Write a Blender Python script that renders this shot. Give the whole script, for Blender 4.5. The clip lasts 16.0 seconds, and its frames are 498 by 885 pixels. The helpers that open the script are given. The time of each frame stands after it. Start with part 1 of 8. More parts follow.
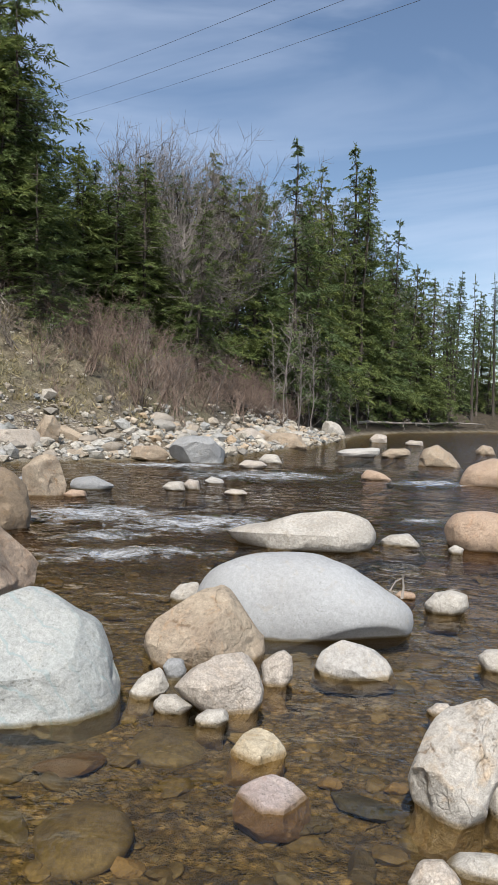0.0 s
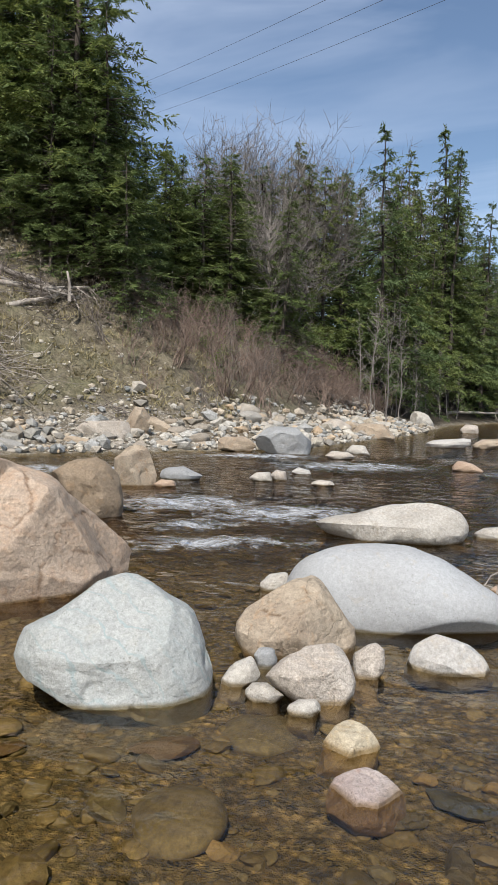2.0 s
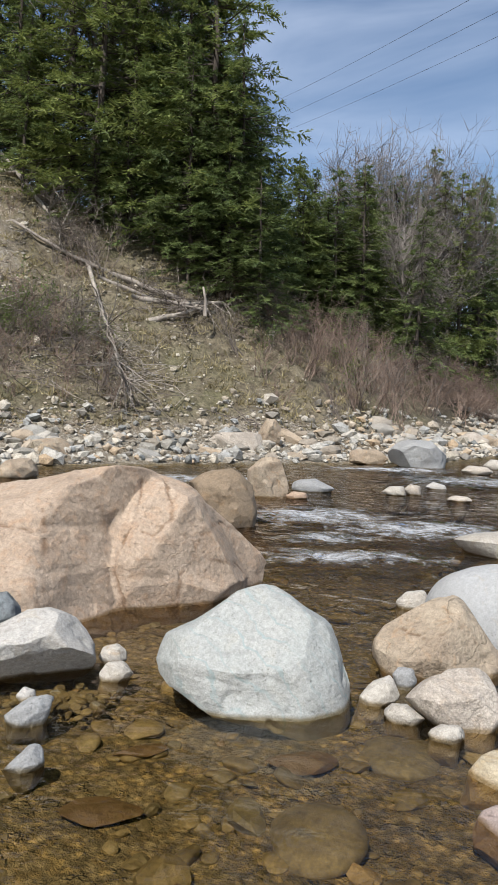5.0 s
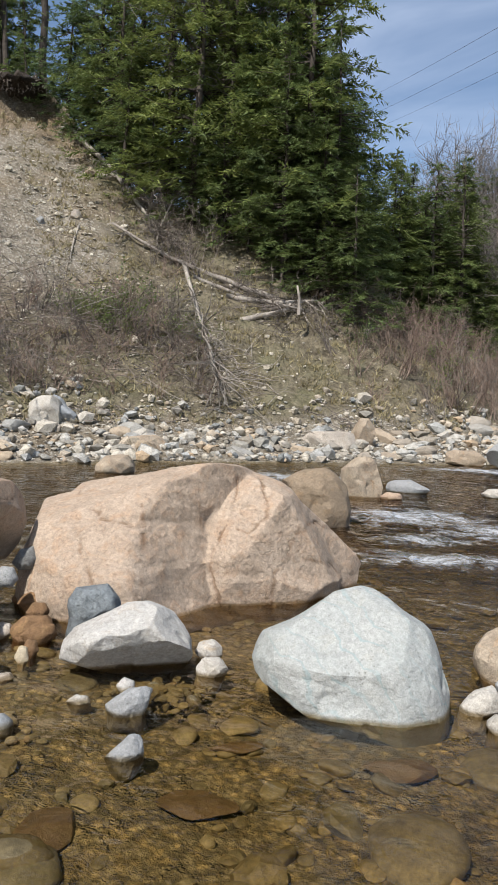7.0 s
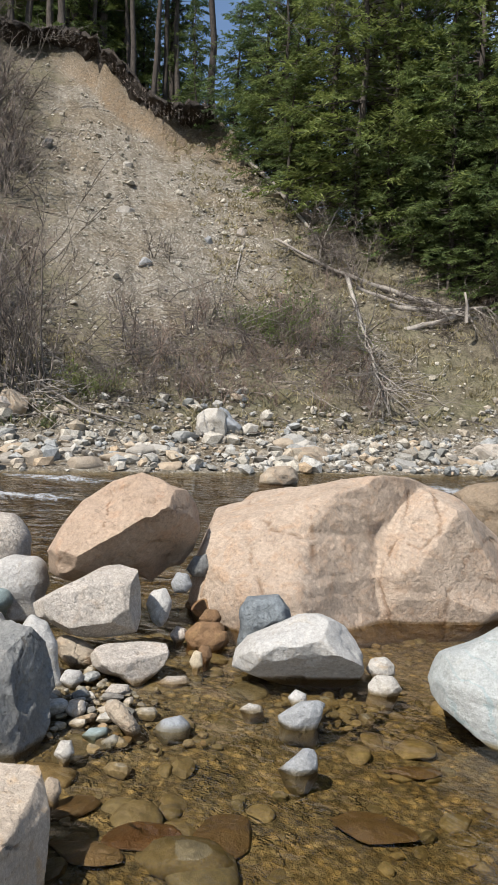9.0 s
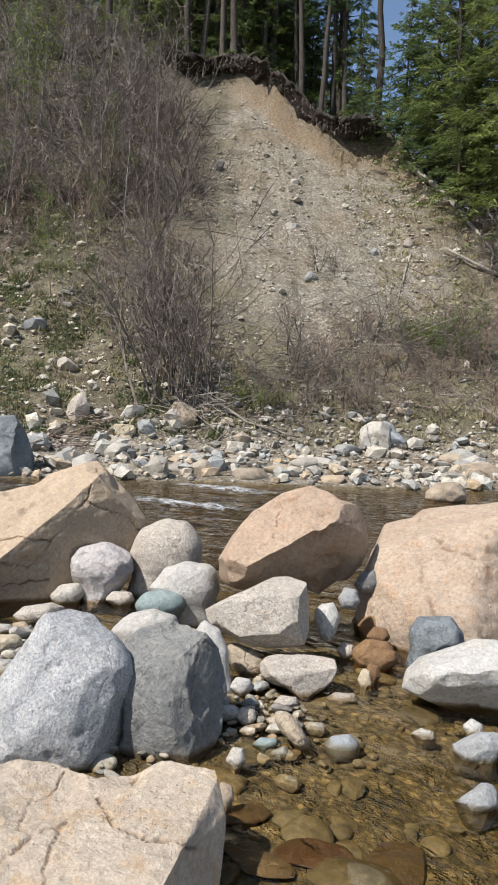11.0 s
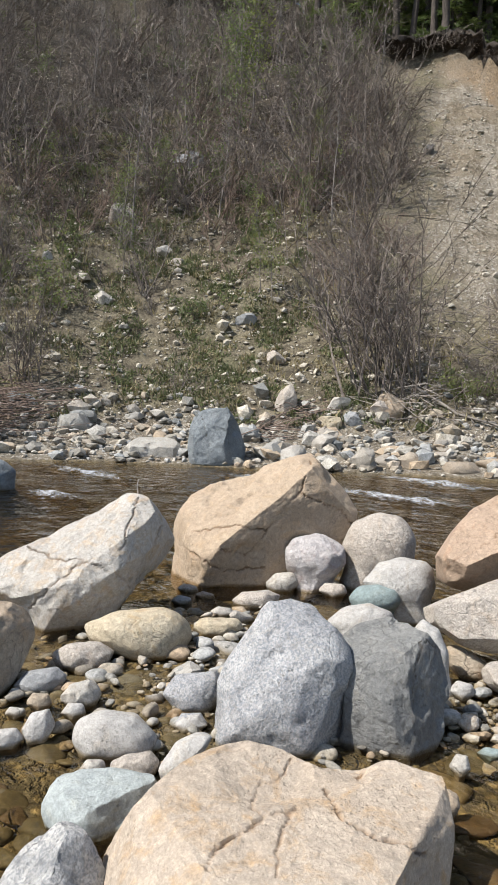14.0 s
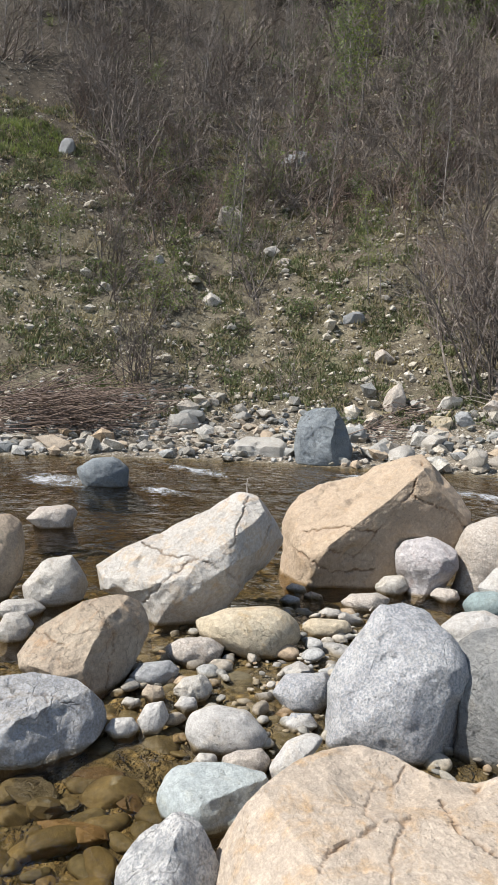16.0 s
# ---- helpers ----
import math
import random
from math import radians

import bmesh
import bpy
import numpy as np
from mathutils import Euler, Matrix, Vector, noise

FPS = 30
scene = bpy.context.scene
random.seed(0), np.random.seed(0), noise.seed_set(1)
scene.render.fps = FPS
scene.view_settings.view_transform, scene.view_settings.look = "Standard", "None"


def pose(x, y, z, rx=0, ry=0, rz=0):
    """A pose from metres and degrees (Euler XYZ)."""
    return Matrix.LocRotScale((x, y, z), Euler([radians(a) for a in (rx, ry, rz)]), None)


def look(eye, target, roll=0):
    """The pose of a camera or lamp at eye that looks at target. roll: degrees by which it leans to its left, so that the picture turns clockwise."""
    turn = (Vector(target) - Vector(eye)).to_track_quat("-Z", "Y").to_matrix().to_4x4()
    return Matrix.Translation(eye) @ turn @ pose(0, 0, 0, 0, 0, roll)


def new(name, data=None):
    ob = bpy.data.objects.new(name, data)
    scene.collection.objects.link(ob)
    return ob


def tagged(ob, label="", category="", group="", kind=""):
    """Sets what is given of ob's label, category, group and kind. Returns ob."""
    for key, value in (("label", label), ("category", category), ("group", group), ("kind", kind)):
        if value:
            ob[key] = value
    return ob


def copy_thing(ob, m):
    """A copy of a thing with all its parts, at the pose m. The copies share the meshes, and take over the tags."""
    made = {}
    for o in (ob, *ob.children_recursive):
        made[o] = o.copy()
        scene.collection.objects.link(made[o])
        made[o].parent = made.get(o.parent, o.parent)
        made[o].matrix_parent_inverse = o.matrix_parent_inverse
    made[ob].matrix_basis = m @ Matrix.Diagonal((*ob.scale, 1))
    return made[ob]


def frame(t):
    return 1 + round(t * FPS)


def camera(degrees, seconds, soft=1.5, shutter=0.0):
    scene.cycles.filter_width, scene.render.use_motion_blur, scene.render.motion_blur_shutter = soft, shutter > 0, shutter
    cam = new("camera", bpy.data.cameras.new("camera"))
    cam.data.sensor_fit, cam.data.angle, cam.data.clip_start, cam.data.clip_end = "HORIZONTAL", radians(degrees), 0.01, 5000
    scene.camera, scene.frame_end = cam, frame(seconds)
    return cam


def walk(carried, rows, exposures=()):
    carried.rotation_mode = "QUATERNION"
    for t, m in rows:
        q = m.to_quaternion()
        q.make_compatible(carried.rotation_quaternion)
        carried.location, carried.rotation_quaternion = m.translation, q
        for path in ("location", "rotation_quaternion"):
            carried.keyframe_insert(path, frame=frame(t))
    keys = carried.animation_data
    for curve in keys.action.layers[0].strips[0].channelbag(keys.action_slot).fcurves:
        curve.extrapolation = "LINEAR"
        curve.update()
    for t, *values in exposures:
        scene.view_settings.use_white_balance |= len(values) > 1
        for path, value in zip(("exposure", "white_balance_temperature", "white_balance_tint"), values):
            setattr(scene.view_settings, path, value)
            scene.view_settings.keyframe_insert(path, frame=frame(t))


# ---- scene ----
cam = camera(37.8, 16.0, 0.6)
PATH = [
    (0, (-0.041, -0.459, 1.444), (-0.038, 1.539, 1.36), 2.1),
    (0.5, (-0.048, -0.453, 1.439), (-0.11, 1.544, 1.35), 1.9),
    (1, (-0.055, -0.457, 1.441), (-0.178, 1.537, 1.342), 1.7),
    (1.5, (-0.061, -0.452, 1.441), (-0.238, 1.537, 1.331), 1.6),
    (2, (-0.069, -0.447, 1.436), (-0.299, 1.536, 1.32), 1.7),
    (2.5, (-0.078, -0.448, 1.44), (-0.362, 1.529, 1.324), 1.7),
    (3, (-0.087, -0.447, 1.438), (-0.426, 1.522, 1.332), 1.8),
    (5.5, (-0.135, -0.445, 1.437), (-0.771, 1.449, 1.34), 1.9),
    (6, (-0.144, -0.442, 1.436), (-0.836, 1.431, 1.334), 2.0),
    (6.5, (-0.15, -0.437, 1.435), (-0.897, 1.415, 1.331), 2.1),
    (7, (-0.165, -0.44, 1.435), (-0.976, 1.385, 1.329), 2.2),
    (7.5, (-0.186, -0.438, 1.427), (-1.077, 1.349, 1.32), 2.3),
    (8, (-0.202, -0.438, 1.428), (-1.192, 1.297, 1.323), 2.2),
    (8.5, (-0.221, -0.442, 1.435), (-1.313, 1.231, 1.337), 2.1),
    (9, (-0.238, -0.443, 1.43), (-1.428, 1.162, 1.341), 1.9),
    (9.5, (-0.248, -0.453, 1.433), (-1.53, 1.08, 1.352), 1.9),
    (10, (-0.265, -0.461, 1.429), (-1.632, 0.996, 1.356), 2.1),
    (12.5, (-0.321, -0.502, 1.433), (-2.007, 0.57, 1.341), 2.2),
    (13, (-0.332, -0.517, 1.434), (-2.067, 0.472, 1.331), 2.1),
    (13.5, (-0.338, -0.524, 1.436), (-2.114, 0.389, 1.328), 2.0),
    (14, (-0.349, -0.531, 1.438), (-2.16, 0.311, 1.324), 2.1),
    (14.5, (-0.348, -0.538, 1.442), (-2.192, 0.227, 1.325), 2.1),
    (15, (-0.351, -0.55, 1.442), (-2.224, 0.142, 1.324), 2.1),
    (15.5, (-0.356, -0.551, 1.438), (-2.251, 0.077, 1.319), 1.9),
    (16, (-0.362, -0.557, 1.439), (-2.275, 0.015, 1.314), 2.0),
]
walk(cam, [(t, look(eye, target, roll)) for t, eye, target, roll in PATH], [(0.0, 0.50), (7.0, 0.60), (16.0, 0.76)])

# ---- world, sun ----
SUN_AZIMUTH, SUN_ELEVATION = radians(185), radians(52)   # from +y towards +x
world = bpy.data.worlds.new("sky")
scene.world = world
world.use_nodes = True
wn, wl = world.node_tree.nodes, world.node_tree.links
wn.clear()
w_out, w_bg, sky = wn.new("ShaderNodeOutputWorld"), wn.new("ShaderNodeBackground"), wn.new("ShaderNodeTexSky")
sky.sky_type, sky.sun_disc = "NISHITA", False
sky.sun_elevation, sky.sun_rotation = SUN_ELEVATION, SUN_AZIMUTH
sky.air_density, sky.dust_density, sky.ozone_density = 1.0, 0.6, 1.5
w_bg.inputs["Strength"].default_value = 0.095
# thin high cirrus
w_tc, w_map, w_noise, w_ramp, w_mix = (wn.new("ShaderNodeTexCoord"), wn.new("ShaderNodeMapping"), wn.new("ShaderNodeTexNoise"),
                                       wn.new("ShaderNodeValToRGB"), wn.new("ShaderNodeMixRGB"))
w_map.inputs["Rotation"].default_value = (0.2, 0.5, 0.4)
w_map.inputs["Scale"].default_value = (0.9, 3.0, 5.0)
w_noise.inputs["Scale"].default_value, w_noise.inputs["Detail"].default_value = 1.3, 6
w_noise.inputs["Roughness"].default_value, w_noise.inputs["Distortion"].default_value = 0.55, 0.6
w_ramp.color_ramp.elements[0].position, w_ramp.color_ramp.elements[1].position = 0.47, 0.78
w_ramp.color_ramp.elements[0].color = (0.0, 0.0, 0.0, 1)
w_ramp.color_ramp.elements[1].color = (0.6, 0.6, 0.6, 1)
w_mix.inputs["Color2"].default_value = (6.2, 7.0, 8.6, 1)
wl.new(w_tc.outputs["Generated"], w_map.inputs["Vector"])
wl.new(w_map.outputs["Vector"], w_noise.inputs["Vector"])
wl.new(w_noise.outputs["Fac"], w_ramp.inputs["Fac"])
wl.new(w_ramp.outputs["Color"], w_mix.inputs["Fac"])
wl.new(sky.outputs["Color"], w_mix.inputs["Color1"])
wl.new(w_mix.outputs["Color"], w_bg.inputs["Color"])
wl.new(w_bg.outputs["Background"], w_out.inputs["Surface"])

sun = new("sun", bpy.data.lights.new("sun", "SUN"))
sun.data.energy, sun.data.angle, sun.data.color = 4.5, radians(0.5), (1.0, 0.97, 0.935)
sun_from = Vector((math.sin(SUN_AZIMUTH) * math.cos(SUN_ELEVATION), math.cos(SUN_AZIMUTH) * math.cos(SUN_ELEVATION), math.sin(SUN_ELEVATION)))
sun.matrix_world = look(sun_from * 50, (0, 0, 0))


# ---- materials ----
def material(name):
    m = bpy.data.materials.new(name)
    m.use_nodes = True
    m.node_tree.nodes.clear()
    return m, m.node_tree.nodes, m.node_tree.links


def node(nodes, kind, **values):
    n = nodes.new(kind)
    for key, value in values.items():
        n.inputs[key.replace("_", " ")].default_value = value
    return n


def ramp(nodes, links, source, stops):
    r = nodes.new("ShaderNodeValToRGB")
    while len(r.color_ramp.elements) < len(stops):
        r.color_ramp.elements.new(0.5)
    for e, (p, c) in zip(r.color_ramp.elements, stops):
        e.position = p
        e.color = (*c, 1) if isinstance(c, tuple) else (c, c, c, 1)
    links.new(source, r.inputs["Fac"])
    return r.outputs["Color"]


def blend(nodes, links, fac, a, b, mode="MIX"):
    n = nodes.new("ShaderNodeMixRGB")
    n.blend_type = mode
    for key, v in (("Fac", fac), ("Color1", a), ("Color2", b)):
        if isinstance(v, (int, float)):
            n.inputs[key].default_value = v if key == "Fac" else (v, v, v, 1)
        elif isinstance(v, tuple):
            n.inputs[key].default_value = (*v, 1)
        else:
            links.new(v, n.inputs[key])
    return n.outputs["Color"]


def maths(nodes, links, kind, a, b=0.0, clamp=False):
    n = nodes.new("ShaderNodeMath")
    n.operation, n.use_clamp = kind, clamp
    for k, v in enumerate((a, b)):
        if isinstance(v, (int, float)):
            n.inputs[k].default_value = v
        else:
            links.new(v, n.inputs[k])
    return n.outputs[0]


def texture(nodes, links, coord, scale, detail=5, rough=0.6, distort=0.0):
    n = node(nodes, "ShaderNodeTexNoise", Scale=scale, Detail=detail, Roughness=rough, Distortion=distort)
    links.new(coord, n.inputs["Vector"])
    return n.outputs["Fac"]


def finish(m, nodes, links, colour, rough, height=None, distance=0.01, strength=0.6, spec=0.35):
    p, out = nodes.new("ShaderNodeBsdfPrincipled"), nodes.new("ShaderNodeOutputMaterial")
    for key, v in (("Base Color", colour), ("Roughness", rough)):
        if isinstance(v, (int, float)):
            p.inputs[key].default_value = v
        elif isinstance(v, tuple):
            p.inputs[key].default_value = (*v, 1)
        else:
            links.new(v, p.inputs[key])
    p.inputs["Specular IOR Level"].default_value = spec
    if height is not None:
        b = node(nodes, "ShaderNodeBump", Strength=strength, Distance=distance)
        links.new(height, b.inputs["Height"])
        links.new(b.outputs["Normal"], p.inputs["Normal"])
    links.new(p.outputs["BSDF"], out.inputs["Surface"])
    return m


def rock_material(name, light, dark, stain, speckle=0.0, dots=(0.06, 0.06, 0.06), veins=None, relief=1.0, stain_at=0.60, size=1.0, vary=0.0, grain=0.8):
    """Weathered stone: two tones, stains, mineral speckle, veins, pits, and a wet algae film up to the waterline."""
    m, n, l = material(name)
    geo = n.new("ShaderNodeNewGeometry")
    pos = geo.outputs["Position"]
    light, dark, stain = (tuple(0.845 * c for c in tone) for tone in (light, dark, stain))
    big = texture(n, l, pos, 2.6 / size, 6, 0.62, 0.4)
    fine = texture(n, l, pos, 38 / size, 5, 0.7)
    mid = texture(n, l, pos, 9 / size, 6, 0.65, 0.8)
    col = blend(n, l, ramp(n, l, big, [(0.34, 0.0), (0.66, 1.0)]), dark, light)
    col = blend(n, l, ramp(n, l, mid, [(stain_at - 0.06, 0.0), (stain_at + 0.12, 0.85)]), col, stain)
    col = blend(n, l, 1.0, col, ramp(n, l, fine, [(0.28, 1 - 0.38 * grain), (0.72, 1 + 0.22 * grain)]), "MULTIPLY")
    grit = texture(n, l, pos, 130 / size, 4, 0.8)
    col = blend(n, l, 1.0, col, ramp(n, l, grit, [(0.3, 1 - 0.34 * grain), (0.7, 1 + 0.25 * grain)]), "MULTIPLY")
    if speckle:
        mineral = texture(n, l, pos, 95 / size, 3, 0.6)
        mask = ramp(n, l, mineral, [(0.50, 0.0), (0.58, speckle)])
        col = blend(n, l, mask, col, dots)
    height = maths(n, l, "ADD", maths(n, l, "MULTIPLY", mid, 0.55), maths(n, l, "ADD", maths(n, l, "MULTIPLY", fine, 0.42), maths(n, l, "MULTIPLY", grit, 0.22)))
    # broken skin: every cell a tilted plane of its own
    warped = n.new("ShaderNodeVectorMath")
    warped.operation = "MULTIPLY_ADD"
    bent = node(n, "ShaderNodeTexNoise", Scale=7.0 / size, Detail=3)
    l.new(pos, bent.inputs["Vector"])
    l.new(bent.outputs["Color"], warped.inputs[0])
    warped.inputs[1].default_value = (0.12, 0.12, 0.12)
    l.new(pos, warped.inputs[2])
    for cells, amount in ((7.0, 0.55), (19.0, 0.8), (45.0, 0.9)):
        v = node(n, "ShaderNodeTexVoronoi", Scale=cells / size)
        l.new(warped.outputs[0], v.inputs["Vector"])
        off, tip, dot = (n.new("ShaderNodeVectorMath") for _ in range(3))
        off.operation, tip.operation, dot.operation = "SUBTRACT", "SUBTRACT", "DOT_PRODUCT"
        l.new(warped.outputs[0], off.inputs[0])
        l.new(v.outputs["Position"], off.inputs[1])
        l.new(v.outputs["Color"], tip.inputs[0])
        tip.inputs[1].default_value = (0.5, 0.5, 0.5)
        l.new(off.outputs[0], dot.inputs[0])
        l.new(tip.outputs[0], dot.inputs[1])
        # metres of slope, brought to the scale of the bump's distance
        height = maths(n, l, "ADD", height, maths(n, l, "MULTIPLY", dot.outputs["Value"], 15.0 * amount * min(relief, 1.3)))
    # small pits and lichen specks
    pits = node(n, "ShaderNodeTexVoronoi", Scale=46 / size)
    l.new(pos, pits.inputs["Vector"])
    where = ramp(n, l, texture(n, l, pos, 6 / size, 3, 0.6), [(0.46, 0.0), (0.62, 1.0)])
    hole = maths(n, l, "MULTIPLY", ramp(n, l, pits.outputs["Distance"], [(0.12, 1.0), (0.26, 0.0)]), where)
    height = maths(n, l, "SUBTRACT", height, maths(n, l, "MULTIPLY", hole, 0.16))
    col = blend(n, l, maths(n, l, "MULTIPLY", hole, 0.45), col, blend(n, l, 1.0, col, (0.42, 0.38, 0.33), "MULTIPLY"))
    lichen = ramp(n, l, texture(n, l, pos, 17 / size, 6, 0.75, 0.6), [(0.60, 0.0), (0.68, 0.36)])
    col = blend(n, l, lichen, col, blend(n, l, 1.0, col, (0.60, 0.57, 0.53), "MULTIPLY"))
    crack = node(n, "ShaderNodeTexVoronoi", Scale=2.3 / size)
    crack.feature = "DISTANCE_TO_EDGE"
    warp = n.new("ShaderNodeVectorMath")
    warp.operation = "ADD"
    wob = node(n, "ShaderNodeTexNoise", Scale=3.0 / size, Detail=4)
    l.new(pos, wob.inputs["Vector"])
    l.new(pos, warp.inputs[0])
    l.new(wob.outputs["Color"], warp.inputs[1])
    l.new(warp.outputs[0], crack.inputs["Vector"])
    gap = ramp(n, l, crack.outputs["Distance"], [(0.0, 0.0), (0.018, 1.0)])
    patch = ramp(n, l, big, [(0.45, 1.0), (0.6, 0.0)])
    gap = blend(n, l, patch, gap, 1.0, "LIGHTEN")
    joints = min(max(relief - 0.6, 0.0) * 2, 1.0)
    height = maths(n, l, "ADD", height, maths(n, l, "MULTIPLY", gap, 0.22 * joints))
    col = blend(n, l, 1.0, col, ramp(n, l, gap, [(0.0, 1 - 0.32 * joints), (1.0, 1.0)]), "MULTIPLY")
    if veins:
        wv = node(n, "ShaderNodeTexWave", Scale=3.4 / size, Distortion=7.0, Detail=5.0)
        wv.bands_direction = "DIAGONAL"
        wv.inputs["Detail Scale"].default_value = 1.4
        l.new(pos, wv.inputs["Vector"])
        line = ramp(n, l, wv.outputs["Fac"], [(0.0, 0.7), (0.055, 0.0)])
        line = maths(n, l, "MULTIPLY", line, ramp(n, l, big, [(0.40, 0.1), (0.58, 1.0)]))
        col = blend(n, l, line, col, veins)
        height = maths(n, l, "SUBTRACT", height, maths(n, l, "MULTIPLY", line, 0.06))
    if vary:
        info = n.new("ShaderNodeObjectInfo")
        col = blend(n, l, 1.0, col, ramp(n, l, info.outputs["Random"], [(0.0, (0.60, 0.66, 0.71)), (0.2, (1.0, 0.98, 0.95)), (0.4, (0.72, 0.76, 0.79)), (0.58, (1.02, 0.84, 0.64)), (0.8, (0.72, 0.68, 0.63)), (1.0, (1.0, 0.99, 0.96))]), "MULTIPLY")
    crackmap = n.new("ShaderNodeVertexColor")
    crackmap.layer_name = "crack"
    col = blend(n, l, maths(n, l, "MULTIPLY", crackmap.outputs["Color"], 0.75), col, blend(n, l, 1.0, col, (0.40, 0.29, 0.20), "MULTIPLY"))
    # wet film and algae below and just above the waterline
    sep = n.new("ShaderNodeSeparateXYZ")
    l.new(pos, sep.inputs[0])
    level = maths(n, l, "SUBTRACT", sep.outputs["Z"], maths(n, l, "MULTIPLY", maths(n, l, "SUBTRACT", big, 0.45), 0.05))
    wet = ramp(n, l, level, [(0.008, 1.0), (0.026, 0.0)])
    wetcol = blend(n, l, 1.0, col, (0.50, 0.42, 0.29), "MULTIPLY")
    col = blend(n, l, wet, col, wetcol)
    rough = ramp(n, l, wet, [(0.0, 0.82), (1.0, 0.35)])
    return finish(m, n, l, col, rough, height, 0.022 * relief * size, 0.9)


ROCKS = dict(
    green=rock_material("greenish_white_stone", (0.435, 0.437, 0.408), (0.375, 0.392, 0.370), (0.425, 0.420, 0.375), veins=(0.23, 0.295, 0.29), relief=0.65, grain=0.68),
    whale=rock_material("smooth_white_stone", (0.410, 0.415, 0.410), (0.364, 0.364, 0.354), (0.389, 0.354, 0.293), relief=0.25, stain_at=0.64, grain=0.5),
    tan=rock_material("tan_stone", (0.493, 0.404, 0.296), (0.355, 0.276, 0.197), (0.454, 0.296, 0.168), relief=1.2),
    sand=rock_material("beige_granite", (0.603, 0.534, 0.450), (0.479, 0.418, 0.348), (0.529, 0.423, 0.317), speckle=0.45, dots=(0.211, 0.185, 0.158), grain=0.9),
    pale=rock_material("pale_stone", (0.586, 0.546, 0.476), (0.445, 0.405, 0.344), (0.466, 0.405, 0.314)),
    white=rock_material("white_stone", (0.555, 0.53, 0.485), (0.465, 0.436, 0.39), (0.51, 0.445, 0.355), speckle=0.1, dots=(0.264, 0.255, 0.238), relief=0.8),
    cream=rock_material("cream_stone", (0.585, 0.545, 0.48), (0.485, 0.445, 0.385), (0.546, 0.420, 0.284), relief=1.0, stain_at=0.56),
    orange=rock_material("orange_tan_stone", (0.520, 0.385, 0.275), (0.415, 0.300, 0.210), (0.490, 0.300, 0.185), relief=1.0),
    brown=rock_material("brown_stone", (0.317, 0.238, 0.158), (0.22, 0.167, 0.114), (0.334, 0.22, 0.123)),
    granitepink=rock_material("pinkish_tan_granite", (0.552, 0.432, 0.322), (0.440, 0.334, 0.242), (0.488, 0.328, 0.210), speckle=0.2, dots=(0.29, 0.229, 0.194), relief=0.95, grain=0.95, stain_at=0.55),
    ochre=rock_material("ochre_granite", (0.545, 0.425, 0.300), (0.440, 0.335, 0.230), (0.508, 0.356, 0.213), speckle=0.25, dots=(0.264, 0.194, 0.132), relief=0.9),
    fgtan=rock_material("flat_tan_granite", (0.565, 0.470, 0.365), (0.475, 0.385, 0.290), (0.508, 0.335, 0.175), speckle=0.3, dots=(0.317, 0.264, 0.211), relief=0.8, stain_at=0.57),
    ylw=rock_material("yellowish_stone", (0.615, 0.530, 0.382), (0.519, 0.424, 0.286), (0.530, 0.382, 0.201)),
    redbrown=rock_material("reddish_stone", (0.56, 0.48, 0.43), (0.42, 0.33, 0.29), (0.42, 0.28, 0.22)),
    grey=rock_material("grey_stone", (0.411, 0.410, 0.394), (0.303, 0.304, 0.299), (0.357, 0.336, 0.299), speckle=0.2, dots=(0.176, 0.185, 0.194)),
    bluegrey=rock_material("blue_grey_stone", (0.354, 0.365, 0.370), (0.260, 0.275, 0.283), (0.291, 0.285, 0.269), relief=0.5),
    blue=rock_material("blue_slate", (0.285, 0.31, 0.315), (0.165, 0.185, 0.195), (0.28, 0.3, 0.3), relief=1.5),
    darkgrey=rock_material("dark_grey_stone", (0.302, 0.297, 0.274), (0.190, 0.188, 0.177), (0.336, 0.314, 0.274), relief=1.3),
    granite=rock_material("white_speckled_granite", (0.525, 0.512, 0.488), (0.43, 0.42, 0.412), (0.46, 0.435, 0.39), speckle=0.75, dots=(0.194, 0.211, 0.229), grain=0.9),
    granite2=rock_material("grey_speckled_granite", (0.632, 0.607, 0.560), (0.416, 0.413, 0.400), (0.329, 0.329, 0.319), speckle=0.6, dots=(0.176, 0.185, 0.194), relief=1.3, stain_at=0.52, grain=0.9),
    darkgranite=rock_material("dark_speckled_granite", (0.445, 0.428, 0.399), (0.273, 0.265, 0.258), (0.371, 0.323, 0.258), speckle=0.6, dots=(0.37, 0.378, 0.387), relief=1.2, grain=0.9),
    whitepink=rock_material("pinkish_white_stone", (0.648, 0.605, 0.578), (0.540, 0.491, 0.464), (0.495, 0.400, 0.361), relief=1.6),
    greenslate=rock_material("blue_green_slate", (0.29, 0.352, 0.334), (0.22, 0.273, 0.264), (0.317, 0.352, 0.317), relief=0.6),
    greenslate2=rock_material("pale_green_slate", (0.445, 0.475, 0.45), (0.355, 0.388, 0.372), (0.433, 0.433, 0.365), relief=0.7),
    slab=rock_material("pale_flat_slab", (0.528, 0.497, 0.433), (0.422, 0.391, 0.338), (0.464, 0.401, 0.306)),
    wetbrown=rock_material("wet_rust_brown_stone", (0.30, 0.17, 0.08), (0.17, 0.10, 0.05), (0.36, 0.22, 0.10)),
    cobble=rock_material("mixed_cobble_stone", (0.56, 0.525, 0.465), (0.42, 0.39, 0.345), (0.46, 0.40, 0.32), vary=1.0),
)


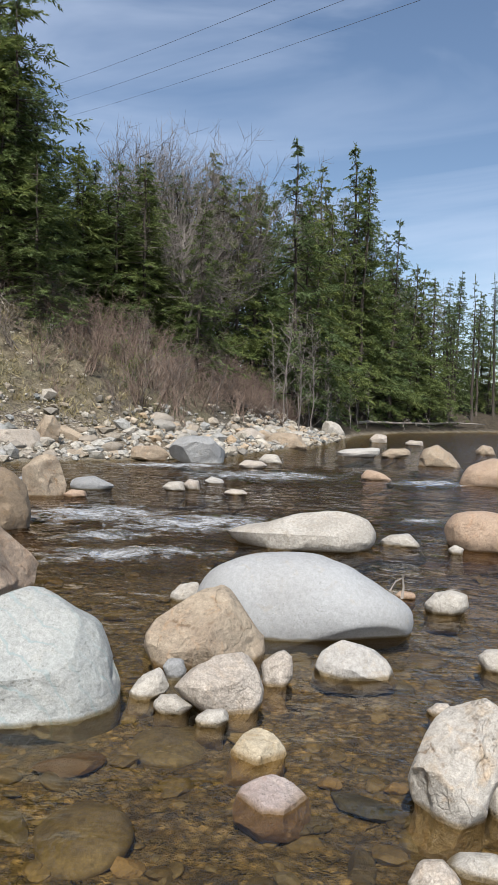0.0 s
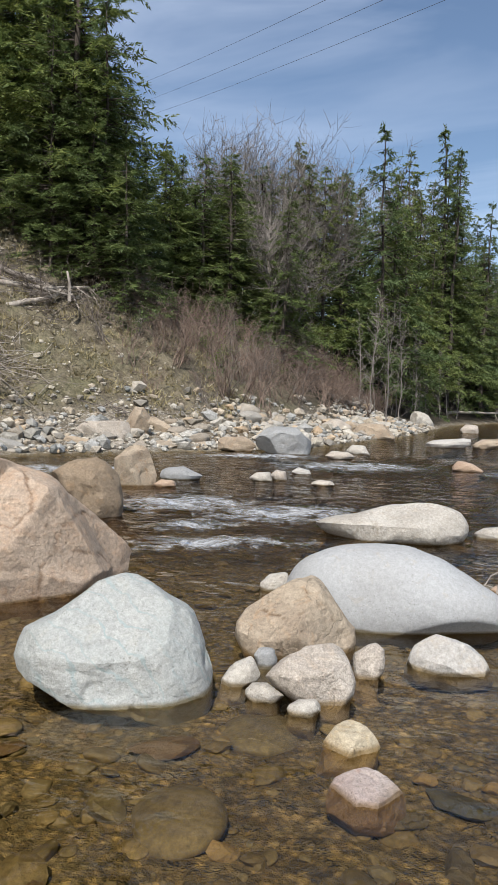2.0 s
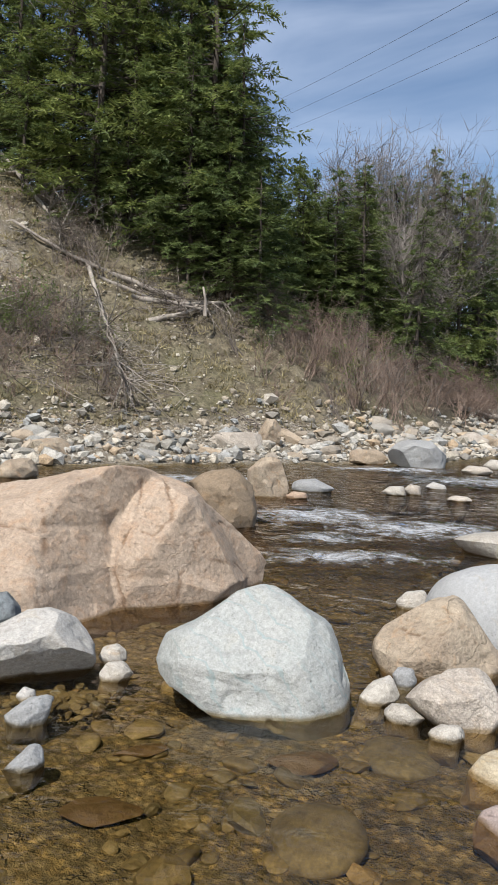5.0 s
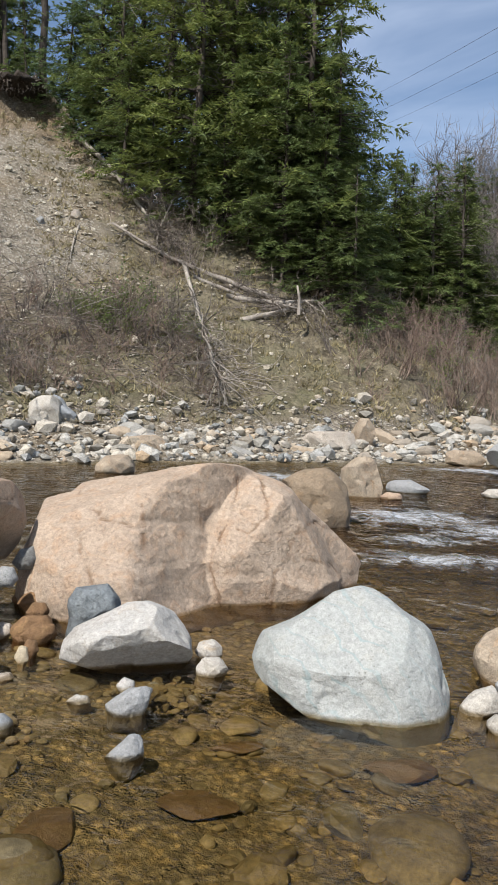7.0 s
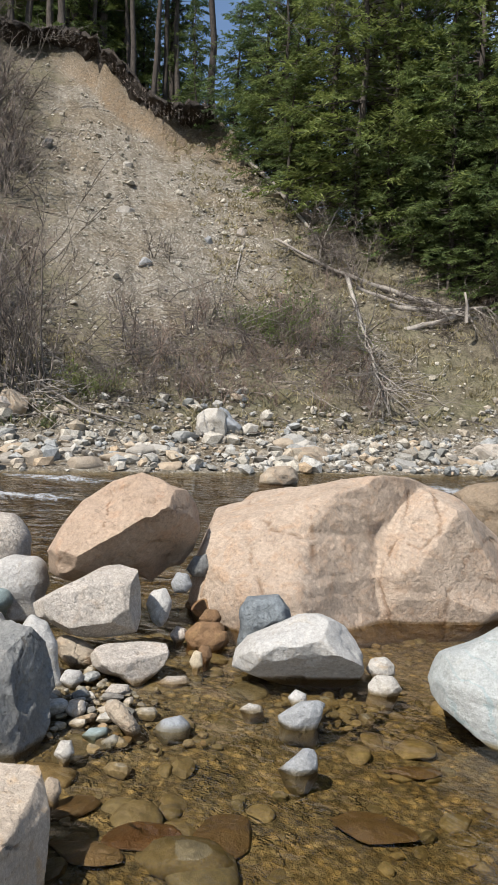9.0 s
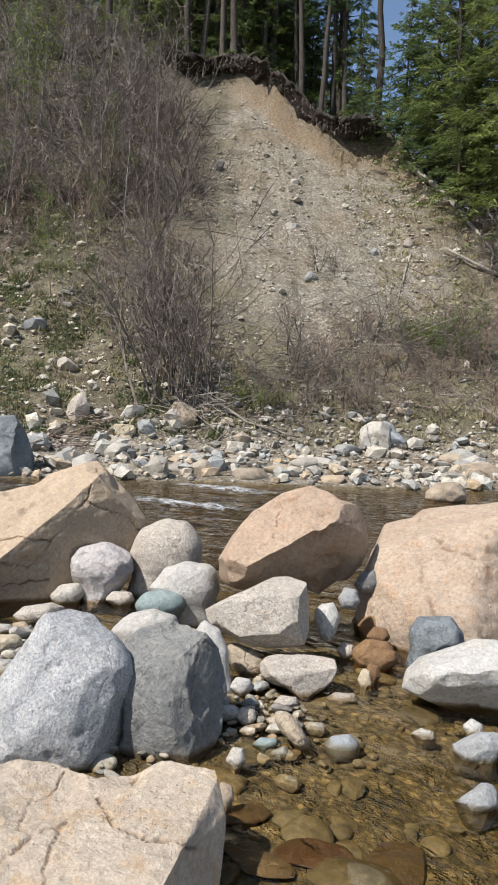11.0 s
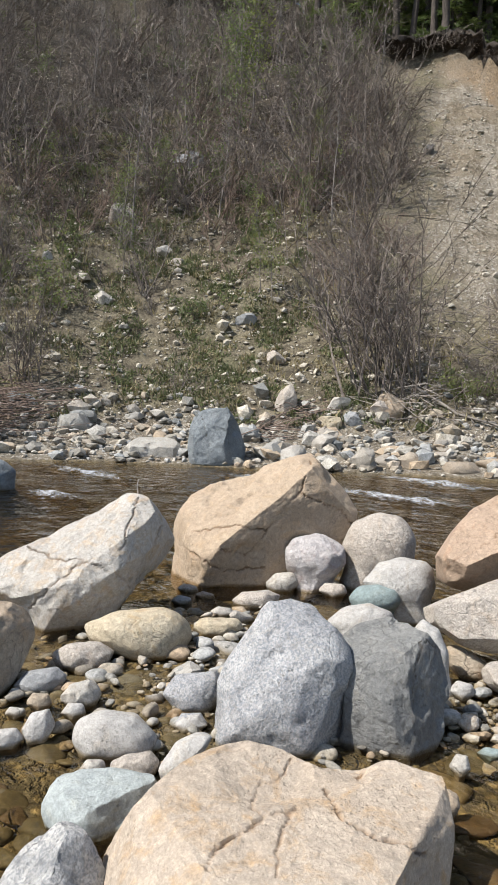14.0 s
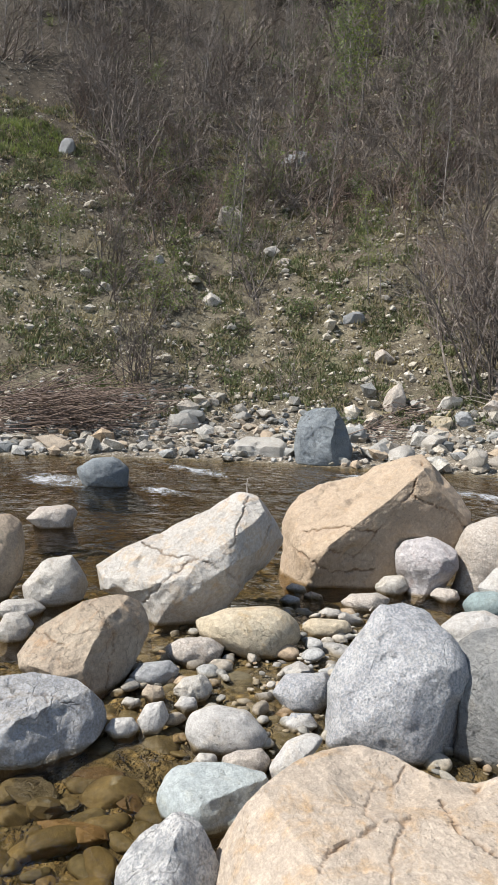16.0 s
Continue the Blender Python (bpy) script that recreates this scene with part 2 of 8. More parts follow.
def island_stone(name, tones, wetness):
    """Loose small stones in one mesh, each of its own tone."""
    m, n, l = material(name)
    geo = n.new("ShaderNodeNewGeometry")
    pos = geo.outputs["Position"]
    col = ramp(n, l, geo.outputs["Random Per Island"], tones)
    fine = texture(n, l, pos, 34, 6, 0.75)
    col = blend(n, l, 1.0, col, ramp(n, l, fine, [(0.32, 0.5), (0.68, 1.3)]), "MULTIPLY")
    mottle = texture(n, l, pos, 7, 4, 0.7, 0.5)
    col = blend(n, l, 1.0, col, ramp(n, l, mottle, [(0.35, (0.68, 0.66, 0.60)), (0.65, (1.12, 1.10, 1.05))]), "MULTIPLY")
    sep = n.new("ShaderNodeSeparateXYZ")
    l.new(pos, sep.inputs[0])
    wet = ramp(n, l, sep.outputs["Z"], [(0.008, 1.0), (0.026, 0.0)])
    col = blend(n, l, wet, col, blend(n, l, 1.0, col, wetness, "MULTIPLY"))
    return finish(m, n, l, col, ramp(n, l, wet, [(0.0, 0.85), (1.0, 0.4)]), fine, 0.015, 0.6)


STONE_TONES = [(0.0, (0.15, 0.165, 0.175)), (0.14, (0.36, 0.33, 0.28)), (0.28, (0.50, 0.46, 0.40)), (0.42, (0.31, 0.32, 0.325)), (0.55, (0.45, 0.425, 0.385)), (0.66, (0.40, 0.30, 0.20)), (0.8, (0.46, 0.44, 0.40)), (0.9, (0.20, 0.185, 0.165)), (1.0, (0.35, 0.30, 0.235))]
SLOPESTONE = island_stone("slope_stone", [(0.0, (0.30, 0.28, 0.25)), (0.3, (0.45, 0.41, 0.34)), (0.7, (0.56, 0.52, 0.45)), (1.0, (0.40, 0.36, 0.29))], (0.50, 0.38, 0.22))
LOOSE = island_stone("loose_stone", STONE_TONES, (0.60, 0.52, 0.38))
BEDSTONE = island_stone("river_bed_stone", [(0.0, (0.12, 0.10, 0.062)), (0.3, (0.165, 0.133, 0.078)), (0.55, (0.195, 0.157, 0.092)), (0.75, (0.145, 0.128, 0.09)), (0.95, (0.25, 0.205, 0.125)), (1.0, (0.20, 0.14, 0.08))], (0.92, 0.88, 0.76))


def ground_material():
    m, n, l = material("bank_earth_and_gravel")
    geo = n.new("ShaderNodeNewGeometry")
    pos = geo.outputs["Position"]
    zone = n.new("ShaderNodeVertexColor")
    zone.layer_name = "zone"
    sep = n.new("ShaderNodeSeparateColor")
    l.new(zone.outputs["Color"], sep.inputs[0])
    big, mid, fine = texture(n, l, pos, 0.45, 6, 0.6, 0.5), texture(n, l, pos, 3.0, 6, 0.7), texture(n, l, pos, 18, 5, 0.75)
    v = node(n, "ShaderNodeTexVoronoi", Scale=7.0)
    l.new(pos, v.inputs["Vector"])
    earth = blend(n, l, ramp(n, l, mid, [(0.36, 0.0), (0.64, 1.0)]), (0.165, 0.141, 0.105), (0.275, 0.242, 0.19))
    pebble = ramp(n, l, texture(n, l, pos, 5.5, 4, 0.8), [(0.56, 0.0), (0.62, 1.0)])
    earth = blend(n, l, pebble, earth, blend(n, l, ramp(n, l, v.outputs["Color"], [(0.2, 0.0), (0.8, 1.0)]), (0.36, 0.34, 0.30), (0.50, 0.46, 0.39)))
    straw = blend(n, l, ramp(n, l, mid, [(0.4, 0.0), (0.62, 1.0)]), (0.10, 0.082, 0.056), (0.235, 0.20, 0.135))
    straw = blend(n, l, ramp(n, l, big, [(0.5, 0.0), (0.66, 0.45)]), straw, (0.15, 0.15, 0.07))
    # forest floor tone, which also carries shade painted on the bank and hillside
    litter_shade = blend(n, l, ramp(n, l, mid, [(0.4, 0.0), (0.65, 1.0)]), (0.045, 0.036, 0.025), (0.095, 0.076, 0.052))
    lay = n.new("ShaderNodeVertexColor")
    lay.layer_name = "run"
    lsep = n.new("ShaderNodeSeparateColor")
    l.new(lay.outputs["Color"], lsep.inputs[0])
    streak = texture(n, l, lay.outputs["Color"], 2.2, 6, 0.7, 0.3)
    earth = blend(n, l, 1.0, earth, ramp(n, l, streak, [(0.34, (0.66, 0.62, 0.56)), (0.5, (1.0, 0.98, 0.95)), (0.66, (1.22, 1.22, 1.22))]), "MULTIPLY")
    grit = texture(n, l, pos, 9.0, 3, 0.9)
    earth = blend(n, l, ramp(n, l, grit, [(0.57, 0.0), (0.60, 0.8)]), earth, (0.44, 0.41, 0.36))
    earth = blend(n, l, ramp(n, l, grit, [(0.38, 0.7), (0.42, 0.0)]), earth, (0.10, 0.085, 0.065))
    earth = blend(n, l, ramp(n, l, big, [(0.50, 0.0), (0.62, 0.55)]), earth, blend(n, l, 1.0, earth, (0.70, 0.60, 0.46), "MULTIPLY"))
    scarp = maths(n, l, "MULTIPLY", lsep.outputs[2], ramp(n, l, mid, [(0.3, 0.35), (0.6, 1.0)]), True)
    earth = blend(n, l, scarp, earth, blend(n, l, ramp(n, l, fine, [(0.4, 0.0), (0.6, 1.0)]), (0.14, 0.095, 0.055), (0.30, 0.215, 0.13)))
    edge = maths(n, l, "ADD", sep.outputs[0], maths(n, l, "MULTIPLY", maths(n, l, "SUBTRACT", mid, 0.5), 0.9), True)
    col = blend(n, l, ramp(n, l, edge, [(0.35, 0.0), (0.6, 1.0)]), earth, straw)
    col = blend(n, l, sep.outputs[2], col, litter_shade)
    bed = blend(n, l, ramp(n, l, mid, [(0.35, 0.0), (0.65, 1.0)]), (0.165, 0.135, 0.078), (0.29, 0.235, 0.14))
    cell = node(n, "ShaderNodeTexVoronoi", Scale=26.0)
    l.new(pos, cell.inputs["Vector"])
    bed = blend(n, l, 1.0, bed, ramp(n, l, cell.outputs["Distance"], [(0.25, 1.15), (0.6, 0.65)]), "MULTIPLY")
    pick = n.new("ShaderNodeSeparateColor")
    l.new(cell.outputs["Color"], pick.inputs[0])
    bed = blend(n, l, 1.0, bed, ramp(n, l, pick.outputs[0], [(0.0, (0.55, 0.52, 0.48)), (0.4, (1.0, 0.96, 0.88)), (0.7, (0.75, 0.66, 0.5)), (1.0, (1.5, 1.35, 1.05))]), "MULTIPLY")
    col = blend(n, l, sep.outputs[1], col, bed)
    col = blend(n, l, 1.0, col, ramp(n, l, fine, [(0.32, 0.5), (0.68, 1.3)]), "MULTIPLY")
    height = maths(n, l, "ADD", mid, maths(n, l, "ADD", maths(n, l, "MULTIPLY", fine, 0.5), maths(n, l, "MULTIPLY", pebble, 0.25)))
    return finish(m, n, l, col, 0.92, height, 0.12, 0.9, 0.2)


def water_material():
    """Clear brown-tinged water: what lies below shows through, gloss rises at a grazing view; foam where it breaks."""
    m, n, l = material("river_water")
    geo = n.new("ShaderNodeNewGeometry")
    pos = geo.outputs["Position"]
    zone = n.new("ShaderNodeVertexColor")
    zone.layer_name = "foam"
    stretch = n.new("ShaderNodeMapping")
    stretch.inputs["Rotation"].default_value = (0, 0, radians(35))
    stretch.inputs["Scale"].default_value = (1.0, 1.5, 1.0)
    l.new(pos, stretch.inputs["Vector"])
    swell, ripple = texture(n, l, stretch.outputs[0], 1.5, 2, 0.5, 0.5), texture(n, l, stretch.outputs[0], 5.0, 3, 0.6, 0.5)
    sep = n.new("ShaderNodeSeparateColor")
    l.new(zone.outputs["Color"], sep.inputs[0])
    amount = maths(n, l, "ADD", maths(n, l, "MULTIPLY", sep.outputs[1], 1.2), 0.03)
    height = maths(n, l, "MULTIPLY", maths(n, l, "ADD", swell, maths(n, l, "MULTIPLY", ripple, 0.35)), amount)
    bump = node(n, "ShaderNodeBump", Strength=1.0, Distance=0.16)
    l.new(height, bump.inputs["Height"])
    clear, gloss, out = n.new("ShaderNodeBsdfTransparent"), n.new("ShaderNodeBsdfGlossy"), n.new("ShaderNodeOutputMaterial")
    # the deeper the water, the browner and darker what shows through
    l.new(ramp(n, l, sep.outputs[2], [(0.0, (0.96, 0.94, 0.88)), (0.09, (0.86, 0.80, 0.65)), (0.3, (0.58, 0.49, 0.33)), (0.75, (0.40, 0.33, 0.22))]), clear.inputs["Color"])
    gloss.inputs["Roughness"].default_value = 0.04
    gloss.inputs["Color"].default_value = (1, 1, 1, 1)
    l.new(bump.outputs["Normal"], gloss.inputs["Normal"])
    fres = node(n, "ShaderNodeFresnel", IOR=1.33)
    l.new(bump.outputs["Normal"], fres.inputs["Normal"])
    mix = n.new("ShaderNodeMixShader")
    l.new(fres.outputs[0], mix.inputs[0])
    l.new(clear.outputs[0], mix.inputs[1])
    l.new(gloss.outputs[0], mix.inputs[2])
    streak = texture(n, l, stretch.outputs[0], 3.2, 8, 0.72, 0.9)
    splash = texture(n, l, pos, 24.0, 6, 0.85, 0.3)
    streak = maths(n, l, "ADD", maths(n, l, "MULTIPLY", streak, 0.6), maths(n, l, "MULTIPLY", splash, 0.4))
    foam = maths(n, l, "ADD", streak, maths(n, l, "MULTIPLY", sep.outputs[0], 0.25))
    mask = ramp(n, l, foam, [(0.645, 0.0), (0.84, 0.52)])
    white = node(n, "ShaderNodeBsdfDiffuse", Color=(0.75, 0.77, 0.78, 1))
    l.new(bump.outputs["Normal"], white.inputs["Normal"])
    mix2 = n.new("ShaderNodeMixShader")
    l.new(mask, mix2.inputs[0])
    l.new(mix.outputs[0], mix2.inputs[1])
    l.new(white.outputs[0], mix2.inputs[2])
    l.new(mix2.outputs[0], out.inputs["Surface"])
    return m


def bark_material(name, light, dark, scale=14.0):
    m, n, l = material(name)
    geo = n.new("ShaderNodeNewGeometry")
    mp = n.new("ShaderNodeMapping")
    mp.inputs["Scale"].default_value = (1, 1, 0.25)
    l.new(geo.outputs["Position"], mp.inputs["Vector"])
    t = texture(n, l, mp.outputs[0], scale, 5, 0.7)
    col = blend(n, l, ramp(n, l, t, [(0.35, 0.0), (0.65, 1.0)]), dark, light)
    info = n.new("ShaderNodeObjectInfo")
    col = blend(n, l, 1.0, col, ramp(n, l, info.outputs["Random"], [(0.0, 0.75), (1.0, 1.2)]), "MULTIPLY")
    return finish(m, n, l, col, 0.9, t, 0.02, 0.7, 0.2)


def leaf_material(name, a, b, through_light=0.38):
    m, n, l = material(name)
    geo, info = n.new("ShaderNodeNewGeometry"), n.new("ShaderNodeObjectInfo")
    col = ramp(n, l, geo.outputs["Random Per Island"], [(0.0, a), (1.0, b)])
    patch = texture(n, l, geo.outputs["Position"], 0.8, 3, 0.6)
    col = blend(n, l, 1.0, col, ramp(n, l, patch, [(0.3, 0.65), (0.7, 1.35)]), "MULTIPLY")
    col = blend(n, l, 1.0, col, ramp(n, l, info.outputs["Random"], [(0.0, (0.75, 0.85, 0.9)), (1.0, (1.2, 1.15, 0.9))]), "MULTIPLY")
    d, t, mix, out = n.new("ShaderNodeBsdfPrincipled"), n.new("ShaderNodeBsdfTranslucent"), n.new("ShaderNodeMixShader"), n.new("ShaderNodeOutputMaterial")
    d.inputs["Roughness"].default_value = 0.6
    d.inputs["Specular IOR Level"].default_value = 0.3
    mix.inputs[0].default_value = through_light
    l.new(col, d.inputs["Base Color"])
    l.new(col, t.inputs["Color"])
    l.new(d.outputs[0], mix.inputs[1])
    l.new(t.outputs[0], mix.inputs[2])
    l.new(mix.outputs[0], out.inputs["Surface"])
    return m


# turf earth, darkened further: the trees' shade on the lip is in this colour
LITTER = rock_material("turf_earth_with_shade", (0.07, 0.052, 0.036), (0.035, 0.026, 0.019), (0.11, 0.078, 0.045), relief=3.0)
EARTH, WATER = ground_material(), water_material()
BARK = bark_material("conifer_bark", (0.095, 0.078, 0.064), (0.038, 0.032, 0.027))
PALE_BARK = bark_material("grey_bark", (0.26, 0.232, 0.208), (0.13, 0.114, 0.10))
TWIG = bark_material("bare_twig_bark", (0.24, 0.203, 0.172), (0.075, 0.062, 0.054))
RED_TWIG = bark_material("reddish_twig_bark", (0.28, 0.205, 0.16), (0.13, 0.096, 0.078))
DARK_TWIG = bark_material("dark_twig_bark", (0.26, 0.217, 0.182), (0.06, 0.05, 0.043))
OLIVE = bark_material("olive_green_twig_bark", (0.20, 0.20, 0.10), (0.10, 0.10, 0.05))
DRIFT = bark_material("weathered_driftwood", (0.36, 0.32, 0.27), (0.19, 0.165, 0.14), 9.0)
NEEDLE = leaf_material("hemlock_needles", (0.087, 0.121, 0.042), (0.174, 0.206, 0.075))
PINE = leaf_material("pine_needles", (0.07, 0.11, 0.045), (0.12, 0.16, 0.07))
SPRING = leaf_material("young_green_leaves", (0.11, 0.145, 0.045), (0.19, 0.22, 0.075), 0.4)
STRAW = leaf_material("dry_grass", (0.22, 0.17, 0.09), (0.36, 0.29, 0.17), 0.2)
GRASS = leaf_material("spring_grass", (0.085, 0.10, 0.04), (0.165, 0.17, 0.08), 0.3)


# ---- lie of the land: far bank line, slope and bed ----
BANK = [(-19.5, -30), (-18.0, -8), (-17.4, 0), (-16.5, 3.7), (-15.0, 6.2), (-13.2, 9.3), (-11.2, 11.9), (-9.4, 14.5),
        (-7.2, 16.9), (-4.5, 19.3), (-1.6, 21.5), (0.8, 28.5), (3.0, 34), (8, 55), (14, 68), (30, 92), (80, 125), (300, 260)]
CREST = [60, 48, 42, 33, 24, 19.5, 17.2, 13.5, 9.0, 6.5, 5.0, 4.2, 2.8, 1.0, 1.0, 1.2, 2, 6]


def bank_coords(x, y):
    """Distance s beyond the far waterline (minus: in the river) and the place u along it."""
    x, y = np.asarray(x, float), np.asarray(y, float)
    best, s, u, run = np.full(x.shape, 1e9), np.zeros(x.shape), np.zeros(x.shape), 0.0
    for (ax, ay), (bx, by) in zip(BANK, BANK[1:]):
        ex, ey = bx - ax, by - ay
        size = math.hypot(ex, ey)
        k = np.clip(((x - ax) * ex + (y - ay) * ey) / size ** 2, 0, 1)
        dx, dy = x - ax - k * ex, y - ay - k * ey
        d = np.hypot(dx, dy)
        side = np.where(ex * dy - ey * dx > 0, 1.0, -1.0)
        near = d < best
        best, s, u = np.where(near, d, best), np.where(near, d * side, s), np.where(near, run + k * size, u)
        run += size
    return s, u


STATIONS = [0.0]
for (ax, ay), (bx, by) in zip(BANK, BANK[1:]):
    STATIONS.append(STATIONS[-1] + math.hypot(bx - ax, by - ay))


def waves(x, y, scale, seed, octaves=3):
    """Cheap smooth noise, about -1 to 1, from turned sines."""
    out, amp, total = 0.0, 1.0, 0.0
    for k in range(octaves):
        a, b = seed * 1.7 + k * 2.1, seed * 0.9 + k * 1.3
        f = 2 ** k / scale
        p, q = x * math.cos(a) + y * math.sin(a), y * math.cos(a) - x * math.sin(a)
        out = out + amp * np.sin(p * f * 6.3 + b + 1.3 * np.sin(q * f * 4.1 + a)) * np.cos(q * f * 5.2 - a + 1.1 * np.sin(p * f * 3.3))
        total += amp
        amp *= 0.55
    return out / total


def near_land(x, y):
    """How far a place lies on the camera's own bank (minus: in the river)."""
    return np.maximum((x - 1.5) * 0.93 - (y + 1.0) * 0.37, -(y + 1.9) + 0.12 * np.minimum(x, 0) + 0.25 * (x + 1.0) * (x > -1))


def ground(x, y):
    x, y = np.asarray(x, float), np.asarray(y, float)
    s, u = bank_coords(x, y)
    crest = np.interp(u, STATIONS, CREST)
    # river bed
    bar = np.exp(-(((x + 3.9) / 2.2) ** 2 + ((y - 1.3) / 1.9) ** 2) ** 1.5)
    shelf = np.exp(-(((x + 3.0) / 1.6) ** 2 + ((y + 0.4) / 1.2) ** 2) ** 1.5)
    bed = -0.12 - 0.26 * np.clip((np.hypot(x, y) - 4.2) / 6, 0, 1) + 0.115 * np.maximum(bar, 0.4 * shelf)
    bed = bed + 0.025 * waves(x, y, 1.7, 3) + 0.015 * waves(x, y, 0.5, 5)
    bed = np.maximum(bed, np.minimum(0.26 * (s + 0.9) - 0.1, 0.1))
    # far bank
    strip = 0.05 + 0.22 * np.minimum(s, 2.6) + 0.03 * waves(x, y, 1.3, 7)
    slope = 0.85 * np.maximum(s - 2.6, 0)
    rise = np.minimum(slope, crest + 0.10 * np.minimum(np.maximum(s - 2.6 - crest / 0.85, 0), 60))
    rough = np.clip((s - 2) / 5, 0, 1) * (0.30 * waves(x, y, 6.0, 11) + 0.12 * waves(x, y, 1.7, 13))
    rough = rough + np.clip((s - 3.5) / 4, 0, 1) * 0.13 * waves(u, 0.16 * s, 1.9, 41)
    # turf lip over the slump
    lip = 1.9 * np.clip((s - 2.6 - crest / 0.85 + 0.4) / 0.5, 0, 1) * np.clip(1 - np.abs(u - 44) / 4.5, 0, 1) ** 0.5
    land = strip + rise + rough + lip
    z = np.where(s > 0, np.maximum(land, bed), bed)
    # the camera's own bank
    n = near_land(x, y)
    own = np.minimum(-0.1 + 0.22 * n, 0.5) + 0.05 * waves(x, y, 1.1, 17)
    return np.where((n > -1.5) & (s < -3), np.maximum(z, own), z)


# ---- mesh helpers ----
def part(name, bm, mat, parent=None, label=""):
    mesh = bpy.data.meshes.new(name)
    bm.to_mesh(mesh)
    bm.free()
    mesh.materials.append(mat)
    ob = new(name, mesh)
    if parent:
        ob.parent = parent
    if label:
        ob["label"] = label
    return ob


def raw(name, verts, faces, mat, parent=None, smooth=False):
    mesh = bpy.data.meshes.new(name)
    verts, faces = np.asarray(verts, np.float32), np.asarray(faces, np.int32)
    k = faces.shape[1]
    mesh.vertices.add(len(verts))
    mesh.vertices.foreach_set("co", verts.ravel())
    mesh.loops.add(faces.size)
    mesh.loops.foreach_set("vertex_index", faces.ravel())
    mesh.polygons.add(len(faces))
    mesh.polygons.foreach_set("loop_start", np.arange(0, faces.size, k, dtype=np.int32))
    mesh.polygons.foreach_set("use_smooth", np.full(len(faces), smooth))
    mesh.update(calc_edges=True)
    mesh.materials.append(mat)
    ob = new(name, mesh)
    if parent:
        ob.parent = parent
    return ob


def empty(name, place, turn=0.0, size=1.0):
    ob = new(name)
    ob.location, ob.rotation_euler, ob.scale = place, (0, 0, turn), (size, size, size)
    return ob


def sheet(name, radii, count, height, mat, colours=None, layer=""):
    """A round sheet of rings about the origin, with heights from a function."""
    a = np.linspace(0, 2 * math.pi, count, endpoint=False)
    x, y = np.outer(radii, np.cos(a)).ravel(), np.outer(radii, np.sin(a)).ravel()
    z = height(x, y)
    i, j = np.meshgrid(np.arange(len(radii) - 1), np.arange(count), indexing="ij")
    k = (j + 1) % count
    faces = np.stack([i * count + j, (i + 1) * count + j, (i + 1) * count + k, i * count + k], -1).reshape(-1, 4)
    x, y, z = np.append(x, 0), np.append(y, 0), np.append(z, height(np.zeros(1), np.zeros(1)))
    ob = raw(name, np.stack([x, y, z], -1), faces, mat, smooth=True)
    bm = bmesh.new()
    bm.from_mesh(ob.data)
    bm.verts.ensure_lookup_table()
    centre = bm.verts[-1]
    for q in range(count):
        f = bm.faces.new((centre, bm.verts[q], bm.verts[(q + 1) % count]))
        f.smooth = True
    bm.to_mesh(ob.data)
    bm.free()
    if colours:
        at = ob.data.color_attributes.new(layer, "FLOAT_COLOR", "POINT")
        at.data.foreach_set("color", np.stack([*colours(x, y), np.ones(len(x))], -1).astype(np.float32).ravel())
    return ob


# ---- ground and river ----
def zones(x, y):
    """Red: covered with grass and leaf fall; green: drowned bed; blue: forest floor and painted shade."""
    s, u = bank_coords(x, y)
    crest = np.interp(u, STATIONS, CREST)
    slump = np.clip(1 - np.abs(u - 44.4) / 4.3, 0, 1) ** 0.5 * np.clip((s - 4) / 5, 0, 1)
    cover = np.clip((s - 2.2) / 1.5, 0, 1) * (0.75 - 0.75 * slump) + 0.15 * waves(x, y, 5, 23)
    wood = np.clip((s - 2.6 - crest / 0.85 + 0.5) / 2.0, 0, 1)
    # shadow along the downstream waterline, painted with the forest floor's dark tone
    wood = np.maximum(wood, np.clip((s + 0.4) / 0.8, 0, 1) * np.clip((u - 64) / 8, 0, 1))
    # same tone on the hillside, standing in for shade between the shrubs
    wood = np.maximum(wood, np.clip((s - 8) / 5, 0, 1) * np.clip((40.6 - u) / 1.2, 0, 1))
    drowned = np.clip(-ground(x, y) * 30 + 0.6, 0, 1) * (s < 1)
    return np.clip(cover, 0, 1), drowned, wood


rings = np.concatenate([np.linspace(0.4, 9, 90), 9 * (60 / 9) ** np.linspace(0.012, 1, 150), 60 * (160 / 60) ** np.linspace(0.02, 1, 50), 160 * (2500 / 160) ** np.linspace(0.06, 1, 18)])
land = sheet("ground", rings, 600, ground, EARTH, zones, "zone")
co = np.empty(len(land.data.vertices) * 3)
land.data.vertices.foreach_get("co", co)
s, u = bank_coords(co[0::3], co[1::3])
scarp = np.clip(1.3 - np.abs(s - 2.6 - np.interp(u, STATIONS, CREST) / 0.85 + 0.7) / 0.95, 0, 1) * np.clip(1.4 - np.abs(u - 44.6) / 4.2, 0, 1)
run = land.data.color_attributes.new("run", "FLOAT_COLOR", "POINT")
run.data.foreach_set("color", np.stack([u * 0.9, s * 0.13, scarp, np.ones(len(s))], -1).astype(np.float32).ravel())
tagged(land, "brown river bed and gravelly earthen bank with dry grass", "ground", kind="structure")

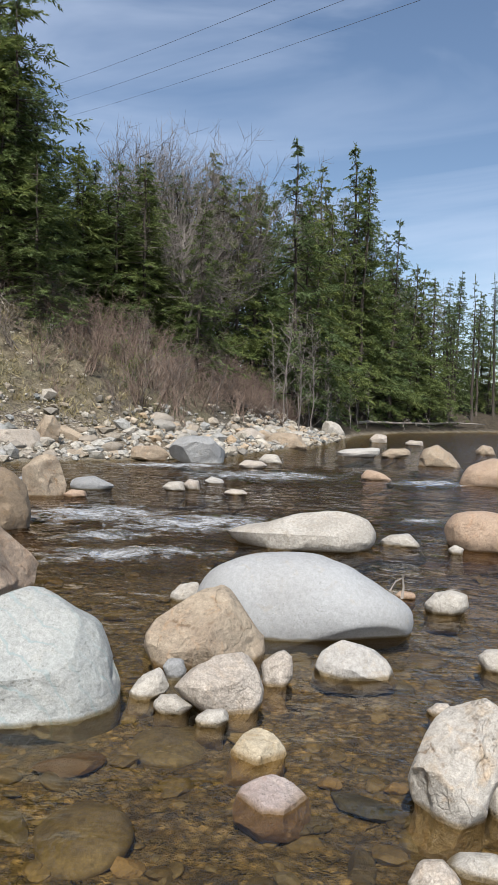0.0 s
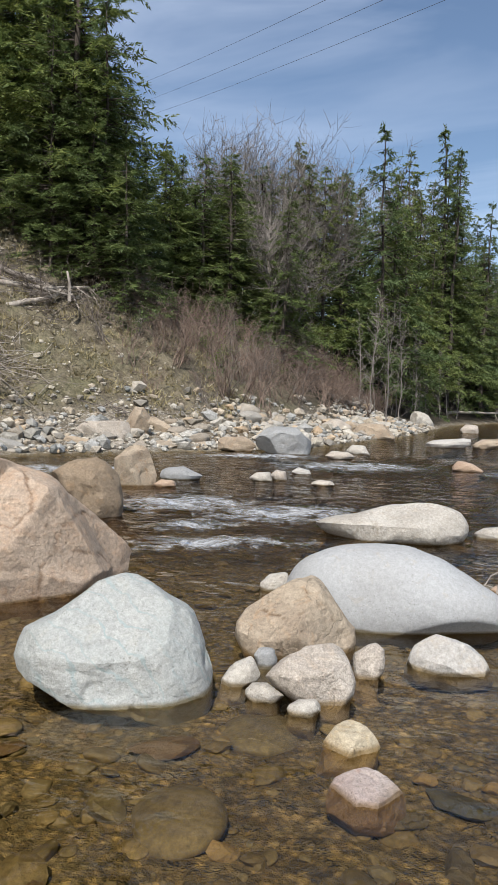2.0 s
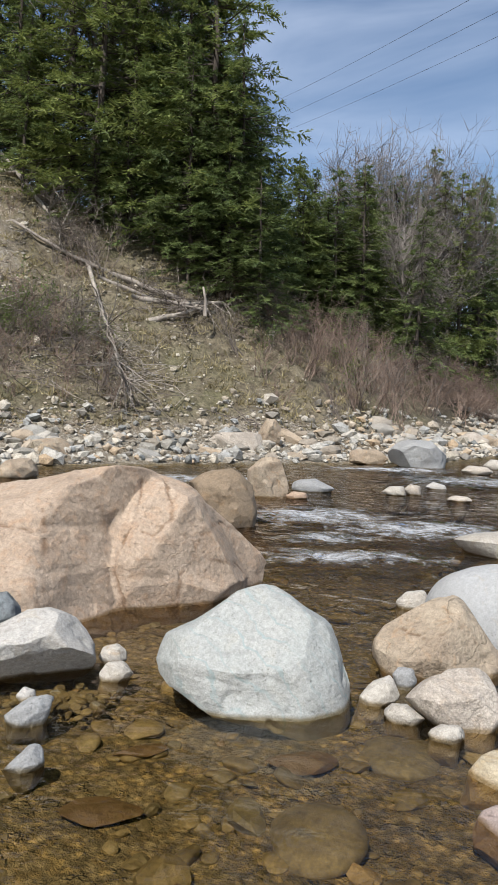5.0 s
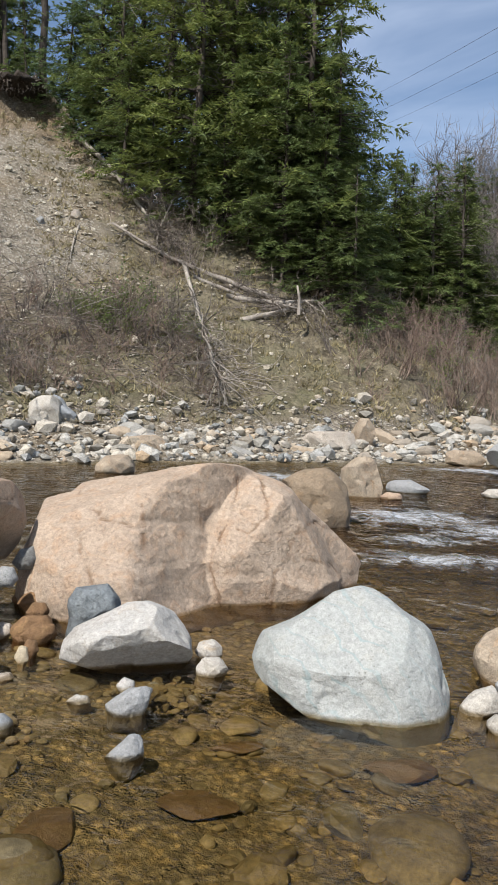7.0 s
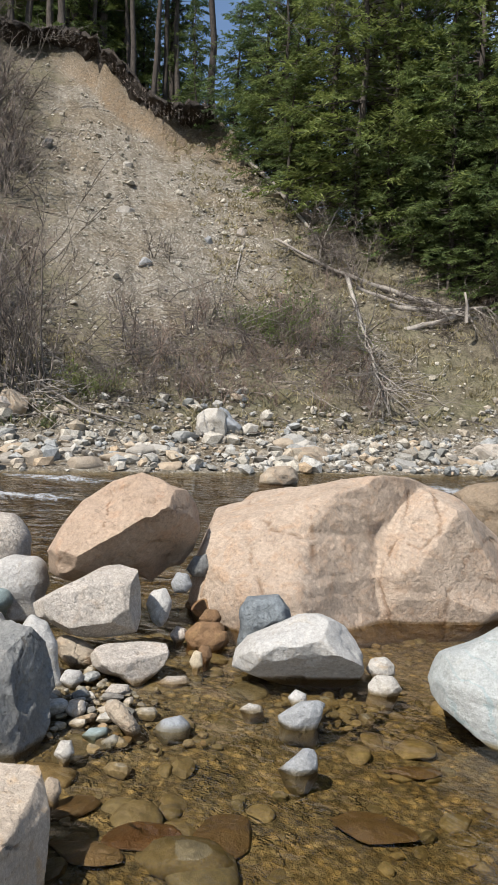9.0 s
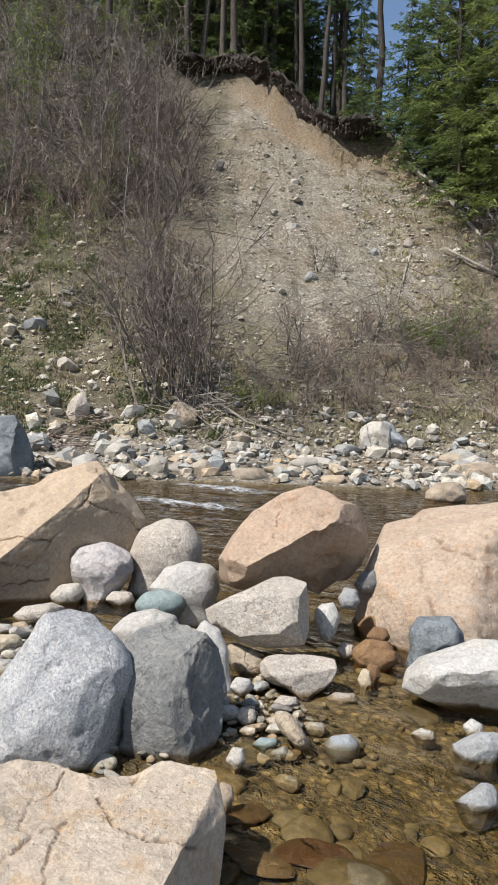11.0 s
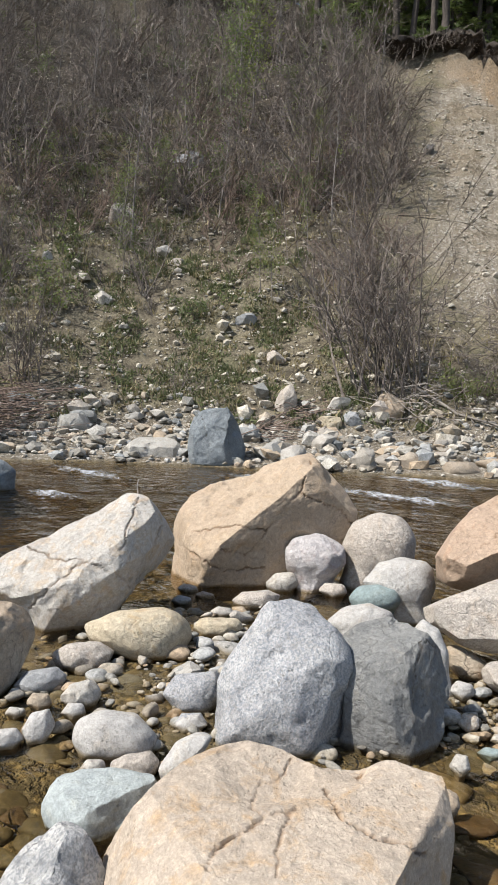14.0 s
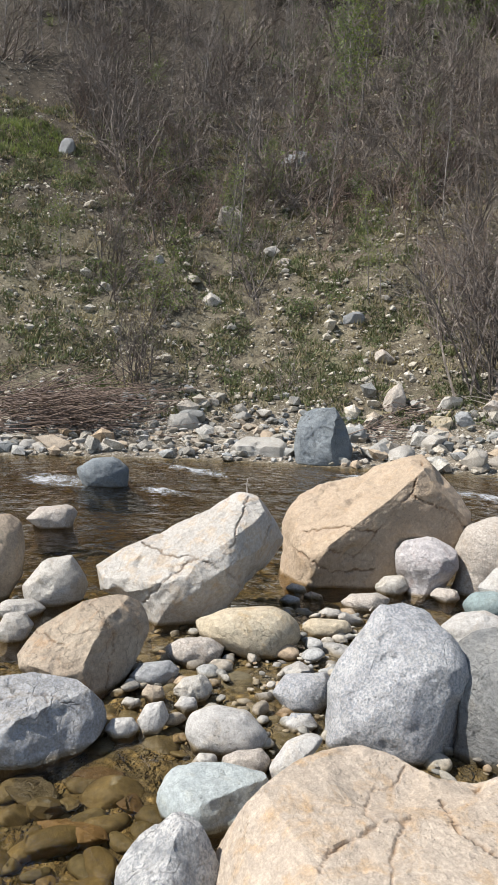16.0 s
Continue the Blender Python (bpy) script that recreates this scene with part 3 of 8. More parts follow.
RAPIDS = [(-1.2, 6.6, 1.2, 0.4), (-2.1, 9.2, 1.4, 1.1), (-0.6, 8.8, 1.5, 0.9), (-1.6, 7.6, 0.7, 0.4), (0.4, 16.0, 2.2, 1.5), (2.4, 9.6, 0.4, 0.4), (-2.0, 18.0, 2.2, 1.0), (4.0, 15.5, 1.2, 0.8),
          (-11.4, 8.5, 1.6, 0.5), (-9.6, 6.4, 1.4, 0.5), (-13.8, 2.4, 1.6, 0.4), (-12.3, -0.2, 1.2, 0.6), (-10.9, 1.3, 0.8, 0.3), (-12.2, 5.4, 1.3, 0.5), (-5.0, 13.0, 2.0, 1.2)]


def rough_water(x, y):
    out = np.zeros_like(x)
    for cx, cy, a, b in RAPIDS:
        w = radians(20)
        p, q = (x - cx) * math.cos(w) + (y - cy) * math.sin(w), (y - cy) * math.cos(w) - (x - cx) * math.sin(w)
        out = np.maximum(out, np.exp(-(p / a) ** 2 - (q / b) ** 2))
    return out


def stir(x, y):
    d = np.hypot(x, y)
    return np.clip(0.17 + 0.6 * np.clip((d - 2.6) / 5, 0, 1), 0, 1)


def surface(x, y):
    r = rough_water(x, y)
    return (0.001 + 0.042 * r + 0.004 * stir(x, y)) * (waves(x, y, 1.1, 31, 3) + 0.5 * waves(x, y, 0.37, 37, 2)) + 0.03 * r


rings = np.concatenate([np.linspace(0.5, 20, 330), 20 * (130 / 20) ** np.linspace(0.02, 1, 60)])
river = sheet("water", rings, 420, surface, WATER, lambda x, y: (rough_water(x, y), np.maximum(stir(x, y), rough_water(x, y)), np.clip(-ground(x, y), 0, 1)), "foam")
tagged(river, "clear brown tinted river water with small rapids", "river", kind="structure")


# ---- boulders and rocks ----
def ball(level):
    bm = bmesh.new()
    bmesh.ops.create_icosphere(bm, subdivisions=level, radius=1.0)
    v = np.array([q.co[:] for q in bm.verts])
    f = np.array([[q.index for q in p.verts] for p in bm.faces])
    bm.free()
    return v / np.linalg.norm(v, axis=1)[:, None], f


BALLS = {k: ball(k) for k in (1, 2, 3, 4, 5, 6, 7)}


def lumps(p, scale, seed, octaves=4):
    """Noise on points, about -1 to 1."""
    return np.array([noise.fractal(Vector((q[0] / scale + seed * 3.7, q[1] / scale - seed * 1.9, q[2] / scale + seed)), 1.0, 2.0, octaves) for q in p])


def outward(p, faces):
    a, b, c = (p[faces[:, k]] for k in range(3))
    fn = np.cross(b - a, c - a)
    out = np.zeros_like(p)
    for k in range(3):
        np.add.at(out, faces[:, k], fn)
    return out / np.maximum(np.linalg.norm(out, axis=1), 1e-9)[:, None]


def stone(name, centre, turn, tilt, radii, depth, mat, label, seed=0, detail=3, angular=0.4, power=None, cuts=(), cracks=(), profile=(), ridge=((0, 0),), hang=False, foot=0.0, group=""):
    """A stone from the radii of its broad face (in the rows below, its outline towards the camera), its half depth and
    chipped facets.
    """
    rng = np.random.RandomState(seed + 5)
    power = power or (3.6 if angular >= 0.75 else 2.4)
    n, faces = BALLS[detail + 1]
    flat = np.hypot(n[:, 0], n[:, 2])
    theta = np.mod(np.arctan2(n[:, 2], n[:, 0]), 2 * math.pi)
    count = len(radii)
    ring = np.asarray(radii, float)
    k = theta / (2 * math.pi) * count
    i = np.floor(k).astype(int)
    f = k - i
    p0, p1, p2, p3 = (ring[(i + d) % count] for d in (-1, 0, 1, 2))
    step = 2 * math.pi / count
    chord = p1 * p2 * math.sin(step) / np.maximum(p1 * np.sin(f * step) + p2 * np.sin((1 - f) * step), 1e-6)
    smooth = p1 + 0.5 * f * (p2 - p0 + f * (2 * p0 - 5 * p1 + 4 * p2 - p3 + f * (3 * (p1 - p2) + p3 - p0)))
    smooth = smooth * (1 - min(1, 1.6 * angular)) + chord * min(1, 1.6 * angular)
    face = np.clip(smooth, min(radii) * 0.9, max(radii) * 1.05)
    g = (flat ** power + np.abs(n[:, 1]) ** power) ** (-1 / power)
    p = np.stack([np.cos(theta) * flat * g * face, n[:, 1] * g * depth, np.sin(theta) * flat * g * face], -1)
    size = float(np.mean(radii))
    if foot:
        # the front runs on down to the bed instead of turning under
        wide = np.clip(np.abs(p[:, 0]) / np.abs(p[:, 0]).max(), 0, 1)
        upright = -0.93 * depth * (1 - wide ** power) ** (1 / power)
        under = (p[:, 2] < 0) & (p[:, 1] < 0.2 * depth)
        p[:, 1] += np.where(under, foot * (np.minimum(upright, p[:, 1]) - p[:, 1]), 0)
    first = p.min(0), p.max(0)
    # facets mostly on the side towards the camera, and chosen breaks
    planes = [(Vector(c[:3]).normalized(), c[3]) for c in cuts]
    for _ in range(int(6 + 20 * angular) if angular > 0.15 else 0):
        d = Vector((rng.normal(0, 0.9), -abs(rng.normal(0.8, 0.5)) * rng.choice((1, 1, -1)), rng.normal(0.15, 0.8))).normalized()
        planes.append((d, 1 - (0.30 if angular >= 0.75 and not cuts else 0.10) * (0.4 + angular) * rng.uniform(0.1, 1)))
    for d, keep in planes:
        d = np.array(d)
        reach = p @ d
        limit = reach.max() * keep
        over = np.maximum(reach - limit, 0)
        p = p - np.outer(over * 0.985, d)
    if profile:
        # the front steps out and in from side to side
        front = np.clip(0.6 - 0.9 * p[:, 1] / depth, 0, 1)
        p[:, 1] += np.interp(p[:, 0] - np.interp(p[:, 2], *zip(*ridge)), *zip(*profile)) * front * np.interp(p[:, 2], (-0.6 * size, -0.1 * size, 0.6 * size), (0.9, 1.0, 0.72))
    normal = calm = outward(p, faces)
    if angular > 0.15:
        # broken faces: chips struck off along planes of their own, each within its reach
        for count, wide, deep in ((int(5 + 12 * angular), 0.55, 0.030), (int(20 + 50 * angular), 0.22, 0.012)):
            for seat in rng.choice(len(p), min(count, len(p) // 8), replace=False):
                nn = normal[seat] + rng.normal(0, 0.16, 3)
                nn /= np.linalg.norm(nn)
                off = p - p[seat]
                window = np.clip(4 - 4 * np.linalg.norm(off, axis=1) / (wide * size * rng.uniform(0.6, 1.3)), 0, 1)
                over = np.clip(off @ nn + deep * size * rng.uniform(0.3, 1.0), 0, 0.07 * size)
                p = p - np.outer(over * window * (0.35 + 0.65 * angular), nn)
        normal = outward(p, faces)
    for axis in (0, 2):
        low, high = p[:, axis].min(), p[:, axis].max()
        p[:, axis] = first[0][axis] + (p[:, axis] - low) * (first[1][axis] - first[0][axis]) / (high - low)
    normal = outward(p, faces)
    bumpy = lumps(p / size, 0.9, seed % 17, 3) * (0.014 + 0.004 * angular)
    if detail >= 4:
        crest = 1 - np.abs(lumps(p / size, 0.45, seed % 13 + 3, 3))
        bumpy = bumpy + (0.002 + 0.004 * angular) * (crest - 0.75)
        bumpy = bumpy + lumps(p / size, 0.07, seed % 11 + 1, 3) * (0.002 + 0.005 * angular)
    p = p + normal * (bumpy * size)[:, None]
    stained = np.zeros(len(p))
    if cracks:
        # weathered joints: grooves that run over the front
        deep, wide, lines = cracks
        jitter = np.stack([lumps(p, 0.08, 3, 4), lumps(p, 0.08, 8, 4)], -1) * 0.022
        at, cut = p[:, [0, 2]] + jitter, np.zeros(len(p))
        for line in lines:
            for a, b in zip(line, line[1:]):
                a, e = np.array(a), np.array(b) - np.array(a)
                k = np.clip(((at - a) @ e) / max(e @ e, 1e-9), 0, 1)
                d = np.linalg.norm(at - a - k[:, None] * e, axis=1)
                cut = np.maximum(cut, np.clip(1.3 * (1 - d / (0.62 * wide)), 0, 1))
        cut *= (calm[:, 1] < 0.2) * (0.15 + 0.85 * np.clip(1.4 * lumps(p, 0.22, 5, 2) + 0.6, 0, 1))
        stained = np.clip(cut * 1.2, 0, 1)
        p = p - calm * (cut * deep * 0.9)[:, None]
    m = np.array((pose(0, 0, 0, 0, 0, turn) @ pose(0, 0, 0, tilt, 0, 0)).to_3x3())
    w = p @ m.T
    low, high = w[:, 2].min(), w[:, 2].max()
    seat = float(ground(centre[0], centre[1])) - 0.03 - centre[2]
    if not hang and low > seat and centre[2] > -20:
        # the foot reaches down to the bed
        water_line = -centre[2] - 0.005
        knee = min(low + 0.5 * (high - low), water_line) if water_line > low + 0.02 else low + 0.3 * (high - low)
        under = w[:, 2] < knee
        fall = (knee - w[under, 2]) / (knee - low)
        w[under, :2] *= (1.06 / np.sqrt(np.maximum(1 - 0.95 * fall ** 2, 0.05)))[:, None] ** np.clip(fall * 3, 0, 1)[:, None]
        w[under, :2] *= (1 + min(1.0, max(0.0, -2.5 * (seat + centre[2] + 0.2))) * fall)[:, None]
        w[under, 2] = knee - fall * (knee - seat)
        low = w[:, 2].min()
    ob = raw(name, w - np.array([0, 0, low]), faces, ROCKS[mat], smooth=True)
    if angular > 0.15:
        ob.data.set_sharp_from_angle(angle=radians(24 if detail < 5 else 30))
    if cracks:
        at = ob.data.color_attributes.new("crack", "FLOAT_COLOR", "POINT")
        at.data.foreach_set("color", np.repeat(stained[:, None], 4, 1).astype(np.float32).ravel())
    ob.location = (centre[0], centre[1], centre[2] + low)
    return tagged(ob, label, "boulder" if name == "boulder" else "rock", group, "thing")


# places, turns and radii fit each stone's outline from the camera
stone("boulder", (-1.14, 3.10, 0.15), 17, -19, (0.465, 0.445, 0.443, 0.388, 0.393, 0.398, 0.366, 0.349, 0.326, 0.328, 0.362, 0.458, 0.486, 0.452, 0.366, 0.33, 0.321, 0.318, 0.315, 0.339, 0.42, 0.53, 0.565, 0.516), 0.38, "green", "pale greenish white veined boulder standing in shallow water", seed=1, detail=6, angular=.4, foot=0.8, cuts=((-0.05, -0.86, 0.5, 0.74), (0.5, -0.75, 0.35, 0.94)))
stone("boulder", (0.39, 4.52, 0.11), -5, -15, (0.732, 0.568, 0.466, 0.417, 0.38, 0.372, 0.369, 0.383, 0.422, 0.493, 0.597, 0.715, 0.756, 0.72, 0.647, 0.525, 0.439, 0.38, 0.355, 0.356, 0.373, 0.423, 0.523, 0.711), 0.45, "whale", "large smooth whitish grey boulder with darker wet underside", seed=2, detail=5, angular=0, power=2.3, cuts=((0.25, -0.5, -0.85, 0.88),))
stone("boulder", (-0.25, 3.79, 0.12), 3, -17, (0.354, 0.299, 0.277, 0.28, 0.303, 0.308, 0.268, 0.239, 0.23, 0.236, 0.257, 0.304, 0.344, 0.371, 0.368, 0.374, 0.324, 0.302, 0.287, 0.29, 0.308, 0.338, 0.388, 0.37), 0.29, "tan", "rough tan boulder leaning on a smooth white one", seed=3, detail=4, angular=.6, cuts=((-0.35, -0.7, 0.6, 0.66), (0.6, -0.75, 0.1, 0.66)), cracks=(0.006, 0.007, (((0.06, 0.28), (0.12, 0.12), (0.26, -0.01)), ((-0.21, 0.08), (-0.01, 0.02), (0.12, 0.12)),)))
stone("boulder", (-0.14, 3.09, 0.07), 2, -21, (0.224, 0.21, 0.212, 0.22, 0.207, 0.175, 0.162, 0.153, 0.149, 0.157, 0.169, 0.189, 0.221, 0.18, 0.155, 0.142, 0.14, 0.148, 0.158, 0.169, 0.197, 0.206, 0.213, 0.225), 0.18, "sand", "speckled beige granite rock at the water's edge", seed=4, detail=4, angular=.5, cuts=((0, -0.65, 0.75, 0.7), (0.2, -0.9, -0.3, 0.8)))
stone("rock", (-0.50, 3.17, 0.04), 7, -21, (0.105, 0.097, 0.096, 0.101, 0.103, 0.079, 0.068, 0.063, 0.063, 0.062, 0.061, 0.065, 0.075, 0.096, 0.111, 0.114, 0.105, 0.095, 0.09, 0.08, 0.078, 0.08, 0.09, 0.096), 0.08, "pale", "small cream rock beside larger tan ones", seed=5, detail=4, angular=.5)
stone("rock", (-0.39, 3.41, 0.04), 5, -20, (0.064, 0.061, 0.061, 0.067, 0.066, 0.062, 0.061, 0.065, 0.07, 0.065, 0.064, 0.068, 0.06, 0.056, 0.055, 0.059, 0.068, 0.062, 0.062, 0.066, 0.065, 0.06, 0.059, 0.063), 0.05, "grey", "small grey stone wedged between larger rocks", seed=6, detail=4, angular=.4)
stone("rock", (-0.30, 3.63, 0.01), 4, -19, (0.061, 0.065, 0.054, 0.045, 0.041, 0.04, 0.042, 0.04, 0.041, 0.045, 0.053, 0.066, 0.054, 0.049, 0.047, 0.049, 0.048, 0.042, 0.04, 0.04, 0.044, 0.052, 0.065, 0.061), 0.05, "sand", "small beige stone wedged between rocks", seed=7, detail=4, angular=.4)
stone("rock", (0.16, 3.39, 0.06), -3, -20, (0.085, 0.086, 0.093, 0.11, 0.111, 0.116, 0.102, 0.089, 0.083, 0.084, 0.091, 0.089, 0.082, 0.082, 0.087, 0.101, 0.12, 0.111, 0.11, 0.116, 0.097, 0.088, 0.087, 0.09), 0.07, "sand", "angular beige rock at the water's edge", seed=8, detail=4, angular=.6)
stone("rock", (0.61, 3.61, 0.04), -9, -19, (0.204, 0.171, 0.145, 0.132, 0.116, 0.11, 0.112, 0.123, 0.146, 0.153, 0.167, 0.196, 0.212, 0.235, 0.202, 0.176, 0.145, 0.131, 0.127, 0.132, 0.142, 0.161, 0.203, 0.235), 0.19, "white", "cream white rock standing in clear water", seed=9, detail=4, angular=.6, cuts=((-0.3, -0.7, 0.6, 0.7), (0.5, -0.8, 0.3, 0.7)))
stone("rock", (-0.36, 3.00, 0.01), 5, -22, (0.098, 0.073, 0.062, 0.056, 0.056, 0.059, 0.057, 0.059, 0.066, 0.079, 0.081, 0.091, 0.091, 0.082, 0.08, 0.073, 0.061, 0.056, 0.055, 0.057, 0.065, 0.072, 0.074, 0.081), 0.09, "pale", "low flat pale stone, wet at the edge", seed=10, detail=4, angular=.3)
stone("rock", (-0.16, 2.86, 0.01), 2, -23, (0.078, 0.08, 0.08, 0.072, 0.057, 0.05, 0.047, 0.048, 0.052, 0.054, 0.06, 0.072, 0.08, 0.075, 0.075, 0.061, 0.052, 0.047, 0.047, 0.05, 0.057, 0.055, 0.057, 0.064), 0.07, "pale", "low pale stone in shallow water", seed=11, detail=4, angular=.4)
stone("rock", (0.05, 2.57, -0.00), -2, -26, (0.124, 0.114, 0.106, 0.103, 0.096, 0.096, 0.102, 0.099, 0.094, 0.095, 0.095, 0.101, 0.117, 0.123, 0.119, 0.124, 0.111, 0.103, 0.103, 0.1, 0.099, 0.104, 0.111, 0.113), 0.11, "ylw", "half-drowned yellowish stone with a dry pale top", seed=12, detail=4, angular=.6, cuts=((0.0, -0.5, 0.86, 0.62), (0.6, -0.75, -0.1, 0.75), (-0.55, -0.8, 0.0, 0.75)))
stone("rock", (0.10, 2.21, -0.04), -3, -29, (0.145, 0.145, 0.127, 0.118, 0.118, 0.115, 0.118, 0.122, 0.12, 0.126, 0.139, 0.144, 0.151, 0.151, 0.154, 0.139, 0.135, 0.122, 0.117, 0.12, 0.13, 0.135, 0.152, 0.155), 0.13, "redbrown", "half-drowned reddish stone with a dry pale top", seed=13, detail=4, angular=.7, cuts=((0.15, -0.6, 0.8, 0.58), (0.75, -0.6, -0.1, 0.72), (-0.65, -0.7, 0.1, 0.74)))
stone("rock", (-0.47, 5.05, 0.04), 4, -14, (0.129, 0.123, 0.117, 0.12, 0.102, 0.086, 0.079, 0.078, 0.082, 0.084, 0.087, 0.096, 0.117, 0.127, 0.122, 0.126, 0.106, 0.095, 0.091, 0.094, 0.105, 0.122, 0.116, 0.118), 0.10, "pale", "pale rock behind a large smooth boulder", seed=14, detail=4, angular=.3)
stone("boulder", (0.59, 7.60, 0.10), -4, -9, (0.831, 0.751, 0.544, 0.39, 0.299, 0.257, 0.24, 0.235, 0.242, 0.267, 0.324, 0.449, 0.822, 0.61, 0.478, 0.365, 0.306, 0.279, 0.264, 0.268, 0.292, 0.348, 0.468, 0.704), 0.54, "pale", "long low white boulder lying in the river", seed=15, detail=4, angular=.3, cuts=((0, -0.55, 0.83, 0.75),))
stone("rock", (1.74, 7.76, 0.03), -12, -10, (0.19, 0.154, 0.138, 0.133, 0.116, 0.098, 0.091, 0.09, 0.096, 0.111, 0.143, 0.174, 0.226, 0.212, 0.188, 0.136, 0.11, 0.098, 0.094, 0.097, 0.108, 0.124, 0.156, 0.23), 0.18, "pale", "low pale stone beside a long white boulder", seed=16, detail=4, angular=.3)
stone("boulder", (2.69, 7.79, 0.14), -18, -9, (0.41, 0.377, 0.341, 0.301, 0.286, 0.27, 0.265, 0.279, 0.315, 0.338, 0.394, 0.424, 0.443, 0.415, 0.382, 0.345, 0.336, 0.3, 0.28, 0.28, 0.301, 0.351, 0.375, 0.415), 0.40, "orange", "rounded orange tan boulder in the river", seed=17, detail=4, angular=.4)
stone("rock", (2.25, 7.35, 0.03), -16, -10, (0.077, 0.086, 0.07, 0.058, 0.053, 0.052, 0.055, 0.062, 0.059, 0.059, 0.063, 0.073, 0.082, 0.073, 0.07, 0.071, 0.076, 0.066, 0.062, 0.063, 0.068, 0.081, 0.079, 0.075), 0.08, "pale", "small pale stone beside a tan boulder", seed=18, detail=3, angular=.3)
stone("rock", (1.49, 4.96, 0.05), -16, -14, (0.168, 0.168, 0.172, 0.14, 0.125, 0.115, 0.103, 0.099, 0.102, 0.114, 0.116, 0.127, 0.152, 0.158, 0.143, 0.14, 0.122, 0.109, 0.104, 0.108, 0.115, 0.116, 0.125, 0.148), 0.15, "pale", "smooth pale grey stone in the river", seed=19, detail=4, angular=.2)
stone("rock", (1.26, 5.33, 0.01), -13, -14, (0.09, 0.087, 0.072, 0.054, 0.045, 0.041, 0.041, 0.043, 0.049, 0.053, 0.055, 0.062, 0.077, 0.085, 0.067, 0.058, 0.055, 0.046, 0.042, 0.041, 0.042, 0.048, 0.059, 0.086), 0.07, "orange", "small wet tan stone behind a boulder", seed=20, detail=3, angular=.3)
stone("rock", (1.47, 3.74, 0.02), -20, -18, (0.106, 0.119, 0.108, 0.105, 0.11, 0.095, 0.088, 0.088, 0.094, 0.105, 0.108, 0.12, 0.11, 0.096, 0.092, 0.093, 0.083, 0.076, 0.074, 0.078, 0.088, 0.096, 0.093, 0.096), 0.11, "pale", "pale rock at the water's edge", seed=21, detail=4, angular=.4)
stone("boulder", (0.81, 2.21, 0.13), -18, -25, (0.138, 0.167, 0.222, 0.247, 0.272, 0.279, 0.272, 0.234, 0.208, 0.187, 0.176, 0.177, 0.185, 0.208, 0.22, 0.231, 0.26, 0.256, 0.246, 0.223, 0.174, 0.146, 0.133, 0.131), 0.17, "cream", "cream coloured boulder with dark fissures in the shallows", seed=22, detail=5, angular=.7, cuts=((-0.3, -0.8, 0.5, 0.72), (-0.6, -0.6, -0.4, 0.8), (0.5, -0.8, 0.1, 0.8)), cracks=(0.004, 0.007, (((-0.15, -0.06), (-0.12, -0.08), (-0.10, -0.12)), ((-0.11, 0.08), (-0.06, -0.02)), ((0.01, 0.24), (0.05, 0.08), (0.08, -0.01)), ((-0.18, 0.02), (-0.11, 0.06)),)))
stone("rock", (1.00, 2.20, 0.05), -21, -26, (0.106, 0.106, 0.114, 0.134, 0.121, 0.116, 0.118, 0.124, 0.113, 0.111, 0.106, 0.104, 0.11, 0.106, 0.107, 0.117, 0.13, 0.119, 0.117, 0.117, 0.101, 0.095, 0.095, 0.102), 0.10, "pale", "pale rock in the shallows", seed=23, detail=4, angular=.4)
stone("rock", (0.58, 1.71, 0.01), -16, -32, (0.075, 0.081, 0.083, 0.077, 0.077, 0.083, 0.077, 0.075, 0.078, 0.076, 0.071, 0.072, 0.079, 0.079, 0.078, 0.083, 0.095, 0.082, 0.074, 0.073, 0.076, 0.086, 0.081, 0.075), 0.07, "sand", "beige rock in the shallows", seed=24, detail=4, angular=.4)
stone("rock", (0.77, 1.84, -0.02), -19, -31, (0.104, 0.115, 0.101, 0.08, 0.07, 0.063, 0.057, 0.056, 0.06, 0.068, 0.086, 0.1, 0.118, 0.104, 0.099, 0.083, 0.067, 0.06, 0.057, 0.054, 0.054, 0.059, 0.069, 0.092), 0.10, "pale", "flat pale rock in the shallows", seed=25, detail=4, angular=.4)
stone("rock", (0.94, 3.05, 0.01), -16, -22, (0.058, 0.058, 0.063, 0.061, 0.049, 0.043, 0.041, 0.041, 0.037, 0.037, 0.039, 0.045, 0.057, 0.052, 0.046, 0.044, 0.046, 0.044, 0.039, 0.038, 0.039, 0.044, 0.054, 0.062), 0.05, "sand", "small beige stone behind a boulder", seed=26, detail=3, angular=.3)
stone("boulder", (5.51, 15.70, 0.22), -19, -4, (0.768, 0.705, 0.628, 0.543, 0.445, 0.4, 0.387, 0.402, 0.409, 0.44, 0.514, 0.635, 0.707, 0.803, 0.784, 0.554, 0.452, 0.406, 0.392, 0.397, 0.427, 0.499, 0.653, 0.774), 0.58, "orange", "tan boulder with a pale top in the river", seed=27, detail=4, angular=.4)
stone("rock", (5.87, 21.72, 0.23), -15, -3, (0.433, 0.369, 0.334, 0.304, 0.297, 0.311, 0.352, 0.439, 0.459, 0.511, 0.592, 0.592, 0.635, 0.684, 0.682, 0.52, 0.442, 0.409, 0.406, 0.432, 0.474, 0.542, 0.688, 0.571), 0.60, "tan", "orange tan rock in the river", seed=28, detail=4, angular=.4)
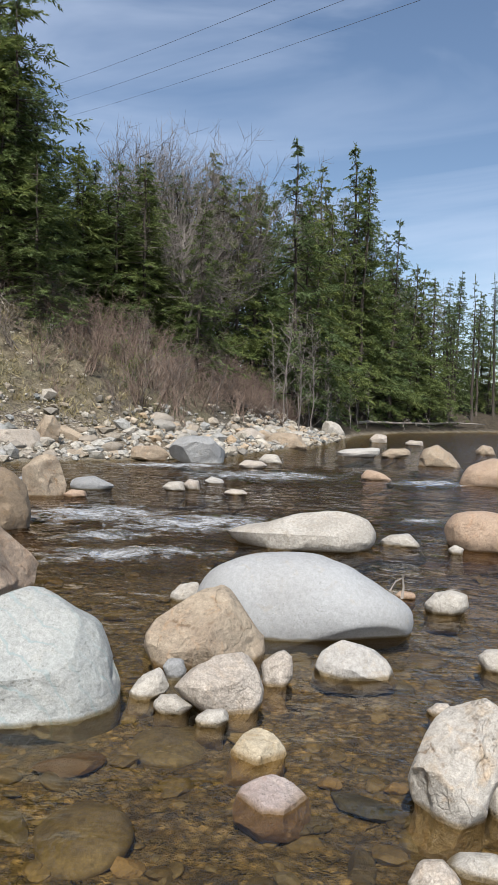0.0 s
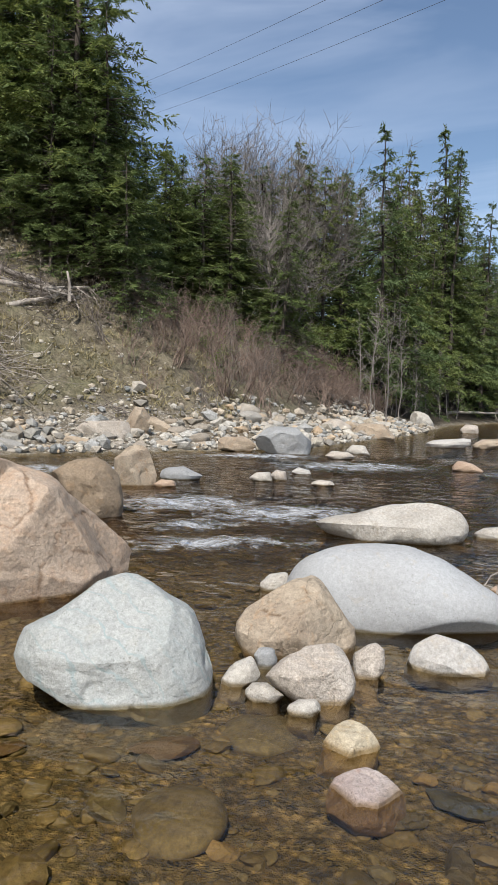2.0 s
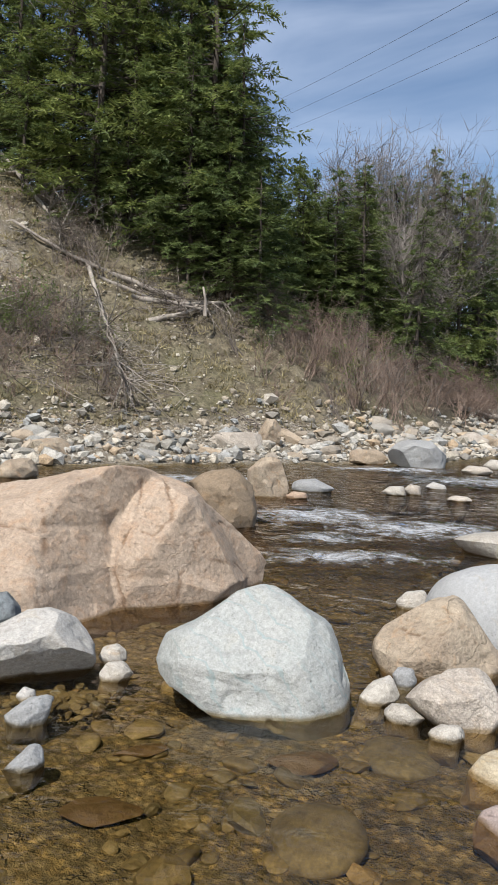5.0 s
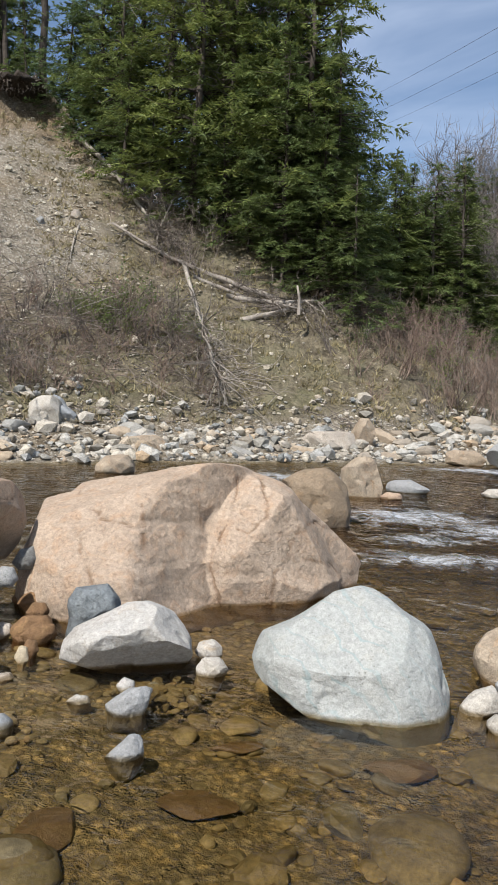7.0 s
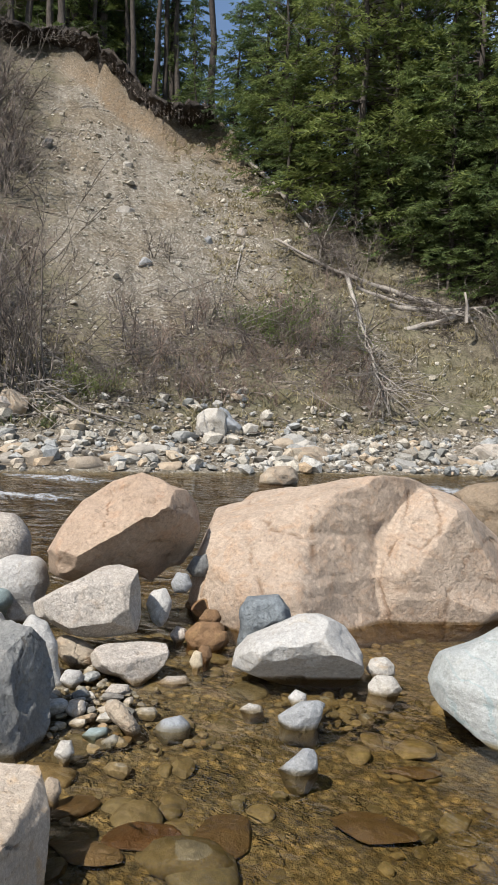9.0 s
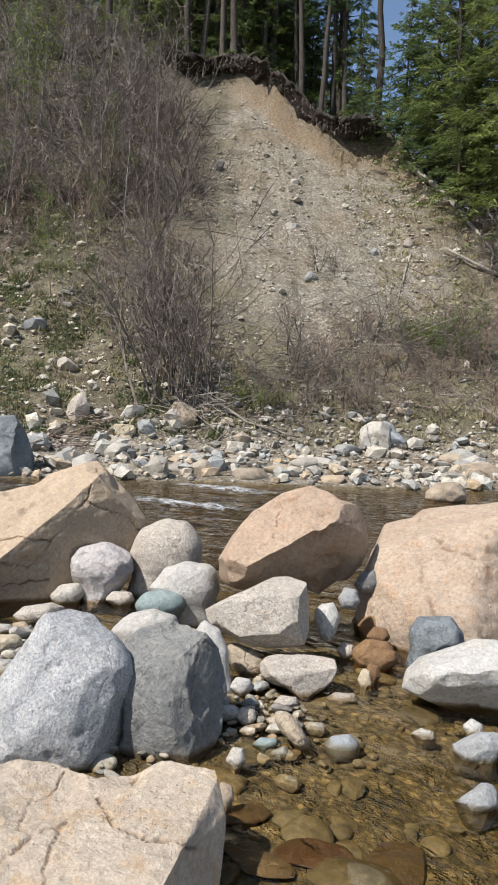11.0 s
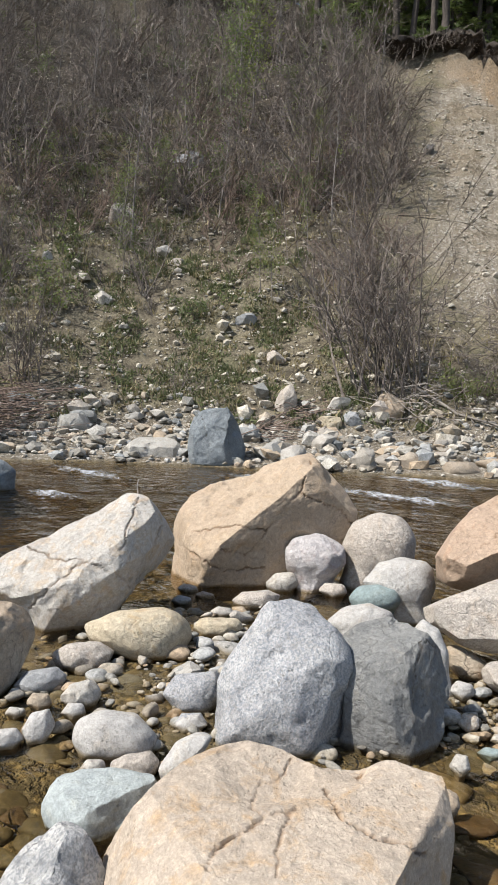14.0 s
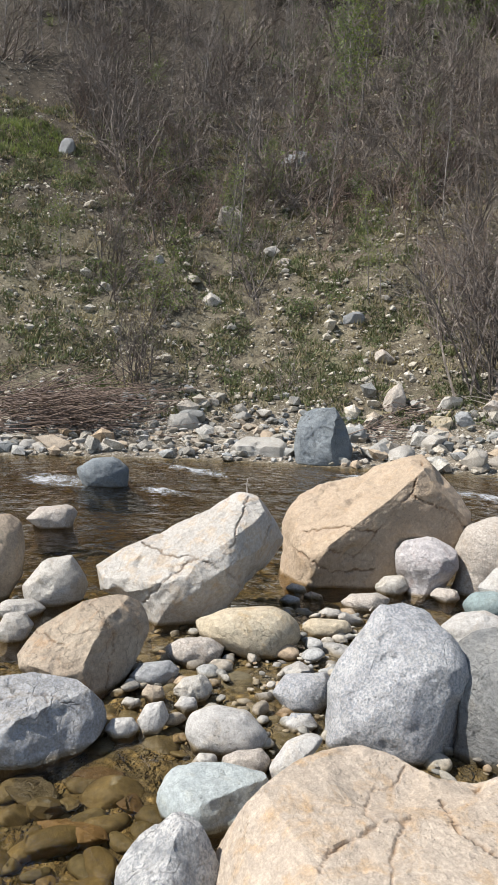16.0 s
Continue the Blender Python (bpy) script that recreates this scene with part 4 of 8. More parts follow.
stone("rock", (10.07, 30.46, 0.14), -18, -2, (0.363, 0.335, 0.332, 0.291, 0.255, 0.242, 0.246, 0.269, 0.283, 0.276, 0.289, 0.326, 0.406, 0.396, 0.357, 0.346, 0.323, 0.278, 0.259, 0.26, 0.279, 0.326, 0.426, 0.427), 0.41, "tan", "tan rock far out in the river", seed=29, detail=3, angular=.4)
stone("rock", (2.92, 16.09, 0.08), -10, -5, (0.247, 0.177, 0.146, 0.13, 0.116, 0.111, 0.114, 0.125, 0.151, 0.209, 0.28, 0.299, 0.346, 0.339, 0.255, 0.217, 0.2, 0.18, 0.165, 0.163, 0.172, 0.197, 0.25, 0.376), 0.27, "orange", "low orange tan stone in the river", seed=30, detail=3, angular=.4)
stone("rock", (3.82, 25.49, 0.10), -8, -3, (0.835, 0.855, 0.424, 0.277, 0.217, 0.189, 0.178, 0.18, 0.195, 0.231, 0.307, 0.463, 0.682, 0.567, 0.389, 0.312, 0.253, 0.218, 0.204, 0.204, 0.22, 0.257, 0.336, 0.54), 0.60, "white", "flat white stone in the river", seed=31, detail=3, angular=.3)
stone("rock", (5.21, 25.50, 0.12), -11, -3, (0.558, 0.549, 0.45, 0.307, 0.246, 0.217, 0.207, 0.212, 0.233, 0.269, 0.29, 0.341, 0.451, 0.464, 0.341, 0.284, 0.236, 0.193, 0.174, 0.168, 0.175, 0.196, 0.241, 0.343), 0.42, "tan", "flat tan stone in the river", seed=32, detail=3, angular=.3)
stone("rock", (8.61, 37.56, 0.10), -13, -2, (0.49, 0.476, 0.309, 0.226, 0.188, 0.171, 0.167, 0.175, 0.198, 0.247, 0.288, 0.332, 0.426, 0.405, 0.281, 0.227, 0.202, 0.194, 0.183, 0.185, 0.2, 0.236, 0.313, 0.519), 0.39, "sand", "low stone far out in the river", seed=33, detail=3, angular=.3)
stone("rock", (7.18, 39.89, 0.17), -10, -2, (0.453, 0.429, 0.436, 0.396, 0.333, 0.306, 0.302, 0.319, 0.352, 0.332, 0.336, 0.365, 0.431, 0.501, 0.409, 0.367, 0.354, 0.332, 0.309, 0.309, 0.331, 0.384, 0.5, 0.516), 0.48, "sand", "low stone at the far bank", seed=34, detail=3, angular=.8)
stone("rock", (-1.34, 12.50, 0.05), 6, -6, (0.197, 0.191, 0.198, 0.155, 0.123, 0.108, 0.102, 0.104, 0.114, 0.128, 0.137, 0.157, 0.202, 0.156, 0.127, 0.113, 0.109, 0.112, 0.105, 0.103, 0.109, 0.124, 0.157, 0.219), 0.15, "pale", "pale low stone in the river", seed=35, detail=3, angular=.3)
stone("rock", (-1.05, 12.78, 0.07), 4, -6, (0.153, 0.153, 0.161, 0.128, 0.113, 0.107, 0.109, 0.12, 0.112, 0.11, 0.115, 0.131, 0.164, 0.13, 0.114, 0.108, 0.109, 0.119, 0.116, 0.117, 0.128, 0.152, 0.193, 0.165), 0.15, "sand", "beige stone in the river", seed=36, detail=3, angular=.3)
stone("rock", (-0.68, 13.94, 0.04), 3, -6, (0.187, 0.17, 0.119, 0.096, 0.086, 0.083, 0.085, 0.095, 0.115, 0.119, 0.13, 0.156, 0.193, 0.147, 0.125, 0.116, 0.115, 0.104, 0.098, 0.098, 0.105, 0.123, 0.162, 0.207), 0.14, "white", "small white stone in the river", seed=37, detail=3, angular=.3)
stone("rock", (0.11, 18.26, 0.07), -0, -4, (0.379, 0.298, 0.234, 0.173, 0.145, 0.132, 0.13, 0.137, 0.156, 0.196, 0.25, 0.29, 0.375, 0.279, 0.206, 0.173, 0.158, 0.155, 0.14, 0.135, 0.139, 0.155, 0.188, 0.264), 0.29, "sand", "flat beige stone in the river", seed=38, detail=3, angular=.3)
stone("rock", (0.60, 20.29, 0.09), -2, -4, (0.312, 0.283, 0.277, 0.232, 0.193, 0.176, 0.173, 0.181, 0.206, 0.218, 0.228, 0.257, 0.32, 0.291, 0.226, 0.196, 0.184, 0.185, 0.179, 0.176, 0.185, 0.211, 0.266, 0.375), 0.26, "pale", "pale low stone in the river", seed=39, detail=3, angular=.3)
stone("rock", (-0.23, 12.15, 0.02), 1, -6, (0.214, 0.172, 0.131, 0.096, 0.08, 0.073, 0.072, 0.076, 0.086, 0.105, 0.123, 0.16, 0.199, 0.127, 0.099, 0.085, 0.08, 0.08, 0.074, 0.072, 0.074, 0.082, 0.101, 0.142), 0.16, "sand", "low beige stone in the river", seed=40, detail=3, angular=.3)
stone("boulder", (-1.44, 19.61, 0.29), 4, -3, (0.793, 0.681, 0.635, 0.601, 0.501, 0.457, 0.447, 0.459, 0.484, 0.552, 0.611, 0.674, 0.772, 0.642, 0.517, 0.449, 0.422, 0.426, 0.439, 0.454, 0.506, 0.618, 0.712, 0.727), 0.65, "grey", "bluish grey speckled boulder at the far bank", seed=41, detail=4, angular=.8)
stone("boulder", (-3.70, 28.43, 0.31), 7, -2, (0.772, 0.71, 0.649, 0.526, 0.47, 0.452, 0.466, 0.518, 0.559, 0.64, 0.737, 0.774, 0.834, 0.746, 0.719, 0.636, 0.537, 0.494, 0.488, 0.518, 0.548, 0.582, 0.669, 0.856), 0.72, "pale", "pale boulder at the far bank", seed=42, detail=4, angular=.8)
stone("rock", (-2.76, 19.82, 0.16), 8, -4, (0.549, 0.463, 0.403, 0.354, 0.285, 0.253, 0.243, 0.249, 0.276, 0.333, 0.413, 0.451, 0.538, 0.467, 0.41, 0.332, 0.271, 0.243, 0.234, 0.242, 0.27, 0.33, 0.449, 0.477), 0.38, "tan", "tan stone at the far bank", seed=43, detail=3, angular=.8)
stone("rock", (-1.66, 21.60, -0.07), 4, -4, (0.438, 0.404, 0.34, 0.252, 0.211, 0.193, 0.19, 0.201, 0.229, 0.253, 0.27, 0.312, 0.403, 0.39, 0.286, 0.239, 0.218, 0.214, 0.199, 0.197, 0.21, 0.243, 0.313, 0.485), 0.33, "orange", "flat orange stone at the far bank", seed=44, detail=3, angular=.8)
stone("boulder", (-0.20, 30.09, 0.25), 0, -2, (0.891, 0.901, 0.72, 0.636, 0.606, 0.534, 0.494, 0.491, 0.523, 0.604, 0.65, 0.688, 0.786, 0.784, 0.613, 0.532, 0.501, 0.506, 0.523, 0.519, 0.552, 0.637, 0.818, 0.931), 0.73, "sand", "beige boulder at the far bank", seed=45, detail=4, angular=.8)
stone("boulder", (1.54, 29.82, 0.24), -3, -2, (0.904, 0.754, 0.584, 0.504, 0.441, 0.398, 0.386, 0.402, 0.451, 0.557, 0.664, 0.72, 0.85, 0.686, 0.538, 0.468, 0.442, 0.434, 0.41, 0.415, 0.452, 0.535, 0.716, 0.945), 0.60, "tan", "tan boulder at the far bank", seed=46, detail=4, angular=.8)
stone("rock", (5.54, 47.33, 0.40), -7, -1, (0.554, 0.488, 0.463, 0.472, 0.517, 0.51, 0.538, 0.615, 0.778, 0.721, 0.691, 0.711, 0.787, 0.708, 0.605, 0.561, 0.559, 0.597, 0.691, 0.671, 0.688, 0.759, 0.916, 0.697), 0.70, "pale", "pale rock at the far bank", seed=47, detail=3, angular=.8)
stone("rock", (-2.76, 12.32, 0.05), 12, -6, (0.39, 0.267, 0.21, 0.184, 0.174, 0.174, 0.164, 0.166, 0.179, 0.211, 0.28, 0.357, 0.377, 0.335, 0.263, 0.229, 0.196, 0.172, 0.162, 0.165, 0.18, 0.213, 0.264, 0.304), 0.28, "grey", "flat bluish grey stone in the rapids", seed=48, detail=4, angular=.3)
stone("boulder", (-3.26, 11.08, 0.25), 15, -6, (0.318, 0.298, 0.3, 0.324, 0.327, 0.353, 0.403, 0.36, 0.347, 0.332, 0.334, 0.361, 0.333, 0.314, 0.317, 0.314, 0.323, 0.357, 0.404, 0.404, 0.433, 0.416, 0.382, 0.368), 0.29, "tan", "tan boulder beside the rapids", seed=49, detail=4, angular=.8)
stone("boulder", (-2.99, 7.95, 0.27), 19, -7, (0.428, 0.417, 0.436, 0.423, 0.44, 0.449, 0.417, 0.417, 0.425, 0.439, 0.488, 0.368, 0.282, 0.242, 0.218, 0.209, 0.215, 0.237, 0.287, 0.396, 0.479, 0.565, 0.49, 0.46), 0.36, "brown", "brown rounded boulder beside the rapids", seed=50, detail=4, angular=.7)
stone("rock", (-2.77, 11.10, 0.03), 13, -7, (0.185, 0.178, 0.135, 0.1, 0.084, 0.077, 0.076, 0.08, 0.092, 0.103, 0.112, 0.131, 0.173, 0.155, 0.123, 0.108, 0.098, 0.084, 0.078, 0.077, 0.082, 0.095, 0.122, 0.19), 0.14, "orange", "small wet orange stone in the rapids", seed=51, detail=3, angular=.3)
stone("boulder", (-2.60, 4.34, 0.26), 27, -12, (1.274, 1.021, 0.894, 0.845, 0.816, 0.749, 0.711, 0.711, 0.764, 0.883, 1.109, 1.346, 1.329, 1.386, 1.268, 0.965, 0.794, 0.713, 0.676, 0.658, 0.684, 0.76, 0.946, 1.205), 0.84, "granitepink", "huge pinkish tan boulder with cracks and a broken face", seed=52, detail=6, angular=.5, power=2.9, profile=((-2, 0.02), (-0.06, 0), (0, 0.04), (0.46, 0.58), (0.62, 0.54), (1.0, 0.60), (2, 0.8)), cuts=((-0.16, -0.72, 0.55, 0.76), (-0.3, -0.4, 0.85, 0.84), (0.75, -0.4, 0.5, 0.84)), ridge=((-0.47, -0.28), (-0.28, -0.42), (-0.04, -0.48), (0.26, -0.45), (0.51, -0.28), (0.71, -0.08)), cracks=(0.010, 0.022, (((-0.95, 0.58), (-0.92, 0.36), (-0.86, 0.15), (-0.71, -0.17), (-0.60, -0.30)), ((-0.52, 0.22), (-0.70, 0.27), (-0.81, 0.35)), ((0.22, 0.64), (0.18, 0.35), (0.04, 0.05), (0.02, -0.06)), ((0.39, 0.66), (0.43, 0.32), (0.30, 0.21), (0.22, 0.23)), ((0.50, -0.08), (0.58, 0.02), (0.65, 0.20), (0.82, 0.32), (0.98, 0.27)), ((0.50, -0.11), (0.47, -0.35)), ((0.02, -0.06), (0.09, -0.25), (0.18, -0.39)), ((-0.45, 0.36), (-0.40, -0.03), (-0.43, -0.28)), ((0.66, 0.02), (0.91, 0.01), (1.07, -0.08)),)))
stone("boulder", (-2.32, 2.87, 0.13), 33, -18, (0.352, 0.314, 0.29, 0.256, 0.234, 0.208, 0.195, 0.18, 0.179, 0.191, 0.22, 0.284, 0.334, 0.362, 0.267, 0.219, 0.192, 0.18, 0.18, 0.193, 0.218, 0.268, 0.352, 0.374), 0.29, "white", "cream white boulder resting on small stones", seed=53, detail=5, angular=.6, hang=True, cuts=((0.1, -0.45, -0.9, 0.58), (-0.15, -0.6, 0.8, 0.84)))
stone("rock", (-2.73, 3.14, 0.19), 35, -16, (0.157, 0.156, 0.146, 0.144, 0.15, 0.13, 0.122, 0.122, 0.132, 0.156, 0.152, 0.16, 0.159, 0.156, 0.164, 0.165, 0.14, 0.13, 0.12, 0.111, 0.111, 0.118, 0.137, 0.171), 0.15, "blue", "blue grey rock against a huge boulder", seed=54, detail=4, angular=.5)
stone("rock", (-1.97, 3.17, 0.03), 26, -19, (0.079, 0.081, 0.082, 0.076, 0.076, 0.074, 0.068, 0.067, 0.072, 0.075, 0.071, 0.071, 0.077, 0.068, 0.061, 0.059, 0.061, 0.069, 0.065, 0.059, 0.058, 0.061, 0.069, 0.083), 0.06, "cream", "cream stone beside a white boulder", seed=55, detail=4, angular=.5)
stone("rock", (-1.97, 2.36, 0.03), 32, -23, (0.097, 0.111, 0.13, 0.11, 0.085, 0.074, 0.069, 0.062, 0.059, 0.06, 0.066, 0.078, 0.106, 0.104, 0.095, 0.094, 0.084, 0.076, 0.075, 0.078, 0.088, 0.089, 0.085, 0.087), 0.09, "grey", "blue grey angular stone in shallow water", seed=56, detail=4, angular=.7)
stone("rock", (-1.75, 2.00, 0.01), 32, -26, (0.08, 0.08, 0.086, 0.089, 0.078, 0.067, 0.05, 0.042, 0.038, 0.038, 0.04, 0.046, 0.058, 0.082, 0.066, 0.059, 0.057, 0.059, 0.065, 0.065, 0.061, 0.062, 0.068, 0.081), 0.07, "grey", "pointed grey stone in shallow water", seed=57, detail=4, angular=.7)
stone("rock", (-2.23, 2.33, 0.00), 36, -23, (0.057, 0.056, 0.047, 0.037, 0.032, 0.03, 0.031, 0.033, 0.032, 0.033, 0.037, 0.045, 0.056, 0.041, 0.034, 0.031, 0.031, 0.032, 0.031, 0.03, 0.032, 0.037, 0.046, 0.061), 0.05, "pale", "small pale stone in shallow water", seed=58, detail=3, angular=.3)
stone("rock", (-2.11, 2.55, 0.02), 32, -22, (0.046, 0.046, 0.049, 0.042, 0.039, 0.039, 0.042, 0.044, 0.04, 0.038, 0.039, 0.044, 0.046, 0.041, 0.04, 0.041, 0.046, 0.046, 0.042, 0.041, 0.043, 0.049, 0.057, 0.049), 0.04, "white", "small white stone under a boulder", seed=59, detail=3, angular=.4)
stone("rock", (-2.40, 1.96, -0.03), 40, -24, (0.082, 0.088, 0.085, 0.08, 0.08, 0.069, 0.063, 0.062, 0.065, 0.069, 0.07, 0.078, 0.085, 0.071, 0.065, 0.064, 0.068, 0.069, 0.061, 0.059, 0.061, 0.068, 0.083, 0.082), 0.08, "bluegrey", "smooth blue grey half-drowned stone", seed=60, detail=4, angular=.1)
stone("boulder", (-3.80, 2.98, 0.60), 45, -10, (0.508, 0.533, 0.507, 0.423, 0.416, 0.398, 0.351, 0.334, 0.317, 0.322, 0.352, 0.37, 0.418, 0.509, 0.556, 0.477, 0.374, 0.326, 0.309, 0.358, 0.411, 0.439, 0.473, 0.494), 0.47, "orange", "tilted orange tan boulder with a shaded underside", seed=61, detail=5, angular=.7, hang=True, cuts=((0.45, -0.6, -0.65, 0.5), (-0.3, -0.7, 0.6, 0.66), (0.8, -0.5, 0.2, 0.85)), cracks=(0.007, 0.009, (((-0.29, -0.10), (0.07, -0.01), (0.29, 0.12), (0.50, 0.17)), ((-0.09, 0.28), (-0.11, -0.02)), ((-0.44, -0.20), (-0.15, -0.02)),)))
stone("boulder", (-3.41, 2.30, 0.31), 49, -15, (0.327, 0.333, 0.351, 0.29, 0.228, 0.169, 0.141, 0.129, 0.127, 0.134, 0.153, 0.191, 0.27, 0.262, 0.212, 0.19, 0.184, 0.186, 0.187, 0.201, 0.231, 0.284, 0.345, 0.337), 0.28, "sand", "blocky speckled beige granite boulder", seed=62, detail=5, angular=.6, power=3.2, hang=True, cuts=((0, -0.55, 0.83, 0.66), (0, -0.95, 0.1, 0.7), (0.1, -0.5, -0.85, 0.8), (0.9, -0.4, 0, 0.88)), cracks=(0.006, 0.007, (((0.98, -0.08), (1.31, -0.17), (1.50, -0.14)), ((1.45, 0.17), (1.45, -0.13)),)))
stone("rock", (-3.25, 2.76, 0.21), 43, -16, (0.068, 0.075, 0.089, 0.094, 0.106, 0.126, 0.117, 0.117, 0.113, 0.094, 0.086, 0.082, 0.071, 0.067, 0.067, 0.073, 0.086, 0.095, 0.111, 0.105, 0.093, 0.081, 0.071, 0.067), 0.07, "white", "white rock beside a blocky boulder", seed=63, detail=4, angular=.6, hang=True)
stone("rock", (-3.34, 3.06, 0.30), 40, -14, (0.066, 0.061, 0.061, 0.066, 0.067, 0.063, 0.063, 0.069, 0.072, 0.064, 0.061, 0.063, 0.07, 0.069, 0.068, 0.072, 0.074, 0.068, 0.066, 0.07, 0.072, 0.068, 0.068, 0.073), 0.06, "grey", "round grey stone between boulders", seed=64, detail=4, angular=.1, hang=True)
stone("rock", (-3.41, 3.31, 0.36), 39, -12, (0.085, 0.079, 0.078, 0.083, 0.095, 0.079, 0.071, 0.07, 0.073, 0.066, 0.064, 0.066, 0.073, 0.089, 0.083, 0.083, 0.083, 0.075, 0.072, 0.075, 0.081, 0.074, 0.073, 0.077), 0.08, "darkgrey", "dark grey stone between boulders", seed=65, detail=4, angular=.2, hang=True)
stone("boulder", (-3.01, 2.29, 0.04), 45, -20, (0.184, 0.217, 0.221, 0.173, 0.144, 0.131, 0.125, 0.127, 0.139, 0.166, 0.2, 0.219, 0.196, 0.147, 0.103, 0.086, 0.083, 0.087, 0.097, 0.12, 0.124, 0.123, 0.132, 0.153), 0.19, "sand", "flat wet edged tan rock at the water's edge", seed=66, detail=4, angular=.8, cuts=((0, -0.5, 0.87, 0.6), (0.3, -0.9, -0.2, 0.75)))
stone("rock", (-3.34, 2.21, 0.06), 48, -19, (0.107, 0.084, 0.074, 0.07, 0.071, 0.07, 0.074, 0.084, 0.105, 0.127, 0.134, 0.109, 0.096, 0.091, 0.081, 0.078, 0.08, 0.089, 0.102, 0.104, 0.113, 0.135, 0.119, 0.113), 0.10, "tan", "tan rounded rock beside the shallows", seed=67, detail=4, angular=.3)
stone("boulder", (-5.14, 2.88, 0.29), 55, -11, (0.284, 0.3, 0.305, 0.31, 0.313, 0.292, 0.292, 0.28, 0.275, 0.29, 0.285, 0.283, 0.296, 0.289, 0.302, 0.34, 0.333, 0.298, 0.288, 0.297, 0.276, 0.265, 0.273, 0.288), 0.25, "sand", "smooth rounded grey granite boulder", seed=68, detail=4, angular=.05)
stone("boulder", (-4.36, 2.50, 0.22), 53, -14, (0.247, 0.243, 0.257, 0.243, 0.21, 0.196, 0.188, 0.178, 0.18, 0.196, 0.195, 0.207, 0.239, 0.205, 0.175, 0.162, 0.162, 0.172, 0.181, 0.187, 0.209, 0.245, 0.232, 0.235), 0.21, "white", "smooth white granite boulder among others", seed=69, detail=4, angular=.2)
stone("boulder", (-5.23, 2.35, 0.20), 60, -12, (0.238, 0.241, 0.25, 0.234, 0.22, 0.222, 0.22, 0.213, 0.221, 0.244, 0.241, 0.256, 0.235, 0.23, 0.218, 0.204, 0.205, 0.221, 0.2, 0.179, 0.173, 0.179, 0.199, 0.21), 0.21, "whitepink", "pinkish white lumpy boulder among others", seed=70, detail=4, angular=.5)
stone("rock", (-4.29, 2.26, 0.15), 55, -15, (0.168, 0.165, 0.151, 0.124, 0.112, 0.109, 0.104, 0.103, 0.11, 0.127, 0.143, 0.154, 0.169, 0.156, 0.154, 0.142, 0.117, 0.106, 0.103, 0.107, 0.105, 0.109, 0.122, 0.15), 0.15, "greenslate", "blue green smooth stone between boulders", seed=71, detail=4, angular=.1)
stone("boulder", (-3.88, 1.90, 0.14), 56, -17, (0.207, 0.185, 0.179, 0.15, 0.137, 0.135, 0.127, 0.124, 0.13, 0.147, 0.164, 0.183, 0.217, 0.194, 0.187, 0.171, 0.141, 0.127, 0.124, 0.129, 0.145, 0.155, 0.166, 0.192), 0.18, "white", "white domed boulder among other stones", seed=72, detail=4, angular=.1)
stone("rock", (-3.26, 1.89, 0.18), 51, -18, (0.09, 0.089, 0.087, 0.092, 0.105, 0.132, 0.145, 0.174, 0.154, 0.134, 0.097, 0.078, 0.068, 0.065, 0.066, 0.073, 0.087, 0.119, 0.172, 0.169, 0.178, 0.135, 0.107, 0.094), 0.08, "white", "white rock behind a dark grey boulder", seed=73, detail=4, angular=.1)
stone("boulder", (-2.90, 1.38, 0.18), 54, -21, (0.256, 0.256, 0.273, 0.3, 0.314, 0.341, 0.34, 0.326, 0.318, 0.306, 0.281, 0.258, 0.252, 0.258, 0.284, 0.341, 0.371, 0.337, 0.322, 0.319, 0.314, 0.287, 0.282, 0.26), 0.20, "darkgrey", "dark grey fractured boulder with flat faces", seed=74, detail=5, angular=.85, power=3, cuts=((-0.25, -0.6, 0.75, 0.62), (0.75, -0.65, 0, 0.66), (-0.3, -0.9, -0.4, 0.78)), cracks=(0.005, 0.007, (((-0.02, 0.01), (0.09, 0.06), (0.13, 0.24), (0.23, 0.19)), ((-0.00, -0.09), (-0.01, -0.23)), ((0.09, 0.06), (0.11, -0.15)),)))
stone("boulder", (-3.10, 0.97, 0.20), 62, -21, (0.318, 0.312, 0.313, 0.324, 0.346, 0.366, 0.372, 0.365, 0.316, 0.292, 0.279, 0.281, 0.299, 0.309, 0.344, 0.421, 0.361, 0.333, 0.335, 0.357, 0.359, 0.316, 0.299, 0.301), 0.24, "granite", "grey white speckled granite boulder standing upright", seed=75, detail=5, angular=.6, cuts=((-0.1, -0.9, 0.4, 0.84), (0.75, -0.5, -0.35, 0.86), (-0.6, -0.6, 0.4, 0.88)))
